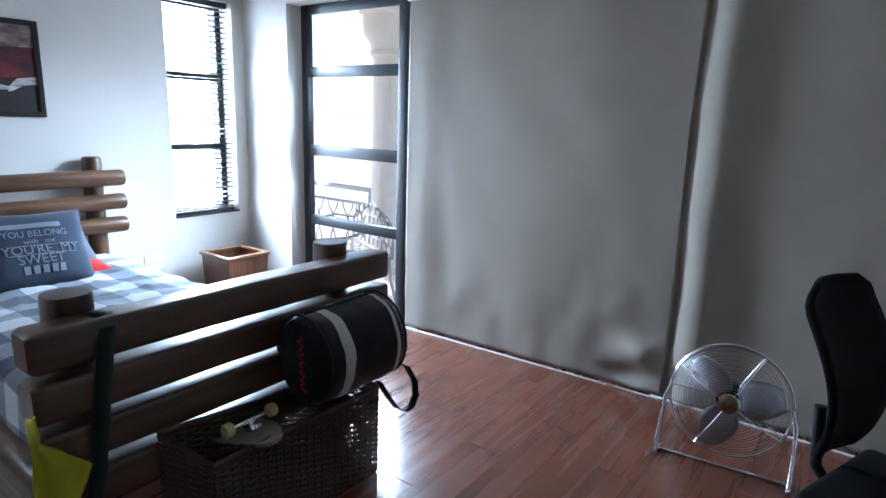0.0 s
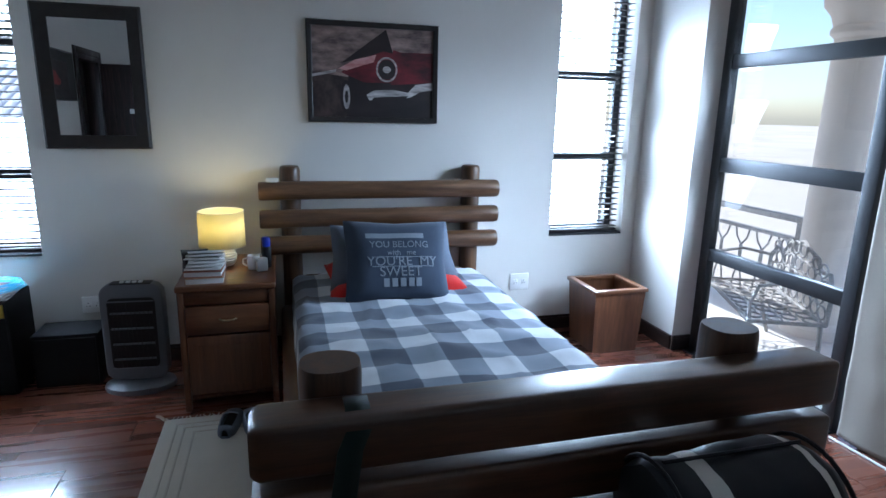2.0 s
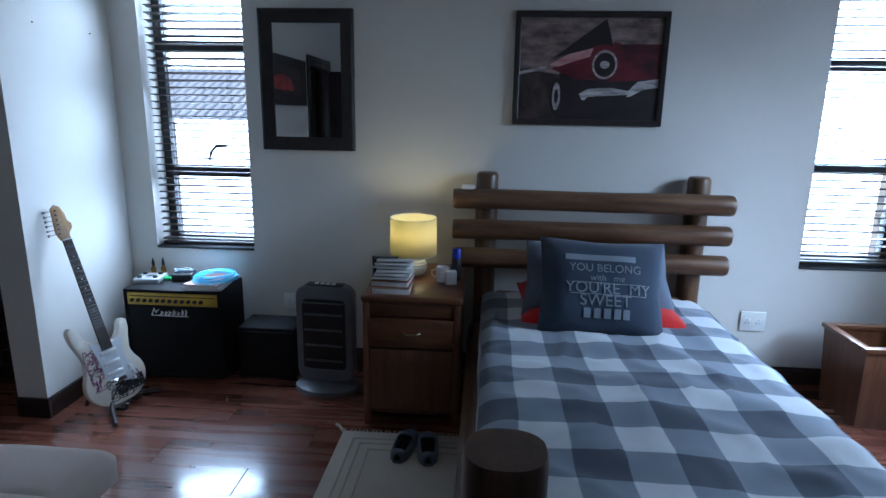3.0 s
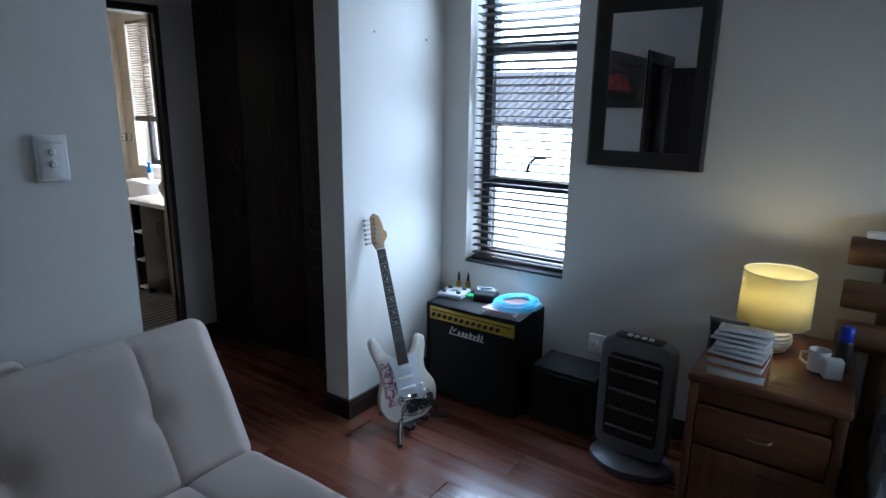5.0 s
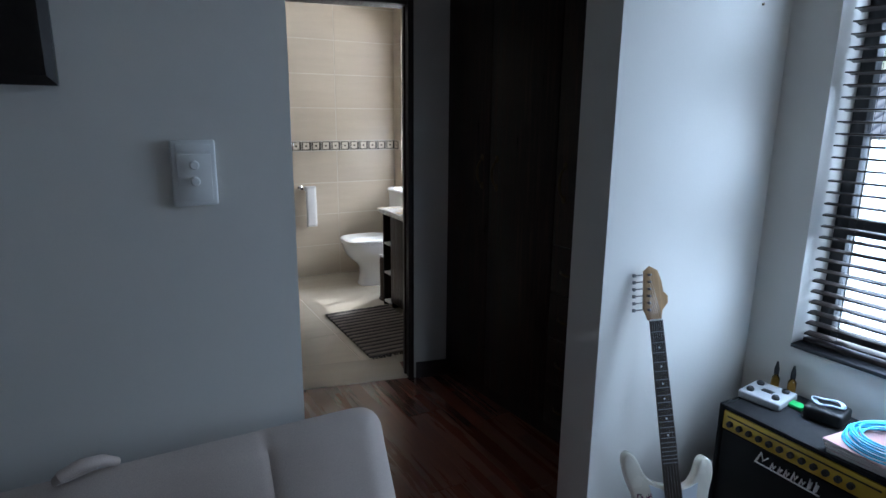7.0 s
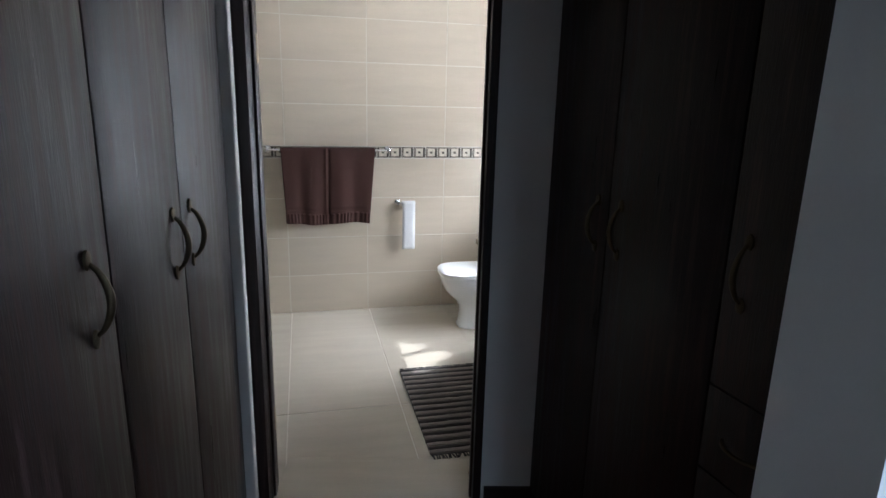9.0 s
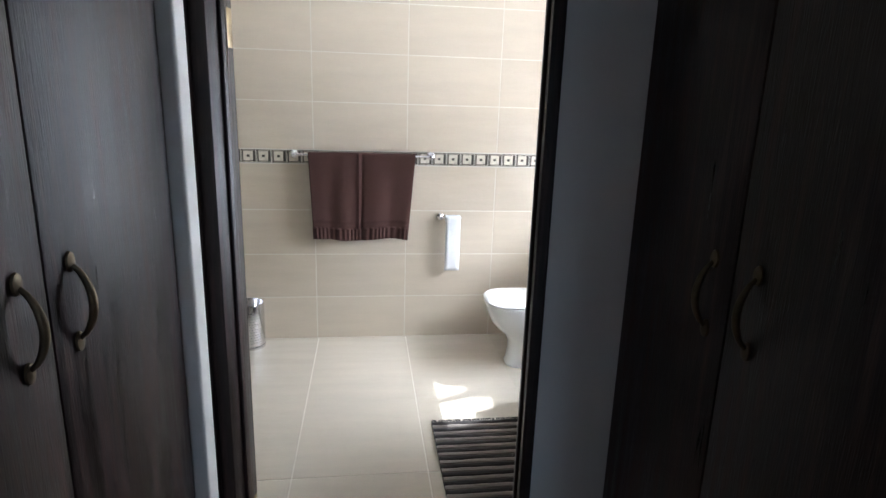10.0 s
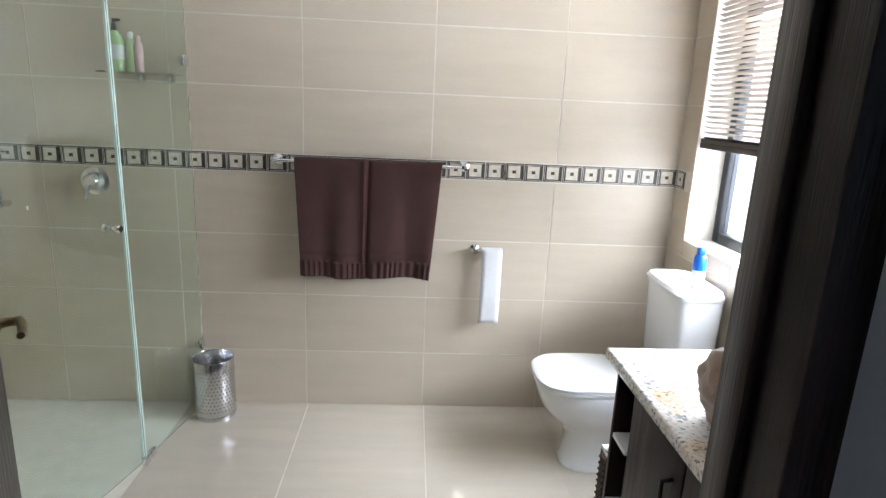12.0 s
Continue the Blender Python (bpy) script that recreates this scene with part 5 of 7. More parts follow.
for z, rr in ((0.115, 0.127), (0.315, 0.124)):
    part("shade_ring", tube(bmesh.new(), [(rr * math.cos(2 * math.pi * i / 48), rr * math.sin(2 * math.pi * i / 48), z) for i in range(48)], 0.002, 6, closed=True), LAMPBASE, lamp)
BULB = bpy.data.materials.new("glowing_bulb")
BULB.use_nodes = True
BULB.node_tree.nodes["Principled BSDF"].inputs["Emission Color"].default_value = (1, 0.8, 0.45, 1)
BULB.node_tree.nodes["Principled BSDF"].inputs["Emission Strength"].default_value = 6.0
part("bulb", lathe(bmesh.new(), [(0.012, 0.155), (0.026, 0.18), (0.03, 0.205), (0.022, 0.228), (0.004, 0.236)], 20), BULB, lamp, "glowing bulb")
lb = new("lamp_light", bpy.data.lights.new("lamp_light", "POINT"))
lb.data.energy, lb.data.color, lb.data.shadow_soft_size = 2.2, (1.0, 0.8, 0.42), 0.035
lb.location = (-3.52, 0.585, NSH + 0.265)

PAPER = cloth("white_paper", (0.68, 0.68, 0.67), 0.8, 300, 0.03, 0.05, 0.0)
INK = plain("grey_print_ink", (0.12, 0.13, 0.16), 0.8, bump=0)
BOOKRED = plain("red_brown_book_cover", (0.28, 0.09, 0.05), 0.5, vary=0.2)
BOOKTAN = plain("tan_book_cover", (0.36, 0.2, 0.11), 0.5, vary=0.2)


def book(x, y, z, w, d, h, rot, cover, label):
    b = thing("book", label, "book", pose(x, y, z, 0, 0, rot), "books on the night stand")
    part("page_block", box(bmesh.new(), -w / 2 + 0.004, -d / 2 + 0.002, 0.003, w / 2 - 0.004, d / 2 - 0.004, h - 0.003, 0.001), PAPER, b, "cream page block")
    part("cover", boxes((-w / 2, -d / 2, 0, w / 2, d / 2, 0.003), (-w / 2, -d / 2, h - 0.003, w / 2, d / 2, h), (-w / 2, -d / 2, 0.003, w / 2, -d / 2 + 0.002, h - 0.003), bevel=0.0008), cover, b)
    return b


book(-3.235, 0.52, NSH, 0.21, 0.185, 0.034, 2, BOOKTAN, "thick tan-covered book lying on the night stand")
book(-3.24, 0.52, NSH + 0.035, 0.20, 0.185, 0.03, -3, BOOKRED, "red-brown book lying on another book")
for i in range(6):
    pp = thing("paper_stack", "loose white printed papers on top of books", "papers", pose(-3.245 - 0.006 * i, 0.52 + 0.003 * (i % 3), NSH + 0.066 + 0.0135 * i, 0, -3 - 2 * i, -4 + 5 * (i % 3)), "papers on the books")
    part("paper_block", box(bmesh.new(), -0.10, -0.088, 0, 0.10, 0.088, 0.008 + 0.0015 * (i % 3), 0.0015), PAPER, pp)
    for k in range(4 if i == 5 else 1):
        part("print_line", box(bmesh.new(), -0.08 + 0.04 * k, -0.07, 0.0112, -0.07 + 0.04 * k, 0.03 + 0.015 * (k % 3), 0.0116), INK, pp, smooth=False)
DARKCLOTH = cloth("black_felt", (0.015, 0.014, 0.016), 0.9, 500)
solid("spectacle_case", cushion(bmesh.new(), 0.14, 0.13, 0.10), DARKCLOTH, "soft black case behind the books", "case", pose(-3.40, 0.45, NSH + 0.062, 0, 0, 90))
cup = thing("mug", "white ceramic mug on the night stand", "mug", pose(-3.40, 0.755, NSH))
bm = bmesh.new()
lathe(bm, [(0.028, 0), (0.034, 0.004), (0.036, 0.08), (0.033, 0.08), (0.031, 0.008), (0.002, 0.007)], 26, close=False)
part("body", bm, CERAMIC, cup)
part("handle", tube(bmesh.new(), [(0.0, -0.034, 0.065), (0, -0.055, 0.06), (0, -0.058, 0.035), (0, -0.034, 0.018)], 0.005, 8), CERAMIC, cup)
BLUE = plain("blue_plastic_cap", (0.01, 0.03, 0.4), 0.35)
can = thing("spray_can", "dark spray can with a bright blue cap", "can", pose(-3.44, 0.825, NSH))
part("body", lathe(bmesh.new(), [(0.024, 0), (0.026, 0.004), (0.026, 0.11), (0.022, 0.12)], 22), BLACK, can)
part("cap", lathe(bmesh.new(), [(0.023, 0.12), (0.023, 0.165), (0.018, 0.172)], 22), BLUE, can, "bright blue cap")
tb = thing("tissue_pack", "small white packet leaning on the spray can", "packet", pose(-3.35, 0.80, NSH, 0, 0, 15))
part("packet", box(bmesh.new(), -0.02, -0.03, 0, 0.02, 0.03, 0.075, 0.008, 3), PAPER, tb)
solid("small_box", box(bmesh.new(), -0.03, -0.035, 0, 0.03, 0.035, 0.022, 0.004), WHITEPL, "tiny white box on the top headboard pole", "box", pose(-3.665, 0.87, 1.149))

# slippers and rug
RUG = cloth("cream_rug_wool", (0.50, 0.45, 0.37), 0.95, 260, 0.08, 0.8, 0.3)
RUG2 = cloth("beige_rug_wool", (0.42, 0.37, 0.30), 0.95, 260, 0.08, 0.8, 0.3)
rug = thing("rug", "cream rectangular rug with sunk border lines", "rug", pose(-3.03, 0.30, 0))
part("rug_body", box(bmesh.new(), 0, 0, 0.0, 1.95, 0.75, 0.012, 0.004), RUG, rug)
for o in (0.06, 0.10, 0.15):
    w_ = 0.012
    part("border_line", boxes((o, o, 0.012, o + w_, 0.75 - o, 0.0145), (1.95 - o - w_, o, 0.012, 1.95 - o, 0.75 - o, 0.0145), (o + w_, o, 0.012, 1.95 - o - w_, o + w_, 0.0145), (o + w_, 0.75 - o - w_, 0.012, 1.95 - o - w_, 0.75 - o, 0.0145), bevel=0.001), RUG2, rug, "sunk beige border line")
bm = bmesh.new()
for k in range(34):
    y = 0.01 + k * 0.0222
    tube(bm, [(0.002, y, 0.006), (-0.015, y + random.uniform(-0.004, 0.004), 0.005), (-0.03, y + random.uniform(-0.01, 0.01), 0.004)], 0.003, 5)
tube(bm, [(0.0, 0.0, 0.008), (-0.025, -0.02, 0.012), (-0.045, -0.03, 0.008), (-0.06, -0.05, 0.006)], 0.008, 6)
tagged(part("fringe", bm, RUG, rug, "knotted cream fringe"), kind="stuff")

CLOG = plain("grey_blue_foam", (0.13, 0.15, 0.19), 0.7, vary=0.15, scale=20, bump=0.3)


def clog(x, y, rot):
    s = thing("slipper", "grey-blue foam slipper standing on the rug", "slipper", pose(x, y, 0.0145, 0, 0, rot), "pair of slippers")
    bm = bmesh.new()
    rows = []
    nseg = 16
    for k in range(nseg + 1):
        t = k / nseg                       # 0 heel, 1 toe, along +x
        hw = 0.036 + 0.012 * math.sin(math.pi * t) + 0.006 * t
        hw *= min(1, (0.25 + 6 * min(t, 1 - t)) ** 0.5)
        top = 0.05 + 0.012 * math.sin(math.pi * t) if t < 0.5 else 0.062 - 0.04 * ((t - 0.5) / 0.5) ** 1.6
        row = []
        for a in range(17):
            an = math.pi * a / 16
            yy, zz = hw * math.cos(an), top * math.sin(an) ** 0.55
            row.append(bm.verts.new((t * 0.265 - 0.13, yy, zz)))
        rows.append(row)
    for k in range(nseg):
        for a in range(16):
            if k < 9 and 4 <= a <= 11 and k > 1:
                continue
            bm.faces.new((rows[k][a], rows[k + 1][a], rows[k + 1][a + 1], rows[k][a + 1]))
        bm.faces.new((rows[k][0], rows[k][16], rows[k + 1][16], rows[k + 1][0]))
    u = part("upper", bm, CLOG, s)
    m_ = u.modifiers.new("thickness", "SOLIDIFY")
    m_.thickness = 0.005
    part("insole", box(bmesh.new(), -0.115, -0.033, 0.003, 0.115, 0.033, 0.012, 0.004), DARKCLOTH, s, "dark insole")
    return s


clog(-2.90, 0.625, 172)
clog(-2.89, 0.735, 186)

# wooden bin in the corner
binb = thing("wooden_bin", "open varnished pine box tapering to its foot", "wooden box", pose(-3.505, 3.075, 0))


def taper_panel(top, bot, h, th, side):
    bm = bmesh.new()
    vs = []
    for half, z in ((bot, 0.0), (top, h)):
        vs.append([bm.verts.new(v) for v in ((half, -half, z), (half, half, z), (half - th, half - th, z), (half - th, -half + th, z))])
    a, b = vs
    for i in range(4):
        bm.faces.new((a[i], a[(i + 1) % 4], b[(i + 1) % 4], b[i]))
    bm.faces.new(a[::-1])
    bm.faces.new(b)
    bmesh.ops.rotate(bm, verts=bm.verts, matrix=Matrix.Rotation(radians(90 * side), 3, "Z"))
    return bm


for k in range(4):
    part("side_panel", taper_panel(0.188, 0.166, 0.43, 0.016, k), PINE_Z, binb)
for k in range(4):
    bm = box(bmesh.new(), 0.157, -0.2, 0.422, 0.2, 0.157, 0.447, 0.004)
    bmesh.ops.rotate(bm, verts=bm.verts, matrix=Matrix.Rotation(radians(90 * k), 3, "Z"))
    part("rim_board", bm, PINE_Y, binb)
part("base_board", box(bmesh.new(), -0.148, -0.148, 0.004, 0.148, 0.148, 0.02), PINE_Y, binb)

# ---------------------------------------------------------------- heater, loudspeaker, amplifier
GREYPL = plain("grey_plastic", (0.15, 0.16, 0.18), 0.4, vary=0.08, bump=0.05)
heat = thing("halogen_heater", "grey upright halogen heater with dark grille", "heater", pose(-3.50, 0.10, 0, 0, 0, -4))
bm = lathe(bmesh.new(), [(0.02, 0), (0.185, 0.0), (0.19, 0.012), (0.185, 0.03), (0.13, 0.05), (0.06, 0.06)], 40)
bmesh.ops.scale(bm, verts=bm.verts, vec=(0.72, 1.0, 1.0))
part("base", bm, GREYPL, heat)


def rounded_rect(w, h, r, n=7):
    pts = []
    for cx, cz, a0 in ((w / 2 - r, h - r, 0), (-w / 2 + r, h - r, 90), (-w / 2 + r, r, 180), (w / 2 - r, r, 270)):
        for i in range(n + 1):
            a = radians(a0 + 90 * i / n)
            pts.append((cx + r * math.cos(a), cz + r * math.sin(a)))
    return pts


bm = extrude_outline(rounded_rect(0.325, 0.56, 0.065), 0.085, 0.012)
bmesh.ops.rotate(bm, verts=bm.verts, matrix=Matrix.Rotation(radians(90), 3, "Z"))
bmesh.ops.translate(bm, verts=bm.verts, vec=(0.045, 0, 0.06))
part("housing", bm, GREYPL, heat)
bm = extrude_outline(rounded_rect(0.245, 0.41, 0.03), 0.006)
bmesh.ops.rotate(bm, verts=bm.verts, matrix=Matrix.Rotation(radians(90), 3, "Z"))
bmesh.ops.translate(bm, verts=bm.verts, vec=(0.050, 0, 0.135))
part("reflector", bm, BLACK, heat, "dark reflector recess")
for k in range(4):
    bm = tube(bmesh.new(), [(0.056, -0.108, 0.19 + 0.09 * k), (0.056, 0.108, 0.19 + 0.09 * k)], 0.006, 10)
    part("heating_tube", bm, GREYPL, heat)
for k in range(11):
    part("grille_wire", tube(bmesh.new(), [(0.066, -0.1125 + 0.0225 * k, 0.14), (0.07, -0.1125 + 0.0225 * k, 0.33), (0.066, -0.1125 + 0.0225 * k, 0.525)], 0.0014, 6), BLACK, heat)
for z in (0.14, 0.53):
    part("grille_bar", tube(bmesh.new(), [(0.066, -0.12, z), (0.066, 0.12, z)], 0.004, 8), GREYPL, heat)
part("control_top", box(bmesh.new(), -0.032, -0.105, 0.6185, 0.04, 0.105, 0.6225, 0.0015), BLACK, heat, "black control panel")
for k in range(4):
    part("switch", box(bmesh.new(), -0.005, -0.058 + 0.032 * k, 0.6228, 0.02, -0.037 + 0.032 * k, 0.629, 0.002), WHITEPL, heat, "pale rocker switch")
bm = tube(bmesh.new(), [(0.12, -0.10, 0.033), (0.14, -0.05, 0.035), (0.145, 0.02, 0.036), (0.13, 0.08, 0.038), (0.11, 0.11, 0.045)], 0.004, 6)
part("cable", bm, GREYPL, heat, "grey mains cable on the base")

TOLEX = plain("black_vinyl_tolex", (0.008, 0.008, 0.009), 0.8, vary=0.2, scale=60, fine=400, bump=0.5, spec=0.25)
GRILLE = cloth("black_grille_cloth", (0.008, 0.008, 0.009), 0.9, 350, 0.15, 0.6)
GOLD = plain("yellow_gold_panel", (0.55, 0.38, 0.04), 0.4, vary=0.1)
sub = thing("loudspeaker", "low black loudspeaker box against the wall", "loudspeaker", pose(-3.70, -0.29, 0))
part("cabinet", box(bmesh.new(), -0.125, -0.17, 0, 0.115, 0.17, 0.31, 0.006), TOLEX, sub)
part("grille", box(bmesh.new(), 0.115, -0.155, 0.02, 0.124, 0.155, 0.29, 0.004), GRILLE, sub)

amp = thing("guitar_amplifier", "black guitar amplifier with yellow control panel", "amplifier", pose(-3.67, -0.80, 0))
AD, AW, AH = 0.16, 0.285, 0.545
for nm, b in (("side_panel", (-AD, -AW, 0.012, AD, -AW + 0.018, AH)), ("side_panel", (-AD, AW - 0.018, 0.012, AD, AW, AH)), ("top_panel", (-AD, -AW + 0.018, AH - 0.018, AD, AW - 0.018, AH)), ("bottom_panel", (-AD, -AW + 0.018, 0.012, AD, AW - 0.018, 0.03)), ("back_panel", (-AD, -AW + 0.018, 0.03, -AD + 0.015, AW - 0.018, AH - 0.018))):
    part(nm, box(bmesh.new(), *b, 0.005), TOLEX, amp)
part("grille", box(bmesh.new(), AD - 0.03, -AW + 0.019, 0.031, AD - 0.008, AW - 0.019, 0.445, 0.003), GRILLE, amp)
pan = part("control_panel", box(bmesh.new(), AD - 0.04, -AW + 0.019, 0.452, AD - 0.004, AW - 0.019, 0.524, 0.003), GOLD, amp, "yellow control panel")
for k in range(12):
    bm = lathe(bmesh.new(), [(0.011, 0), (0.0105, 0.012), (0.007, 0.016)], 14)
    bmesh.ops.rotate(bm, verts=bm.verts, matrix=Matrix.Rotation(radians(90), 3, "Y"))
    bmesh.ops.translate(bm, verts=bm.verts, vec=(AD - 0.0045, -0.235 + 0.037 * k, 0.48))
    part("knob", bm, BLACK, pan, "small black knob")
part("panel_line", box(bmesh.new(), AD - 0.004, -0.25, 0.502, AD - 0.0034, 0.25, 0.508), BLACK, pan, "dark printed strip", False)
bm = bmesh.new()
for k, (w, h, s) in enumerate(((0.05, 0.04, 0.01), (0.022, 0.022, 0), (0.016, 0.022, 0), (0.02, 0.024, 0), (0.024, 0.03, 0), (0.022, 0.022, 0), (0.012, 0.036, 0), (0.012, 0.036, 0))):
    y = (-0.105, -0.065, -0.04, -0.018, 0.008, 0.034, 0.058, 0.078)[k]
    tube(bm, [(AD - 0.003, y - w * 0.4, 0.395), (AD - 0.003, y - w * 0.1, 0.395 + h), (AD - 0.003, y + w * 0.1, 0.398 + s), (AD - 0.003, y + w * 0.4, 0.395 + h * 0.8)], 0.0035, 6)
tube(bm, [(AD - 0.003, -0.13, 0.392), (AD - 0.003, 0.09, 0.39)], 0.003, 6)
part("badge", bm, WHITEPL, amp, "white raised script badge")
for x in (-0.12, 0.12):
    for y in (-0.24, 0.24):
        part("foot", lathe(bmesh.new(), [(0.016, 0), (0.018, 0.013)], 14, (x, y, 0)), BLACK, amp)

PEDAL = plain("silver_grey_plastic", (0.36, 0.37, 0.38), 0.4, vary=0.08, bump=0.03)
ped = thing("effects_pedal", "silver-grey plastic multi-effects pedal on the amplifier", "effects pedal", pose(-3.69, -1.02, AH, 0, 0, 8))
part("housing", box(bmesh.new(), -0.075, -0.075, 0.0, 0.075, 0.075, 0.03, 0.008, 3), PEDAL, ped)
for x in (-0.04, 0.04):
    for y in (-0.045, 0.045):
        part("foot_switch", lathe(bmesh.new(), [(0.013, 0.03), (0.0135, 0.038), (0.009, 0.043)], 16, (x, y, 0)), BLACK, ped)
part("display", box(bmesh.new(), -0.012, -0.02, 0.03, 0.012, 0.02, 0.0315), BLACK, ped)
AMBER = glass_mat("amber_oil", (0.75, 0.45, 0.1))
for y, x, c in ((-1.055, -3.79, AMBER), (-1.0, -3.805, AMBER)):
    bo = thing("oil_bottle", "small amber bottle with black dropper cap", "bottle", pose(x, y, AH), "bottles on the amplifier")
    part("flask", lathe(bmesh.new(), [(0.013, 0), (0.015, 0.003), (0.015, 0.05), (0.008, 0.06), (0.007, 0.065)], 18), c, bo)
    part("cap", lathe(bmesh.new(), [(0.009, 0.065), (0.009, 0.085), (0.005, 0.105), (0.003, 0.115)], 16), BLACK, bo, "black cap")
GREEN = plain("green_plastic", (0.03, 0.35, 0.08), 0.4)
solid("guitar_tuner", box(bmesh.new(), -0.022, -0.03, 0, 0.022, 0.03, 0.016, 0.005), GREEN, "small green plastic tuner on the amplifier", "tuner", pose(-3.72, -0.93, AH))
adp = thing("power_adapter", "black power adapter with coiled grey cable on top", "power adapter", pose(-3.73, -0.83, AH, 0, 0, 10))
part("case", box(bmesh.new(), -0.055, -0.06, 0, 0.055, 0.06, 0.05, 0.012, 3), BLACK, adp)
bm = bmesh.new()
for k in range(5):
    tube(bm, [(0.01 * k - 0.02 + 0.03 * math.cos(2 * math.pi * i / 18), 0.045 * math.sin(2 * math.pi * i / 18), 0.054 + 0.004 * k + 0.004 * math.sin(6 * math.pi * i / 18)) for i in range(18)], 0.0032, 6, closed=True)
part("cable", bm, plain("pale_blue_grey_cable", (0.32, 0.38, 0.45), 0.5), adp, "coiled grey-blue cable")
for i in range(3):
    mg = thing("magazine", "magazine lying flat on the amplifier", "magazine", pose(-3.66, -0.625, AH + 0.011 * i, 0, 0, 4 - 5 * i), "magazines on the amplifier")
    part("page_block", box(bmesh.new(), -0.135, -0.10, 0, 0.135, 0.10, 0.0095, 0.001), PAPER, mg)
    part("cover", box(bmesh.new(), -0.136, -0.101, 0.0096, 0.136, 0.101, 0.0104), plain("magazine_cover_%s" % "abc"[i], ((0.3, 0.25, 0.25), (0.45, 0.4, 0.38), (0.42, 0.25, 0.24))[i], 0.3), mg, "glossy cover")
CYAN = plain("bright_blue_cable_sheath", (0.10, 0.50, 0.72), 0.3)
coil = thing("coiled_cable", "bright blue coiled guitar cable on the magazines", "cable", pose(-3.66, -0.605, AH + 0.034))
for k in range(11):
    rr = 0.128 - 0.011 * (k % 4) - 0.0025 * k
    part("turn", tube(bmesh.new(), [((rr + 0.004 * math.sin(3 * a + k)) * math.cos(a) * 1.05 + 0.004 * math.sin(k * 2.1), (rr + 0.003 * math.cos(2 * a + k)) * math.sin(a) + 0.004 * math.cos(k * 1.7), 0.0045 + 0.0032 * k + 0.003 * math.sin(2 * a + k)) for a in [2 * math.pi * i / 36 for i in range(36)]], 0.003, 7, closed=True), CYAN, coil)

# ---------------------------------------------------------------- guitar on its stand
IVORY = plain("aged_white_lacquer", (0.70, 0.66, 0.56), 0.25, vary=0.05, coat=0.4, bump=0.02)
MAPLE = wood("maple_neck", (0.45, 0.27, 0.12), (0.62, 0.42, 0.22), (40, 40, 3), 0.35, coat=0.3)
ROSEWOOD = wood("rosewood_fingerboard", (0.02, 0.012, 0.008), (0.06, 0.035, 0.02), (40, 40, 3), 0.45)
DULL = plain("dull_nickel", (0.30, 0.30, 0.31), 0.45, metal=1.0, vary=0.1, bump=0.05)
GUARD = plain("pale_pickguard", (0.62, 0.66, 0.70), 0.3, vary=0.04, bump=0.0)
SCRIB, PINKINK = plain("black_marker_ink", (0.01, 0.01, 0.012), 0.6, bump=0), plain("magenta_marker_ink", (0.25, 0.03, 0.14), 0.6, bump=0)
gz = (Vector((-3.20, -1.195, 1.09)) - Vector((-3.165, -0.905, 0.035))).normalized()
gn = Vector((0.42, 0.9, 0.0))
gn = (gn - gz * gn.dot(gz)).normalized()      # front of the guitar
gx = (-gn).cross(gz).normalized()
gm = Matrix((gx, -gn, gz)).transposed().to_4x4()
gm.translation = Vector((-3.165, -0.905, 0.035))
gm = gm @ Matrix.Scale(1.04, 4)
gtr = thing("electric_guitar", "white electric guitar with marker doodles on a stand", "guitar", gm)


def body_outline(k=1.0):
    half_r = [(0.0, 0.0), (0.07, 0.006), (0.125, 0.045), (0.152, 0.105), (0.148, 0.16), (0.122, 0.21), (0.112, 0.25), (0.122, 0.30), (0.138, 0.345), (0.140, 0.385), (0.122, 0.405), (0.10, 0.395), (0.082, 0.355), (0.058, 0.325), (0.03, 0.32)]
    half_l = [(-0.03, 0.33), (-0.06, 0.345), (-0.085, 0.375), (-0.105, 0.425), (-0.128, 0.445), (-0.148, 0.425), (-0.145, 0.37), (-0.128, 0.31), (-0.118, 0.26), (-0.128, 0.21), (-0.152, 0.15), (-0.155, 0.095), (-0.125, 0.04), (-0.07, 0.006)]
    pts = half_r + half_l
    fine = []
    n = len(pts)
    for i in range(n):
        p0, p1, p2, p3 = (Vector(pts[(i + j - 1) % n]) for j in range(4))
        for s in (0, 0.34, 0.67):
            fine.append(tuple(0.5 * ((2 * p1) + (p2 - p0) * s + (2 * p0 - 5 * p1 + 4 * p2 - p3) * s * s + (3 * p1 - p0 - 3 * p2 + p3) * s ** 3)))
    return [(x * k, z) for x, z in fine]


part("body", extrude_outline(body_outline(), 0.042, 0.007), IVORY, gtr)
bm = extrude_outline([(0.03, 0.10), (0.085, 0.085), (0.10, 0.14), (0.075, 0.2), (0.07, 0.26), (0.085, 0.33), (0.06, 0.318), (0.03, 0.312), (-0.03, 0.318), (-0.075, 0.34), (-0.062, 0.28), (-0.055, 0.21), (-0.05, 0.14), (-0.02, 0.115)], 0.0022)
bmesh.ops.translate(bm, verts=bm.verts, vec=(0, -0.0024, 0))
part("pickguard", bm, GUARD, gtr)
for z in (0.16, 0.215, 0.27):
    part("pickup", box(bmesh.new(), -0.042, -0.009, z - 0.009, 0.042, -0.0024, z + 0.009, 0.004), WHITEPL, gtr)
part("bridge", box(bmesh.new(), -0.04, -0.012, 0.105, 0.04, -0.0005, 0.13, 0.003), CHROME, gtr)
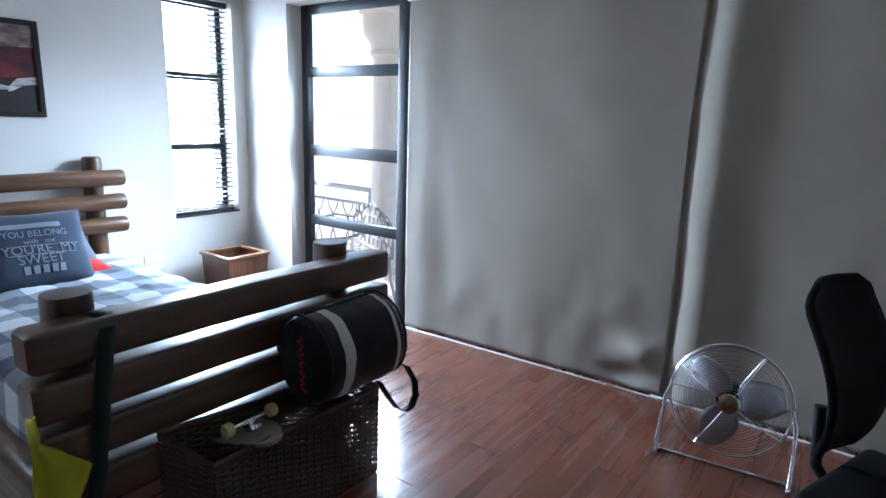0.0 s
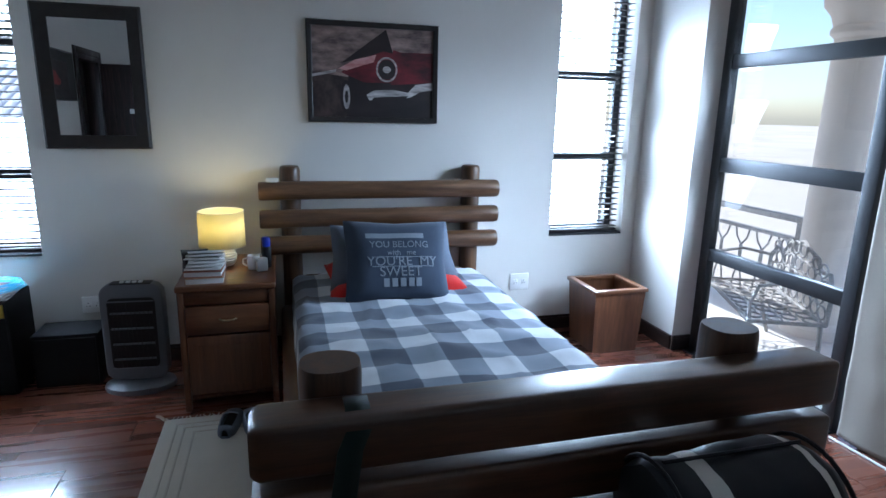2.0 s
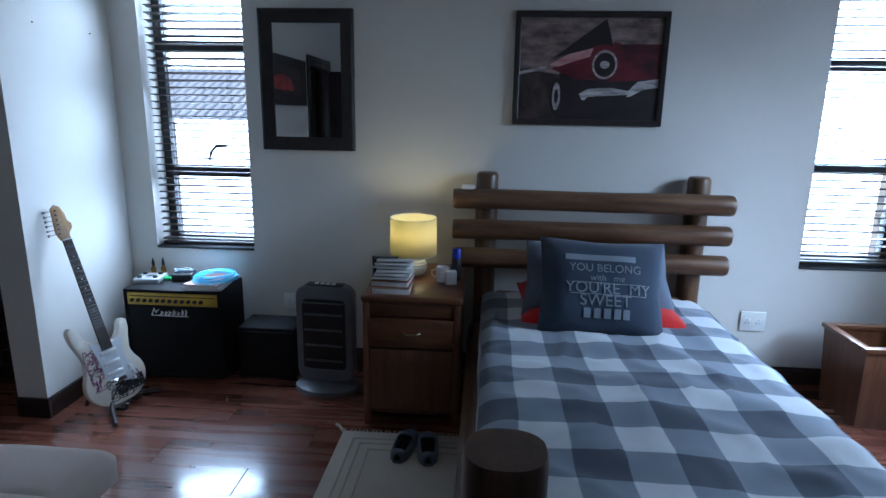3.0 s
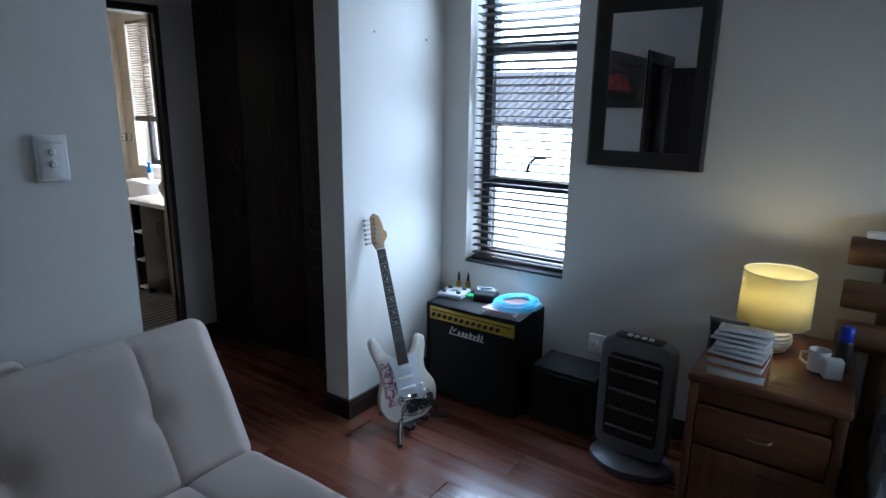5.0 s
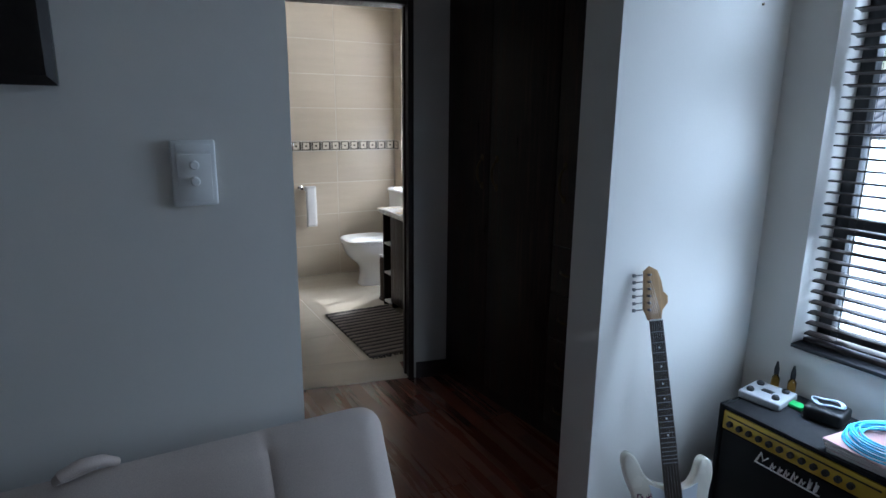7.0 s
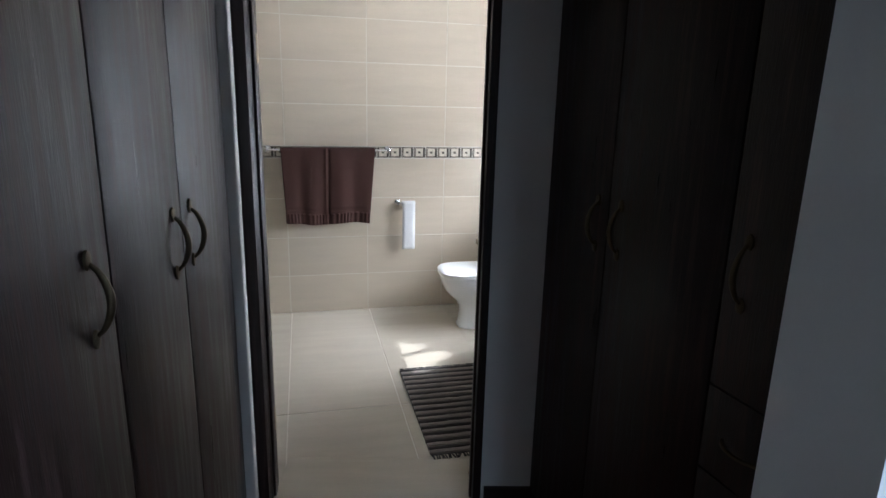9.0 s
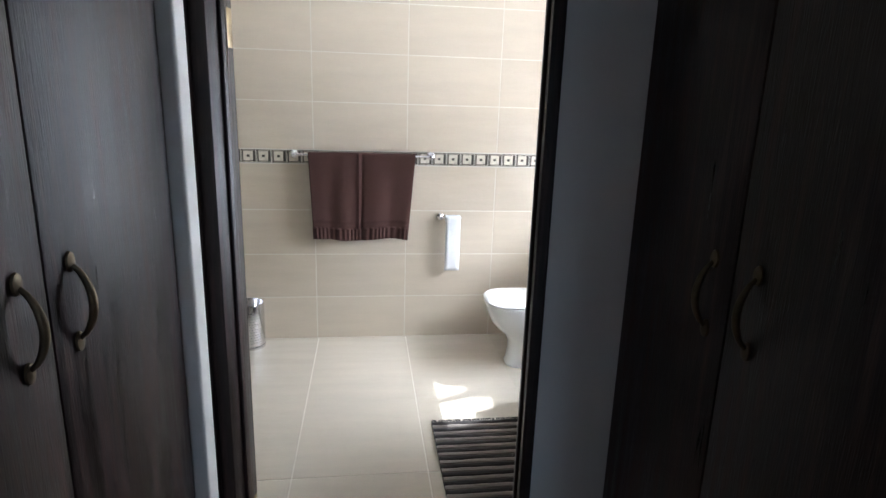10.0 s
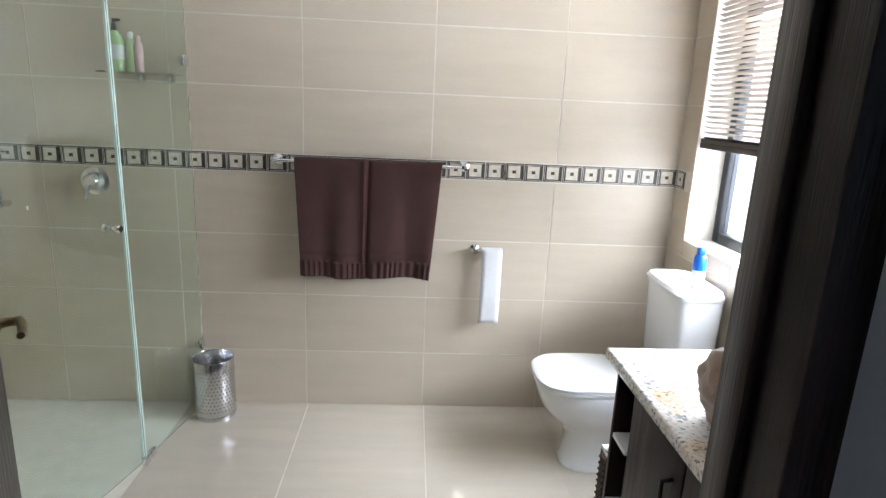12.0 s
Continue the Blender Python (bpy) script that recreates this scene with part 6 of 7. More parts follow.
for x, z in ((0.075, 0.16), (0.085, 0.125), (0.08, 0.095)):
    bm = lathe(bmesh.new(), [(0.010, 0), (0.011, 0.003), (0.008, 0.013)], 16)
    bmesh.ops.rotate(bm, verts=bm.verts, matrix=Matrix.Rotation(radians(90), 3, "X"))
    bmesh.ops.translate(bm, verts=bm.verts, vec=(x, -0.0026, z))
    part("knob", bm, WHITEPL, gtr)
bm = bmesh.new()
neck = []
for z, hw in ((0.30, 0.028), (0.86, 0.0215)):
    neck.append([bm.verts.new((hw * math.cos(a), -0.004 + 0.020 * max(0, math.sin(a)), z)) for a in [math.pi * i / 10 for i in range(11)]])
for i in range(10):
    bm.faces.new((neck[0][i], neck[0][i + 1], neck[1][i + 1], neck[1][i]))
for r_ in neck:
    bm.faces.new(r_)
bm.faces.new((neck[0][0], neck[1][0], neck[1][10], neck[0][10]))
part("neck", bm, MAPLE, gtr)
bm = bmesh.new()
q = [bm.verts.new(v) for v in ((-0.028, -0.004, 0.285), (0.028, -0.004, 0.285), (0.0215, -0.004, 0.86), (-0.0215, -0.004, 0.86), (-0.027, -0.0095, 0.285), (0.027, -0.0095, 0.285), (0.0205, -0.0095, 0.86), (-0.0205, -0.0095, 0.86))]
for f in ((0, 1, 2, 3), (4, 5, 6, 7), (0, 1, 5, 4), (1, 2, 6, 5), (2, 3, 7, 6), (3, 0, 4, 7)):
    bm.faces.new([q[i] for i in f])
part("fingerboard", bm, ROSEWOOD, gtr)
for k in range(1, 22):
    z = 0.86 - 0.648 * (1 - 2 ** (-k / 12))
    hw = 0.0205 + (0.86 - z) / 0.575 * 0.0065
    part("fret", box(bmesh.new(), -hw, -0.0107, z - 0.0011, hw, -0.0094, z + 0.0011), DULL, gtr)
for k in (3, 5, 7, 9, 12, 15):
    z = 0.86 - 0.648 * (1 - (2 ** (-k / 12) + 2 ** (-(k - 1) / 12)) / 2)
    bm = lathe(bmesh.new(), [(0.0035, 0), (0.0035, 0.0005)], 10)
    bmesh.ops.rotate(bm, verts=bm.verts, matrix=Matrix.Rotation(radians(90), 3, "X"))
    bmesh.ops.translate(bm, verts=bm.verts, vec=(0, -0.0095, z))
    part("inlay", bm, WHITEPL, gtr)
part("nut", box(bmesh.new(), -0.0205, -0.0115, 0.859, 0.0205, -0.004, 0.864), WHITEPL, gtr)
bm = extrude_outline([(-0.0215, 0.86), (0.0215, 0.86), (0.028, 0.89), (0.048, 0.912), (0.05, 0.935), (0.036, 0.95), (0.034, 0.985), (0.024, 1.02), (0.0, 1.035), (-0.02, 1.02), (-0.034, 0.90)], 0.015, 0.003)
part("headstock", bm, MAPLE, gtr)
for k in range(6):
    z, x = 0.895 + 0.0225 * k, -0.02 + 0.0025 * k
    bm = lathe(bmesh.new(), [(0.004, 0), (0.004, 0.016), (0.002, 0.018)], 10)
    bmesh.ops.rotate(bm, verts=bm.verts, matrix=Matrix.Rotation(radians(90), 3, "X"))
    bmesh.ops.translate(bm, verts=bm.verts, vec=(x, 0, z))
    box(bm, x - 0.036, 0.016, z - 0.002, x - 0.01, 0.019, z + 0.002, 0.0008)
    box(bm, x - 0.046, 0.013, z - 0.006, x - 0.036, 0.022, z + 0.006, 0.002)
    part("tuning_peg", bm, DULL, gtr)
    part("string", tube(bmesh.new(), [(-0.026 + 0.0105 * k, -0.0125, 0.125), (-0.0165 + 0.0066 * k, -0.0125, 0.862), (x, -0.008, z)], 0.0006, 5), CHROME, gtr)
rs = random.Random(11)


def doodle(n, area, mat, r):
    bm = bmesh.new()
    for _ in range(n):
        cx, cz = rs.uniform(area[0], area[1]), rs.uniform(area[2], area[3])
        pts, a = [], rs.uniform(0, 6.28)
        for k in range(7):
            pts.append((cx, -0.0009, cz))
            a += rs.uniform(-1.3, 1.3)
            cx, cz = min(area[1], max(area[0], cx + 0.010 * math.cos(a))), min(area[3], max(area[2], cz + 0.010 * math.sin(a)))
        tube(bm, pts, r, 4)
    return bm


part("marker_doodle", doodle(150, (-0.02, 0.125, 0.04, 0.105), SCRIB, 0.0017), SCRIB, gtr, "dense black marker doodles")
part("marker_doodle", doodle(80, (-0.06, 0.11, 0.02, 0.13), SCRIB, 0.0014), SCRIB, gtr, "black marker doodles")
part("marker_doodle", doodle(26, (-0.115, -0.055, 0.14, 0.33), SCRIB, 0.0014), SCRIB, gtr, "black marker scrawl")
part("marker_doodle", doodle(34, (-0.12, -0.06, 0.10, 0.31), PINKINK, 0.0016), PINKINK, gtr, "magenta marker scrawl")

stand = thing("guitar_stand", "low black folding guitar stand on the floor", "guitar stand", pose(-3.155, -0.905, 0))
for q in ([(-0.02, -0.075, 0.09), (0.08, -0.02, 0.03), (0.19, 0.07, 0.012)], [(-0.045, -0.075, 0.09), (-0.12, -0.02, 0.03), (-0.20, 0.09, 0.012)]):
    part("front_leg", tube(bmesh.new(), q, 0.010, 10), BLACK, stand)
part("rear_leg", tube(bmesh.new(), [(-0.02, -0.09, 0.30), (0.0, -0.16, 0.15), (0.02, -0.20, 0.012)], 0.010, 10), BLACK, stand)
for sx in (-0.06, 0.06):
    part("cradle", tube(bmesh.new(), [(sx - 0.01, -0.005, 0.022), (sx, 0.03, 0.024), (sx, 0.05, 0.034), (sx, 0.055, 0.06)], 0.009, 10), BLACK, stand)
part("cross_bar", tube(bmesh.new(), [(-0.07, -0.005, 0.022), (0.06, -0.005, 0.022)], 0.009, 10), BLACK, stand)

# throw tie on the sofa
bm = bmesh.new()
tube(bm, [(-0.06, 0.0, 0.0), (-0.03, 0.01, 0.022), (0.01, 0.015, 0.032), (0.045, 0.01, 0.022), (0.05, -0.005, 0.008), (0.02, -0.01, 0.006), (-0.02, 0.0, 0.012)], [0.01, 0.012, 0.013, 0.012, 0.01, 0.011, 0.009], 10)
solid("fabric_tie", bm, SOFA, "knotted cream fabric tie on the sofa's top edge", "fabric tie", pose(-1.545, -1.125, 0.848, 0, 0, 20))

# ---------------------------------------------------------------- fan and office chair
WIRE = plain("thin_guard_wire", (0.5, 0.5, 0.52), 0.35, metal=1.0, vary=0.05, bump=0.0)
fan = thing("floor_fan", "chrome floor fan with round wire guard", "fan", pose(0.28, 3.13, 0.335, -8, 0, 6))
BLADE = plain("brushed_steel_blade", (0.36, 0.38, 0.42), 0.3, metal=1.0, vary=0.06, bump=0.05)
for face, n in ((-0.07, 17), (0.06, 9)):
    for k in range(n):
        rr = 0.05 + (0.26 - 0.05) * (k + 1) / n
        yy = face * (1 - 0.55 * (rr / 0.26) ** 3)
        part("guard_ring", tube(bmesh.new(), [(rr * math.cos(2 * math.pi * i / 44), yy, rr * math.sin(2 * math.pi * i / 44)) for i in range(44)], 0.0009, 5, closed=True), WIRE, fan)
    for k in range(4):
        a = radians(62 + 90 * k)
        part("guard_spoke", tube(bmesh.new(), [(r_ * math.cos(a), face * (1 - 0.55 * (r_ / 0.26) ** 3), r_ * math.sin(a)) for r_ in (0.03, 0.09, 0.15, 0.21, 0.26)], 0.003, 6), CHROME, fan)
part("rim", tube(bmesh.new(), [(0.262 * math.cos(2 * math.pi * i / 52), 0, 0.262 * math.sin(2 * math.pi * i / 52)) for i in range(52)], 0.007, 8, closed=True), CHROME, fan)
for k in range(3):
    bm = bmesh.new()
    rows = []
    for i in range(13):
        t = i / 12
        rr = 0.04 + 0.195 * t
        w = 0.035 + 0.125 * math.sin(math.pi * min(1, 0.12 + t * 0.72))
        rows.append([bm.verts.new((rr * math.cos(s * w / (rr + 0.06) * 0.55), 0.03 * s - 0.012 * (1 - s * s), rr * math.sin(s * w / (rr + 0.06) * 0.55) + 0.3 * w * s * (1 - t))) for s in (-1, -0.6, -0.2, 0.2, 0.6, 1)])
    for a, b in zip(rows, rows[1:]):
        for j in range(5):
            bm.faces.new((a[j], a[j + 1], b[j + 1], b[j]))
    bmesh.ops.rotate(bm, verts=bm.verts, matrix=Matrix.Rotation(radians(-(120 * k + 15)), 3, "Y"))
    bl = part("blade", bm, BLADE, fan)
    m_ = bl.modifiers.new("thickness", "SOLIDIFY")
    m_.thickness = 0.002
bm = lathe(bmesh.new(), [(0.045, 0.0), (0.045, 0.02), (0.03, 0.03), (0.004, 0.034)], 26)
bmesh.ops.rotate(bm, verts=bm.verts, matrix=Matrix.Rotation(radians(90), 3, "X"))
bmesh.ops.translate(bm, verts=bm.verts, vec=(0, -0.05, 0))
part("hub", bm, BRASS, fan, "brassy centre cap")
bm = lathe(bmesh.new(), [(0.06, 0.0), (0.07, 0.03), (0.06, 0.12), (0.03, 0.14)], 26)
bmesh.ops.rotate(bm, verts=bm.verts, matrix=Matrix.Rotation(radians(-90), 3, "X"))
bmesh.ops.translate(bm, verts=bm.verts, vec=(0, 0.03, 0))
part("motor", bm, BLACK, fan, "black motor housing")
fs = bmesh.new()
for s in (-1, 1):
    tube(fs, [(s * 0.255, 0.0, 0.02), (s * 0.278, -0.005, -0.05), (s * 0.284, -0.02, -0.16), (s * 0.284, -0.055, -0.315)], 0.010, 10)
    tube(fs, [(s * 0.284, -0.085, -0.315), (s * 0.284, 0.09, -0.338)], 0.012, 10)
tube(fs, [(-0.284, 0.02, -0.325), (0.284, 0.02, -0.325)], 0.009, 10)
tube(fs, [(-0.262, 0.07, 0.0), (0.262, 0.07, 0.0)], 0.006, 10)
part("stand", fs, CHROME, fan, "chrome U-shaped stand")

MESHBLACK = cloth("black_mesh_fabric", (0.004, 0.004, 0.005), 0.95, 300, 0.2, 0.4, 0.0)
ch = thing("office_chair", "black mesh-back office chair on chrome swivel base", "chair", pose(0.93, 2.30, 0, 0, 0, -20))
bm = bmesh.new()
g = []
for i in range(21):
    t = i / 20
    z = 0.585 + 0.555 * t
    x = -0.285 + 0.06 * math.sin(math.pi * min(1, t * 1.15)) - 0.075 * t ** 1.5
    hw = 0.175 + 0.035 * math.sin(math.pi * (0.05 + 0.8 * t) ** 1.4)
    hw *= 1 - 0.28 * max(0, (t - 0.9) / 0.1) ** 2 - 0.35 * max(0, (0.12 - t) / 0.12) ** 2
    g.append([bm.verts.new((x + 0.035 * (j / 12 - 0.5) ** 2 * 4, hw * (j / 6 - 1), z)) for j in range(13)])
for a, b in zip(g, g[1:]):
    for j in range(12):
        bm.faces.new((a[j], a[j + 1], b[j + 1], b[j]))
bk = part("backrest", bm, MESHBLACK, ch)
m_ = bk.modifiers.new("thickness", "SOLIDIFY")
m_.thickness = 0.022
part("seat", box(bmesh.new(), -0.24, -0.24, 0.46, 0.26, 0.24, 0.55, 0.035, 4), MESHBLACK, ch)
part("back_stem", tube(bmesh.new(), [(-0.10, 0, 0.45), (-0.22, 0, 0.45), (-0.29, 0, 0.52), (-0.305, 0, 0.72)], 0.018, 10), BLACK, ch)
part("gas_column", lathe(bmesh.new(), [(0.028, 0.1), (0.028, 0.28), (0.02, 0.28), (0.02, 0.46)], 20), CHROME, ch)
for k in range(5):
    a = 2 * math.pi * k / 5 + 0.4
    lg = part("base_arm", tube(bmesh.new(), [(0.02 * math.cos(a), 0.02 * math.sin(a), 0.12), (0.29 * math.cos(a), 0.29 * math.sin(a), 0.075)], [0.022, 0.014], 10), CHROME, ch, "chrome base arm")
    bm = lathe(bmesh.new(), [(0.008, -0.022), (0.026, -0.022), (0.028, 0), (0.026, 0.022), (0.008, 0.022)], 18)
    bmesh.ops.rotate(bm, verts=bm.verts, matrix=Matrix.Rotation(radians(90), 3, "X"))
    bmesh.ops.translate(bm, verts=bm.verts, vec=(0.29 * math.cos(a), 0.29 * math.sin(a), 0.029))
    part("castor", bm, BLACK, lg, "black castor")

# ---------------------------------------------------------------- bathroom things
TOWEL = cloth("dark_brown_terry", (0.058, 0.026, 0.021), 0.95, 260, 0.12, 1.0, 0.12)
rail = thing("towel_rail", "chrome towel rail on the tiled wall", "towel rail", pose(-2.64, YB, 1.275))
part("bar", tube(bmesh.new(), [(-0.45, 0.068, 0), (0.45, 0.068, 0)], 0.008, 14), CHROME, rail)
for x in (-0.44, 0.44):
    bm = lathe(bmesh.new(), [(0.002, 0), (0.026, 0.001), (0.026, 0.008), (0.012, 0.014), (0.011, 0.06), (0.014, 0.078), (0.004, 0.082)], 22)
    bmesh.ops.rotate(bm, verts=bm.verts, matrix=Matrix.Rotation(radians(-90), 3, "X"))
    bmesh.ops.translate(bm, verts=bm.verts, vec=(x, 0, 0))
    part("bracket", bm, CHROME, rail)


def hung_towel():
    bm = bmesh.new()
    nx, grid = 110, []
    prof = []
    for i in range(61):
        prof.append((0.068 + 0.019, 0.725 + (1.28 - 0.725) * i / 60, i / 60))
    for i in range(1, 6):
        a = math.pi * i / 6
        prof.append((0.068 + 0.019 * math.cos(a), 1.283 + 0.012 * math.sin(a), 1.0))
    for i in range(21):
        prof.append((0.068 - 0.019, 1.28 - (1.28 - 0.78) * i / 20, 1 - i / 20 * 0.9))
    for y, z, t in prof:
        row = []
        for k in range(nx + 1):
            u = k / nx
            low = 1 - t
            half = 0.342 - 0.035 * low
            x = -2.632 + (u - 0.5) * 2 * half + 0.008 * low
            fold = 0.011 * low * math.sin(u * 2 * math.pi * 3.2 + 0.6 + 0.5 * math.sin(u * 9)) + 0.008 * noise.noise(Vector((u * 9, z * 2.2, 2))) * (0.25 + low)
            fold -= 0.012 * math.exp(-((u - 0.5) / 0.014) ** 2) * (0.5 + 0.5 * low) - 0.006 * math.exp(-((u - 0.53) / 0.014) ** 2)
            band = 0.0
            if y > 0.07 and z < 0.84:
                band = -0.005 if z > 0.805 else 0.003 + 0.004 * math.sin(u * 130 + 2 * math.sin(u * 21))
            sag = 0.008 * math.sin(u * math.pi * 2.5) * low
            row.append(bm.verts.new((x, YB + y + (fold if y > 0.07 else fold * 0.3) + band, z + sag)))
        grid.append(row)
    for a, b in zip(grid, grid[1:]):
        for k in range(nx):
            bm.faces.new((a[k], a[k + 1], b[k + 1], b[k]))
    ob = solid("bath_towel", bm, TOWEL, "dark brown terry towel folded over the rail", "towel")
    m_ = ob.modifiers.new("thickness", "SOLIDIFY")
    m_.thickness = 0.008
    return ob


hung_towel()
tp = thing("toilet_roll_holder", "chrome toilet roll holder with nearly empty roll", "roll holder", pose(-3.22, YB, 0.865))
bm = lathe(bmesh.new(), [(0.002, 0), (0.022, 0.001), (0.022, 0.008), (0.009, 0.014), (0.009, 0.06), (0.012, 0.066)], 20)
bmesh.ops.rotate(bm, verts=bm.verts, matrix=Matrix.Rotation(radians(-90), 3, "X"))
bmesh.ops.translate(bm, verts=bm.verts, vec=(0.065, 0, 0.005))
part("bracket", bm, CHROME, tp)
part("arm", tube(bmesh.new(), [(0.065, 0.058, 0.005), (-0.075, 0.058, 0.005)], 0.006, 12), CHROME, tp)
bm = lathe(bmesh.new(), [(0.024, -0.05), (0.024, 0.05)], 24)
bmesh.ops.rotate(bm, verts=bm.verts, matrix=Matrix.Rotation(radians(90), 3, "Y"))
bmesh.ops.translate(bm, verts=bm.verts, vec=(-0.015, 0.058, 0.0))
part("roll", bm, PAPER, tp, "thin white paper roll")
bm = bmesh.new()
g = []
for i in range(22):
    z = 0.018 - 0.375 * i / 21
    g.append([bm.verts.new((-0.065 + 0.1 * j / 4 + 0.004 * noise.noise(Vector((0, z * 6, 1))), 0.084 + 0.006 * noise.noise(Vector((j * 0.3, z * 7, 3))), z)) for j in range(5)])
for a, b in zip(g, g[1:]):
    for j in range(4):
        bm.faces.new((a[j], a[j + 1], b[j + 1], b[j]))
st = part("paper_tail", bm, PAPER, tp, "long white strip of paper hanging down")
m_ = st.modifiers.new("thickness", "SOLIDIFY")
m_.thickness = 0.001

# toilet, facing away from the window
wc = thing("toilet", "white ceramic close-coupled toilet with lid shut", "toilet", pose(-3.42, -4.85, 0))


def loft(sections, n=36, cap=True):
    """sections: (z, x back, x front, half width, squareness)"""
    bm = bmesh.new()
    rings = []
    for z, xb, xf, hw, sq in sections:
        row = []
        for i in range(n):
            a = 2 * math.pi * i / n
            c, s = math.cos(a), math.sin(a)
            x = (xb + xf) / 2 + (xf - xb) / 2 * math.copysign(abs(c) ** sq, c)
            row.append(bm.verts.new((x, hw * math.copysign(abs(s) ** sq, s), z)))
        rings.append(row)
    for a, b in zip(rings, rings[1:]):
        for i in range(n):
            bm.faces.new((a[i], a[(i + 1) % n], b[(i + 1) % n], b[i]))
    if cap:
        bm.faces.new(rings[0][::-1])
        bm.faces.new(rings[-1])
    return bm


part("bowl", loft([(0.0, -0.56, -0.125, 0.108, 0.62), (0.012, -0.56, -0.123, 0.109, 0.62), (0.03, -0.56, -0.132, 0.103, 0.66), (0.11, -0.56, -0.14, 0.097, 0.72), (0.17, -0.57, -0.132, 0.102, 0.74), (0.215, -0.58, -0.10, 0.122, 0.74), (0.255, -0.60, -0.052, 0.148, 0.72), (0.30, -0.61, -0.018, 0.168, 0.70), (0.345, -0.62, 0.0, 0.178, 0.68), (0.385, -0.64, 0.012, 0.182, 0.66), (0.40, -0.64, 0.010, 0.18, 0.62)], 48), CERAMIC, wc)
part("seat_ring", loft([(0.402, -0.44, 0.018, 0.182, 0.64), (0.412, -0.44, 0.022, 0.185, 0.64), (0.42, -0.44, 0.02, 0.184, 0.64)]), WHITEPL, wc)
part("lid", loft([(0.423, -0.445, 0.022, 0.185, 0.64), (0.436, -0.445, 0.025, 0.187, 0.64), (0.448, -0.44, 0.012, 0.178, 0.64), (0.452, -0.42, -0.03, 0.15, 0.74)]), WHITEPL, wc)
part("cistern", loft([(0.40, -0.69, -0.53, 0.165, 0.35), (0.45, -0.695, -0.51, 0.175, 0.35), (0.835, -0.70, -0.495, 0.185, 0.35)]), CERAMIC, wc)
part("cistern_lid", loft([(0.837, -0.70, -0.487, 0.19, 0.35), (0.855, -0.70, -0.484, 0.192, 0.35), (0.87, -0.695, -0.495, 0.182, 0.38)]), CERAMIC, wc)
bm = lathe(bmesh.new(), [(0.02, 0.87), (0.021, 0.876), (0.012, 0.879)], 20)
part("flush_button", bm, CHROME, wc).matrix_basis = pose(-0.595, 0, 0)
CANBLUE = plain("blue_can_print", (0.02, 0.12, 0.5), 0.3, vary=0.2)
air = thing("air_freshener", "white and blue air freshener can on the cistern", "spray can", pose(-4.02, -4.755, 0.872))
part("can", lathe(bmesh.new(), [(0.024, 0), (0.026, 0.004), (0.026, 0.075), (0.0262, 0.076)], 24), WHITEPL, air)
part("label_band", lathe(bmesh.new(), [(0.0262, 0.076), (0.0262, 0.125), (0.02, 0.138)], 24), CANBLUE, air, "blue printed upper part")
part("nozzle", boxes((-0.012, -0.014, 0.138, 0.014, 0.014, 0.172), bevel=0.005), CANBLUE, air, "blue spray trigger")

# vanity unit
GRANITE = bpy.data.materials.new("speckled_granite")
GRANITE.use_nodes = True
n_, l_ = GRANITE.node_tree.nodes, GRANITE.node_tree.links
p_ = n_["Principled BSDF"]
v_ = coords(n_, l_)
vor = n_.new("ShaderNodeTexVoronoi")
vor.inputs["Scale"].default_value = 120
l_.new(v_, vor.inputs["Vector"])
sepc = n_.new("ShaderNodeSeparateColor")
l_.new(vor.outputs["Color"], sepc.inputs[0])
gc = ramp(n_, l_, sepc.outputs[0], [(0.05, (0.26, 0.27, 0.28)), (0.15, (0.50, 0.50, 0.49)), (0.4, (0.68, 0.66, 0.62)), (0.8, (0.75, 0.73, 0.69))])
gc = mixed(n_, l_, gc, ramp(n_, l_, noise_tex(n_, l_, v_, 7.0), [(0.38, (0.85, 0.62, 0.36)), (0.55, (1, 1, 1))]), 0.75)
l_.new(gc, p_.inputs["Base Color"])
p_.inputs["Roughness"].default_value = 0.14
van = thing("vanity_unit", "dark wooden vanity unit with open end shelves", "vanity unit")
VX0, VX1, VY0, VY1 = -4.125, -3.52, -4.215, -3.22
part("carcass", boxes((VX0, VY0, 0.0, VX0 + 0.02, VY1, 0.775), (VX0 + 0.02, VY0 + 0.13, 0.0, VX1 - 0.02, VY0 + 0.15, 0.775), (VX0 + 0.02, VY1 - 0.02, 0.0, VX1 - 0.02, VY1, 0.775), (VX0 + 0.02, VY0 + 0.15, 0.05, VX1 - 0.02, VY1 - 0.02, 0.07)), DARKWOOD, van)
part("end_panel", box(bmesh.new(), VX0 + 0.02, VY0, 0.0, VX1 - 0.0, VY0 + 0.018, 0.775, 0.003), DARKWOOD, van)
for z in (0.03, 0.275, 0.52):
    part("end_shelf", box(bmesh.new(), VX0 + 0.02, VY0 + 0.018, z, VX1 - 0.002, VY0 + 0.13, z + 0.016, 0.002), WHITEPL, van, "pale shelf edge")
for a, b, hy in ((VY0 + 0.15, -3.72, -3.77), (-3.717, VY1, -3.27)):
    d = part("door", box(bmesh.new(), VX1 - 0.02, a + 0.002, 0.06, VX1, b - 0.002, 0.765, 0.003), DARKWOOD, van)
    part("handle", tube(bmesh.new(), [(VX1, hy, 0.56), (VX1 + 0.025, hy, 0.565), (VX1 + 0.028, hy, 0.61), (VX1 + 0.028, hy, 0.655), (VX1, hy, 0.66)], 0.006, 8), BLACK, d, "black bow handle")
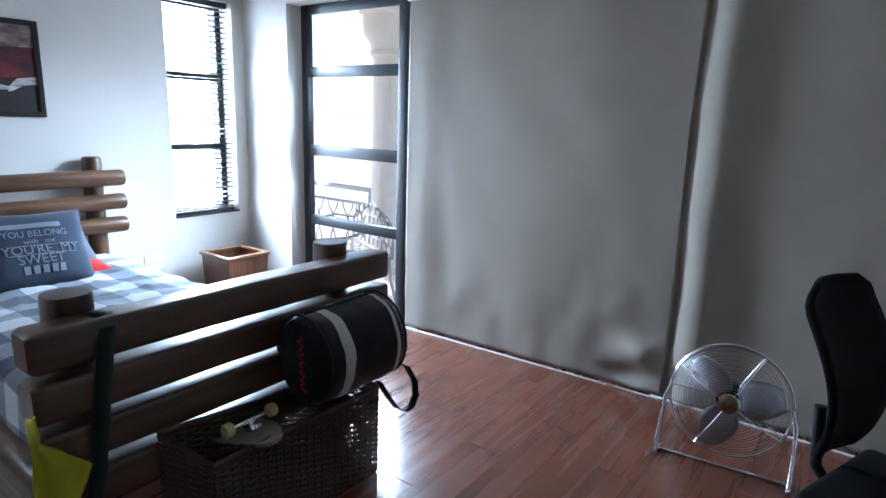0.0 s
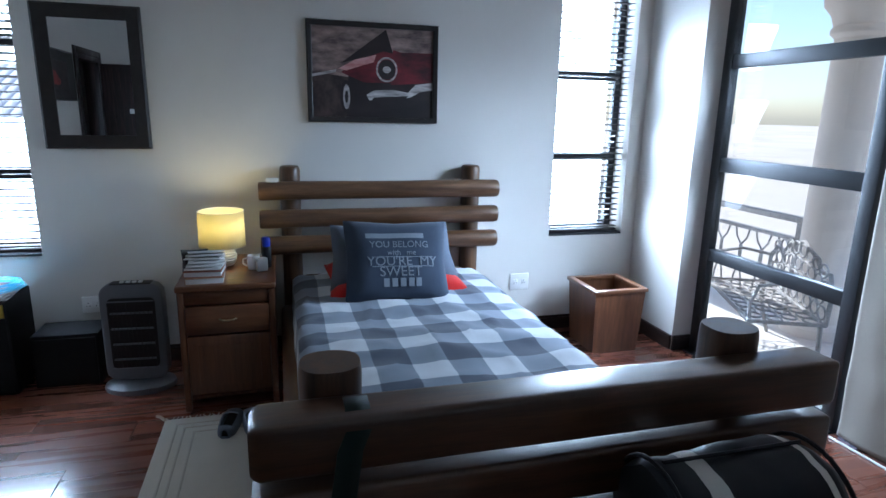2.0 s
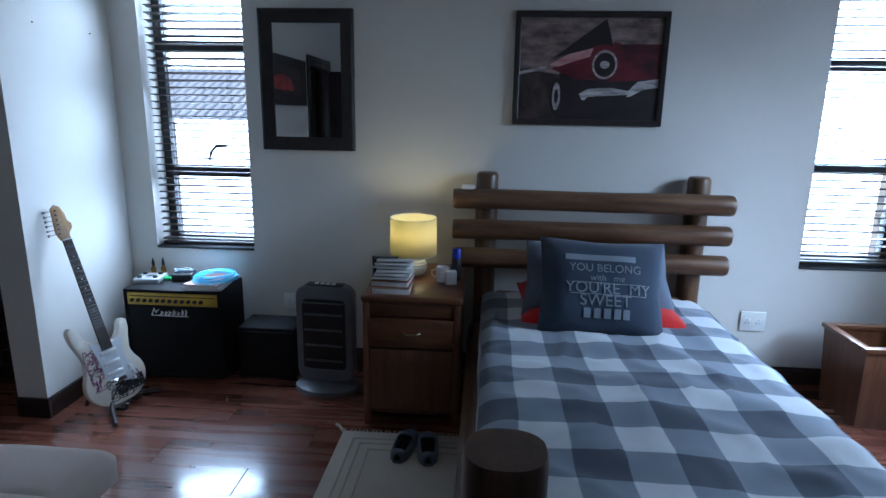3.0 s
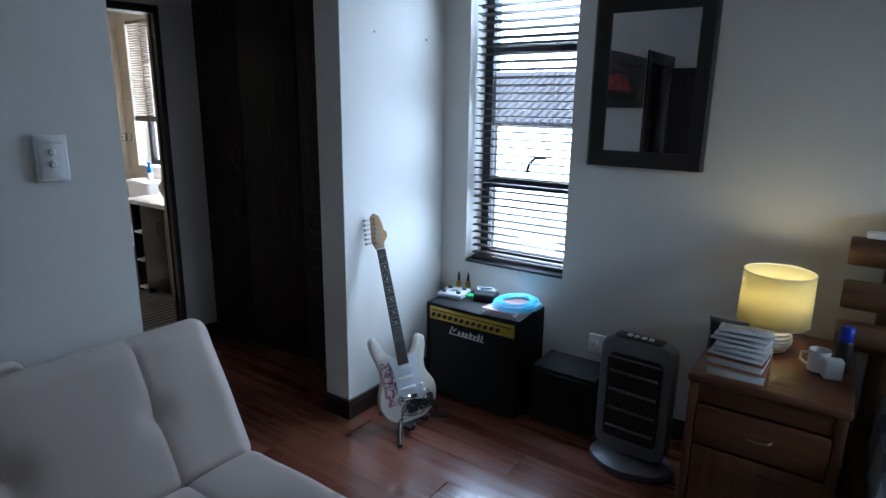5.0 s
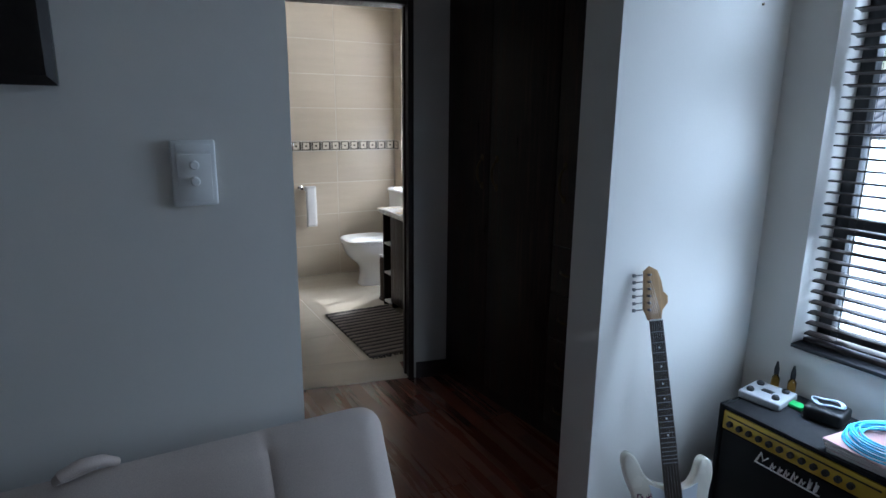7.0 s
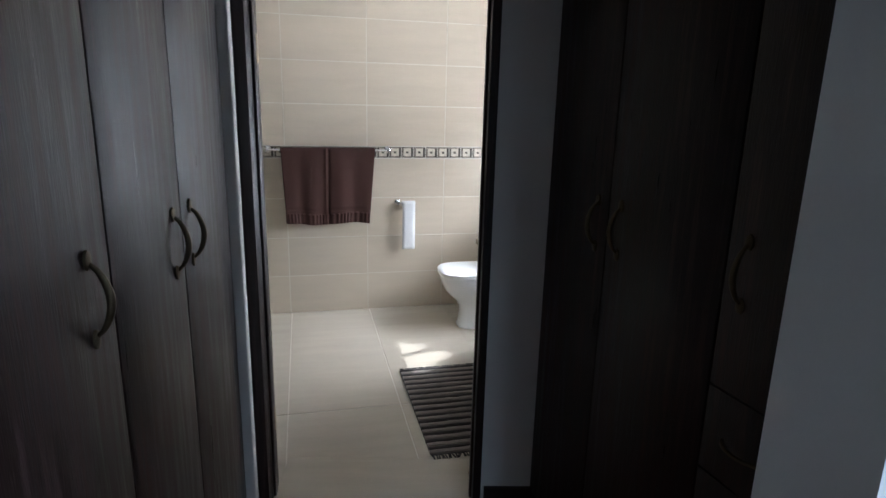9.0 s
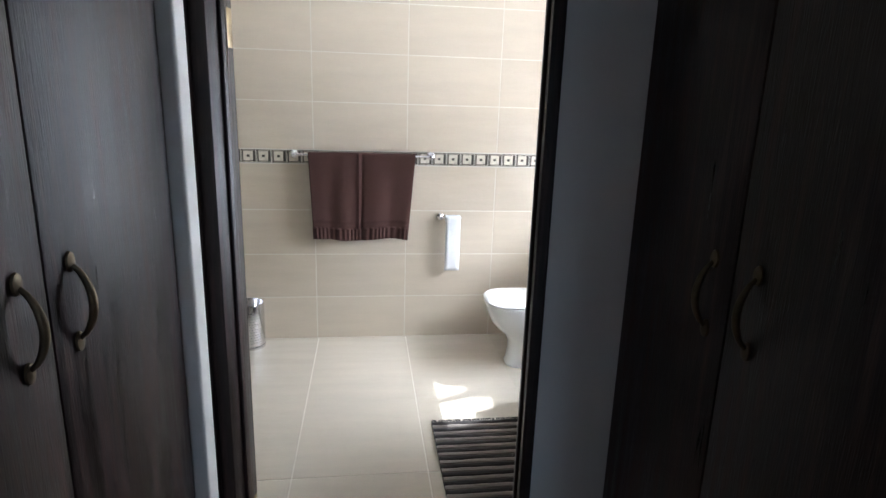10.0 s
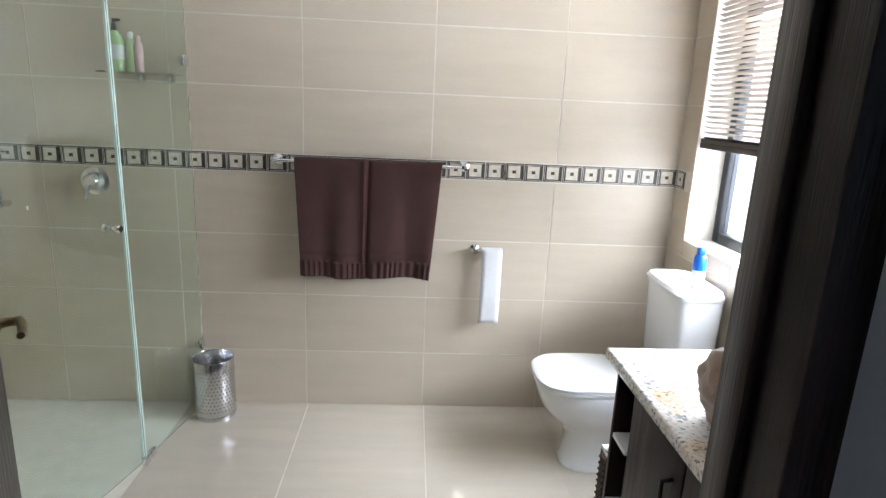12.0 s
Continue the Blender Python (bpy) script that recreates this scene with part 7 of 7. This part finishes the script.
part("worktop", box(bmesh.new(), VX0, -4.25, 0.777, -3.485, VY1 + 0.01, 0.815, 0.008, 3), GRANITE, van, "speckled granite worktop")
HANDT = cloth("beige_brown_hand_towel", (0.30, 0.21, 0.15), 0.95, 260, 0.2, 0.9, 0.4)
bm = bmesh.new()
bmesh.ops.create_icosphere(bm, subdivisions=4, radius=1.0)
for v in bm.verts:
    c = v.co.copy()
    k = 1 + 0.22 * noise.noise(c * 1.7) + 0.12 * noise.noise(c * 4.2)
    v.co = Vector((c.x * 0.075 * k, c.y * 0.10 * k, max(-0.99, c.z) * 0.095 * k))
zmin = min(v.co.z for v in bm.verts)
for v in bm.verts:
    v.co.z -= zmin
    if v.co.z < 0.02:
        v.co.z *= 0.1
solid("hand_towel", bm, HANDT, "crumpled beige and brown hand towel on the worktop", "towel", pose(-3.63, -3.76, 0.815))
PAPERW = cloth("white_face_cloth", (0.66, 0.66, 0.67), 0.9, 260)
solid("face_cloth", cushion(bmesh.new(), 0.12, 0.12, 0.03), PAPERW, "small white face cloth leaning behind the hand towel", "face cloth", pose(-3.72, -3.78, 0.905, -10, 0, 80))
# magazine rack between toilet and vanity
rk = thing("wicker_rack", "narrow woven wicker rack beside the vanity", "rack")
for y in (-4.345, -4.29):
    woven("woven_side", rk, (-3.86, y, 0.02), (-3.55, y, 0.02), 0.36, (0, 1, 0))
woven("woven_end", rk, (-3.55, -4.345, 0.02), (-3.55, -4.29, 0.02), 0.36, (1, 0, 0))
part("rim", tube(bmesh.new(), [(-3.86, -4.345, 0.385), (-3.55, -4.345, 0.385), (-3.55, -4.29, 0.385), (-3.86, -4.29, 0.385)], 0.009, 8, closed=True), WHITEPL, rk, "pale bound rim")
part("base", box(bmesh.new(), -3.87, -4.355, 0.0, -3.535, -4.28, 0.02, 0.003), WICKER, rk)

# rag mat
RAGD, RAGL = cloth("charcoal_rag_weave", (0.05, 0.043, 0.04), 0.95, 200, 0.3, 0.9), cloth("grey_rag_weave", (0.27, 0.235, 0.205), 0.95, 200, 0.25, 0.9)
mat_ = thing("bath_mat", "ribbed charcoal and grey rag bath mat", "mat", pose(-2.99, -4.13, 0.0005))
for k in range(30):
    bm = bmesh.new()
    y = 0.015 + k * 0.0305
    tube(bm, [(-0.53 * i / 10 + 0.003 * noise.noise(Vector((i, k * 3, 0))), y + 0.004 * noise.noise(Vector((i * 0.7, k * 1.3, 4))), 0.011) for i in range(11)], 0.011, 8)
    bmesh.ops.scale(bm, verts=bm.verts, vec=(1, 1, 0.9))
    for v in bm.verts:
        v.co.y = y + (v.co.y - y) * 1.25
    part("rib", bm, RAGL if k % 2 else RAGD, mat_)
part("backing", box(bmesh.new(), -0.528, 0.003, 0.0, -0.002, 0.915, 0.004), RAGD, mat_)
bm = bmesh.new()
for k in range(46):
    for y, s in ((0.0, -1), (0.925, 1)):
        x = -0.005 - k * 0.0114
        tube(bm, [(x, y, 0.008), (x + random.uniform(-0.006, 0.006), y + s * 0.014, 0.012), (x + random.uniform(-0.01, 0.01), y + s * 0.03, 0.004)], 0.0035, 5)
tagged(part("fringe", bm, RAGD, mat_, "dark knotted fringe"), kind="stuff")

# steel bin
STEEL = plain("polished_steel", (0.68, 0.68, 0.7), 0.2, metal=1.0, vary=0.04, bump=0.02)
wb = thing("waste_bin", "perforated polished steel waste bin", "bin", pose(-1.885, -5.213, 0))
bm = lathe(bmesh.new(), [(0.094, 0.0), (0.097, 0.006), (0.097, 0.30), (0.095, 0.305), (0.093, 0.30), (0.093, 0.012), (0.002, 0.012)], 48, close=False)
part("drum", bm, STEEL, wb)
bm = bmesh.new()
for r_ in range(12):
    for c in range(34):
        a = 2 * math.pi * (c + 0.5 * (r_ % 2)) / 34
        z = 0.05 + r_ * 0.0185
        ax = Vector((math.cos(a), math.sin(a), 0))
        tg = Vector((-math.sin(a), math.cos(a), 0))
        vs = [bm.verts.new(ax * 0.0974 + tg * (0.0031 * math.cos(k * math.pi / 3)) + Vector((0, 0, z + 0.0031 * math.sin(k * math.pi / 3)))) for k in range(6)]
        bm.faces.new(vs)
tagged(part("perforations", bm, BLACK, wb, "rows of small dark holes", False), kind="stuff")
part("foot_ring", lathe(bmesh.new(), [(0.092, 0.0), (0.0985, 0.0), (0.0985, 0.02), (0.0975, 0.022)], 48, close=False), STEEL, wb)

# shower screen, shelf, bottles, mixer
scr = thing("shower_screen", "greenish frameless glass shower screen and door", "shower screen")
fp = part("fixed_panel", box(bmesh.new(), -0.004, 0.002, 0.008, 0.004, 0.535, 2.02), SHOWERGLASS, scr, "fixed glass panel")
fp.visible_shadow = False
fp.matrix_basis = pose(-1.80, YB, 0, 0, 0, -9.3)
SEAL = plain("pale_green_glass_edge", (0.62, 0.72, 0.66), 0.25, vary=0.05, bump=0.0)
part("edge_strip", box(bmesh.new(), -0.0055, 0.5355, 0.008, 0.0055, 0.5405, 2.02, 0.001), SEAL, fp, "pale green polished glass edge")
dp = part("glass_door", box(bmesh.new(), -0.004, 0.0, 0.012, 0.004, 0.80, 2.02), SHOWERGLASS, scr, "glass shower door ajar")
dp.matrix_basis = pose(-1.722, -4.79, 0, 0, 0, -13)
dp.visible_shadow = False
part("edge_strip", box(bmesh.new(), -0.0055, -0.0055, 0.012, 0.0055, -0.0005, 2.02, 0.001), SEAL, dp, "pale green polished glass edge")
bm = bmesh.new()
for s in (-1, 1):
    k_ = lathe(bmesh.new(), [(0.008, 0), (0.007, 0.012), (0.016, 0.02), (0.017, 0.03), (0.012, 0.036)], 20)
    bmesh.ops.rotate(k_, verts=k_.verts, matrix=Matrix.Rotation(radians(90 * s), 3, "Y"))
    bmesh.ops.translate(k_, verts=k_.verts, vec=(s * 0.004, 0.07, 1.05))
    part("knob", k_, CHROME, dp, "chrome door knob")
for z in (0.34, 1.70):
    part("clamp", box(bmesh.new(), -1.812, YB + 0.001, z - 0.022, -1.788, YB + 0.045, z + 0.022, 0.003), CHROME, scr, "chrome wall clamp")
for y in (-4.86, -4.80):
    part("floor_clip", box(bmesh.new(), -1.742, y, 0.0, -1.72, y + 0.04, 0.035, 0.003), CHROME, scr, "chrome floor clip")
sf = thing("glass_shelf", "glass corner shelf on chrome brackets in the shower", "shelf", pose(-1.62, YB, 1.63))
part("pane", extrude_outline([(-0.16, 0), (0.16, 0), (0.16, 0.006), (-0.16, 0.006)], 0.13), SHOWERGLASS, sf)
for x in (-0.11, 0.02):
    part("bracket", box(bmesh.new(), x - 0.015, 0.0, -0.03, x + 0.015, 0.03, -0.001, 0.003), CHROME, sf)
LIME, PINK = plain("pale_green_shampoo", (0.45, 0.58, 0.30), 0.3), plain("pale_pink_bottle", (0.6, 0.42, 0.42), 0.3)
b1 = thing("pump_bottle", "pale green pump bottle on the shower shelf", "bottle", pose(-1.52, YB + 0.065, 1.637))
part("body", loft([(0.0, -0.034, 0.034, 0.026, 0.6), (0.13, -0.036, 0.036, 0.027, 0.6), (0.16, -0.02, 0.02, 0.018, 0.8), (0.17, -0.013, 0.013, 0.013, 1.0)]), LIME, b1)
part("label_band", loft([(0.05, -0.0375, 0.0375, 0.0285, 0.6), (0.11, -0.0378, 0.0378, 0.0288, 0.6)], cap=False), PAPER, b1, "white label")
part("pump", tube(bmesh.new(), [(0, 0, 0.17), (0, 0, 0.205), (0, 0, 0.212), (-0.03, 0, 0.215)], [0.012, 0.006, 0.009, 0.005], 10), BLACK, b1, "black pump head")
for x, c, h_ in ((-1.585, LIME, 0.13), (-1.615, PINK, 0.115)):
    b2 = thing("shampoo_bottle", "small shampoo bottle on the shower shelf", "bottle", pose(x, YB + 0.06, 1.637), "shower bottles")
    part("body", loft([(0.0, -0.018, 0.018, 0.018, 0.8), (h_, -0.019, 0.019, 0.018, 0.8), (h_ + 0.012, -0.012, 0.012, 0.012, 1.0)]), c, b2)
    part("cap", lathe(bmesh.new(), [(0.012, h_ + 0.012), (0.012, h_ + 0.035), (0.009, h_ + 0.038)], 18), PINK if c is PINK else WHITEPL, b2, "plastic cap")
mx = thing("shower_mixer", "round chrome shower mixer with short lever", "mixer tap", pose(-1.35, YB, 1.14))
bm = lathe(bmesh.new(), [(0.002, 0), (0.065, 0.001), (0.065, 0.008), (0.045, 0.014), (0.035, 0.05), (0.028, 0.058), (0.003, 0.06)], 32)
bmesh.ops.rotate(bm, verts=bm.verts, matrix=Matrix.Rotation(radians(-90), 3, "X"))
part("rose", bm, CHROME, mx)
part("lever", tube(bmesh.new(), [(0.0, 0.045, -0.005), (0.01, 0.062, -0.03), (0.014, 0.075, -0.075)], [0.012, 0.010, 0.007], 12), CHROME, mx)
sr = thing("shower_rail", "chrome riser rail bracket on the shower wall", "shower rail", pose(-0.94, YB, 1.26))
part("riser", tube(bmesh.new(), [(0, 0.055, -0.25), (0, 0.055, 0.75)], 0.010, 14), CHROME, sr)
for z in (-0.24, 0.0, 0.74):
    part("bracket", tube(bmesh.new(), [(0, 0.0, z), (0, 0.055, z)], 0.014, 14), CHROME, sr)

# bathroom window and its half-raised blind
bw = window_unit("window_3", "dark aluminium bathroom window above the cistern", -4.29, BW[0], BW[1], BWZ[0], BWZ[1], [])
part("mullion", box(bmesh.new(), -4.315, -4.86, BWZ[0] + 0.05, -4.265, -4.82, BWZ[1] - 0.05, 0.004), RAILING, bw)
MINI = plain("bronze_mini_slat", (0.30, 0.25, 0.2), 0.4, metal=0.4)
mb = thing("mini_blind", "half-raised bronze venetian blind in bathroom window", "blind", pose(-4.15, (BW[0] + BW[1]) / 2, 1.43))
hl = (BW[1] - BW[0]) / 2 - 0.01
me_ = mesh_of("slat", box(bmesh.new(), -0.0125, -hl, 0, 0.0125, hl, 0.0008), MINI)
for k in range(38):
    same_mesh("slat", me_, mb, pose(0, 0, 0.035 + 0.0225 * k, 0, -28, 0))
part("bottom_rail", box(bmesh.new(), -0.014, -hl, -0.012, 0.014, hl, 0.012, 0.003), SLAT, mb)
part("stacked_slats", box(bmesh.new(), -0.0125, -hl, 0.013, 0.0125, hl, 0.03, 0.002), SLAT, mb)
part("headrail", box(bmesh.new(), -0.016, -hl, 0.885, 0.016, hl, 0.915, 0.002), MINI, mb)

# ---------------------------------------------------------------- balcony and beyond
STUCCO = plain("pale_stucco", (0.78, 0.72, 0.66), 0.9, vary=0.06, scale=3, fine=90, bump=0.5)
BTILE = tile_mat("pale_balcony_tile", (0.72, 0.69, 0.64), 0.5)
IRON = plain("weathered_iron", (0.34, 0.33, 0.32), 0.55, metal=0.1, vary=0.2, scale=30)
structure("balcony_floor", boxes((-7.0, 3.76, -0.3, 4.0, 5.1, -0.06)), GROUT, "concrete balcony slab", "balcony")
bf = bpy.data.objects["balcony_floor"]
tm = tile_mesh("paving_tile", 0.396, 0.396, 0.01, BTILE)
for i in range(10):
    for j in range(3):
        same_mesh("paving_tile", tm, bf, pose(-5.2 + 0.4 * i, 3.77 + 0.4 * j, -0.06) @ pose(0, 0.396, 0, 90, 0, 0))
structure("balcony_ceiling", boxes((-7.0, 3.76, 2.75, 4.0, 5.2, 2.95)), STUCCO, "pale balcony soffit", "balcony")
col = thing("balcony_column", "round pale stucco balcony column with moulded capital", "column", pose(-3.46, 4.9, -0.06))
part("shaft", lathe(bmesh.new(), [(0.175, 0.12), (0.17, 0.6), (0.158, 2.2)], 40), STUCCO, col)
part("plinth", lathe(bmesh.new(), [(0.22, 0), (0.22, 0.08), (0.19, 0.1), (0.178, 0.12)], 40), STUCCO, col)
part("capital", lathe(bmesh.new(), [(0.16, 2.2), (0.19, 2.23), (0.19, 2.26), (0.175, 2.28), (0.2, 2.36), (0.25, 2.42), (0.26, 2.5), (0.26, 2.6), (0.3, 2.62), (0.3, 2.81)], 40), STUCCO, col)
bal = thing("balustrade", "wrought iron balustrade with curved bars along balcony", "balustrade", pose(0, 4.9, -0.06))
part("top_rail", box(bmesh.new(), -6.8, -0.03, 0.83, -3.65, 0.03, 0.88, 0.01), IRON, bal)
part("mid_rail", box(bmesh.new(), -6.8, -0.02, 0.68, -3.65, 0.02, 0.71, 0.005), IRON, bal)
part("foot_rail", box(bmesh.new(), -6.8, -0.02, 0.10, -3.65, 0.02, 0.13, 0.005), IRON, bal)
bmp = tube(bmesh.new(), [(0.0, 0, 0.13), (0.02, 0, 0.25), (0.07, 0, 0.40), (0.07, 0, 0.52), (0.0, 0, 0.6), (-0.02, 0, 0.68)], 0.009, 6)
mebar = mesh_of("bar", bmp, IRON)
for k in range(26):
    same_mesh("bar", mebar, bal, pose(-3.75 - 0.12 * k, 0, 0, 0, 0, 0 if k % 2 else 180))
for x in (-6.75, -5.2, -3.7):
    part("post", box(bmesh.new(), x - 0.02, -0.02, 0.0, x + 0.02, 0.02, 0.83, 0.004), IRON, bal)
gb = thing("garden_bench", "ornate cast iron garden bench on the balcony", "bench", pose(-3.12, 4.3, -0.05, 0, 0, 155))


def lattice(w, h, nx, nz, arch):
    bm = bmesh.new()
    for i in range(nx):
        for j in range(nz):
            cx, cz = -w / 2 + w * (i + 0.5 + 0.5 * (j % 2)) / nx, h * (j + 0.5) / nz
            if abs(cx) > w / 2 - 0.02:
                continue
            lift = arch * math.cos(math.pi * cx / w)
            r = 0.5 * w / nx
            tube(bm, [(cx + r * math.cos(2 * math.pi * k / 12), 0, cz * (1 + lift / h) + r * 0.8 * math.sin(2 * math.pi * k / 12)) for k in range(12)], 0.007, 5, closed=True)
    return bm


bm = lattice(0.95, 0.30, 9, 4, 0.10)
bmesh.ops.translate(bm, verts=bm.verts, vec=(0, 0, 0.42))
part("back_lattice", bm, IRON, gb)
part("back_frame", tube(bmesh.new(), [(-0.5, 0, 0.40), (-0.5, -0.01, 0.60), (-0.42, -0.02, 0.70), (-0.30, -0.02, 0.69), (-0.2, -0.02, 0.76), (0, -0.02, 0.82), (0.2, -0.02, 0.76), (0.3, -0.02, 0.69), (0.42, -0.02, 0.70), (0.5, -0.01, 0.60), (0.5, 0, 0.40)], 0.014, 8), IRON, gb)
bm = lattice(0.95, 0.42, 9, 4, 0.0)
bmesh.ops.rotate(bm, verts=bm.verts, matrix=Matrix.Rotation(radians(-90), 3, "X"))
bmesh.ops.translate(bm, verts=bm.verts, vec=(0, 0, 0.40))
part("seat", bm, IRON, gb)
part("seat_frame", tube(bmesh.new(), [(-0.5, 0, 0.4), (0.5, 0, 0.4), (0.5, 0.44, 0.4), (-0.5, 0.44, 0.4)], 0.013, 8, closed=True), IRON, gb)
for sx in (-0.48, 0.48):
    for y0_, y1_ in ((0.02, -0.05), (0.42, 0.47)):
        part("leg", tube(bmesh.new(), [(sx, y0_, 0.4), (sx, y0_ + (y1_ - y0_) * 0.2, 0.2), (sx, y1_, 0.0)], 0.014, 8), IRON, gb)
    part("arm", tube(bmesh.new(), [(sx, 0.0, 0.62), (sx, 0.2, 0.66), (sx, 0.40, 0.62), (sx, 0.44, 0.5), (sx, 0.43, 0.4)], 0.012, 8), IRON, gb)
structure("ground", boxes((-400, -400, -3.4, 400, 400, -3.2)), plain("dry_pale_ground", (0.5, 0.45, 0.38), 0.95, vary=0.15, scale=0.05), "pale dry ground below the balcony", "ground")

# the neighbour's house that the left window looks out on
ROOFTILE = plain("blue_grey_roof_tile", (0.46, 0.50, 0.57), 0.7, vary=0.15, scale=2, fine=30, bump=0.3)
house = thing("neighbour_house", "pale neighbouring house with blue-grey pantile roof", "house", pose(-17.0, -3.0, -3.2))
part("wall", box(bmesh.new(), -8.0, -9.0, 0.0, 0.0, 9.0, 4.25), STUCCO, house, "pale stucco wall")
roof = part("roof", boxes((-8.5, -9.5, 4.251, 0.02, 9.5, 4.32), bevel=0.01), STUCCO, house, "tiled roof on a pale fascia")
tile_roll = bmesh.new()
prev = None
for k in range(9):
    a_ = math.pi * k / 8
    cur = [tile_roll.verts.new((dx, -0.14 * math.cos(a_), 0.10 * math.sin(a_) + dz)) for dx, dz in ((0.35, 0.0), (-4.2, 1.75))]
    if prev:
        tile_roll.faces.new((prev[0], cur[0], cur[1], prev[1]))
    prev = cur
me_tile = mesh_of("roof_tile_row", tile_roll, ROOFTILE)
for k in range(66):
    same_mesh("roof_tile_row", me_tile, roof, pose(0, -9.4 + 0.285 * k, 4.30))
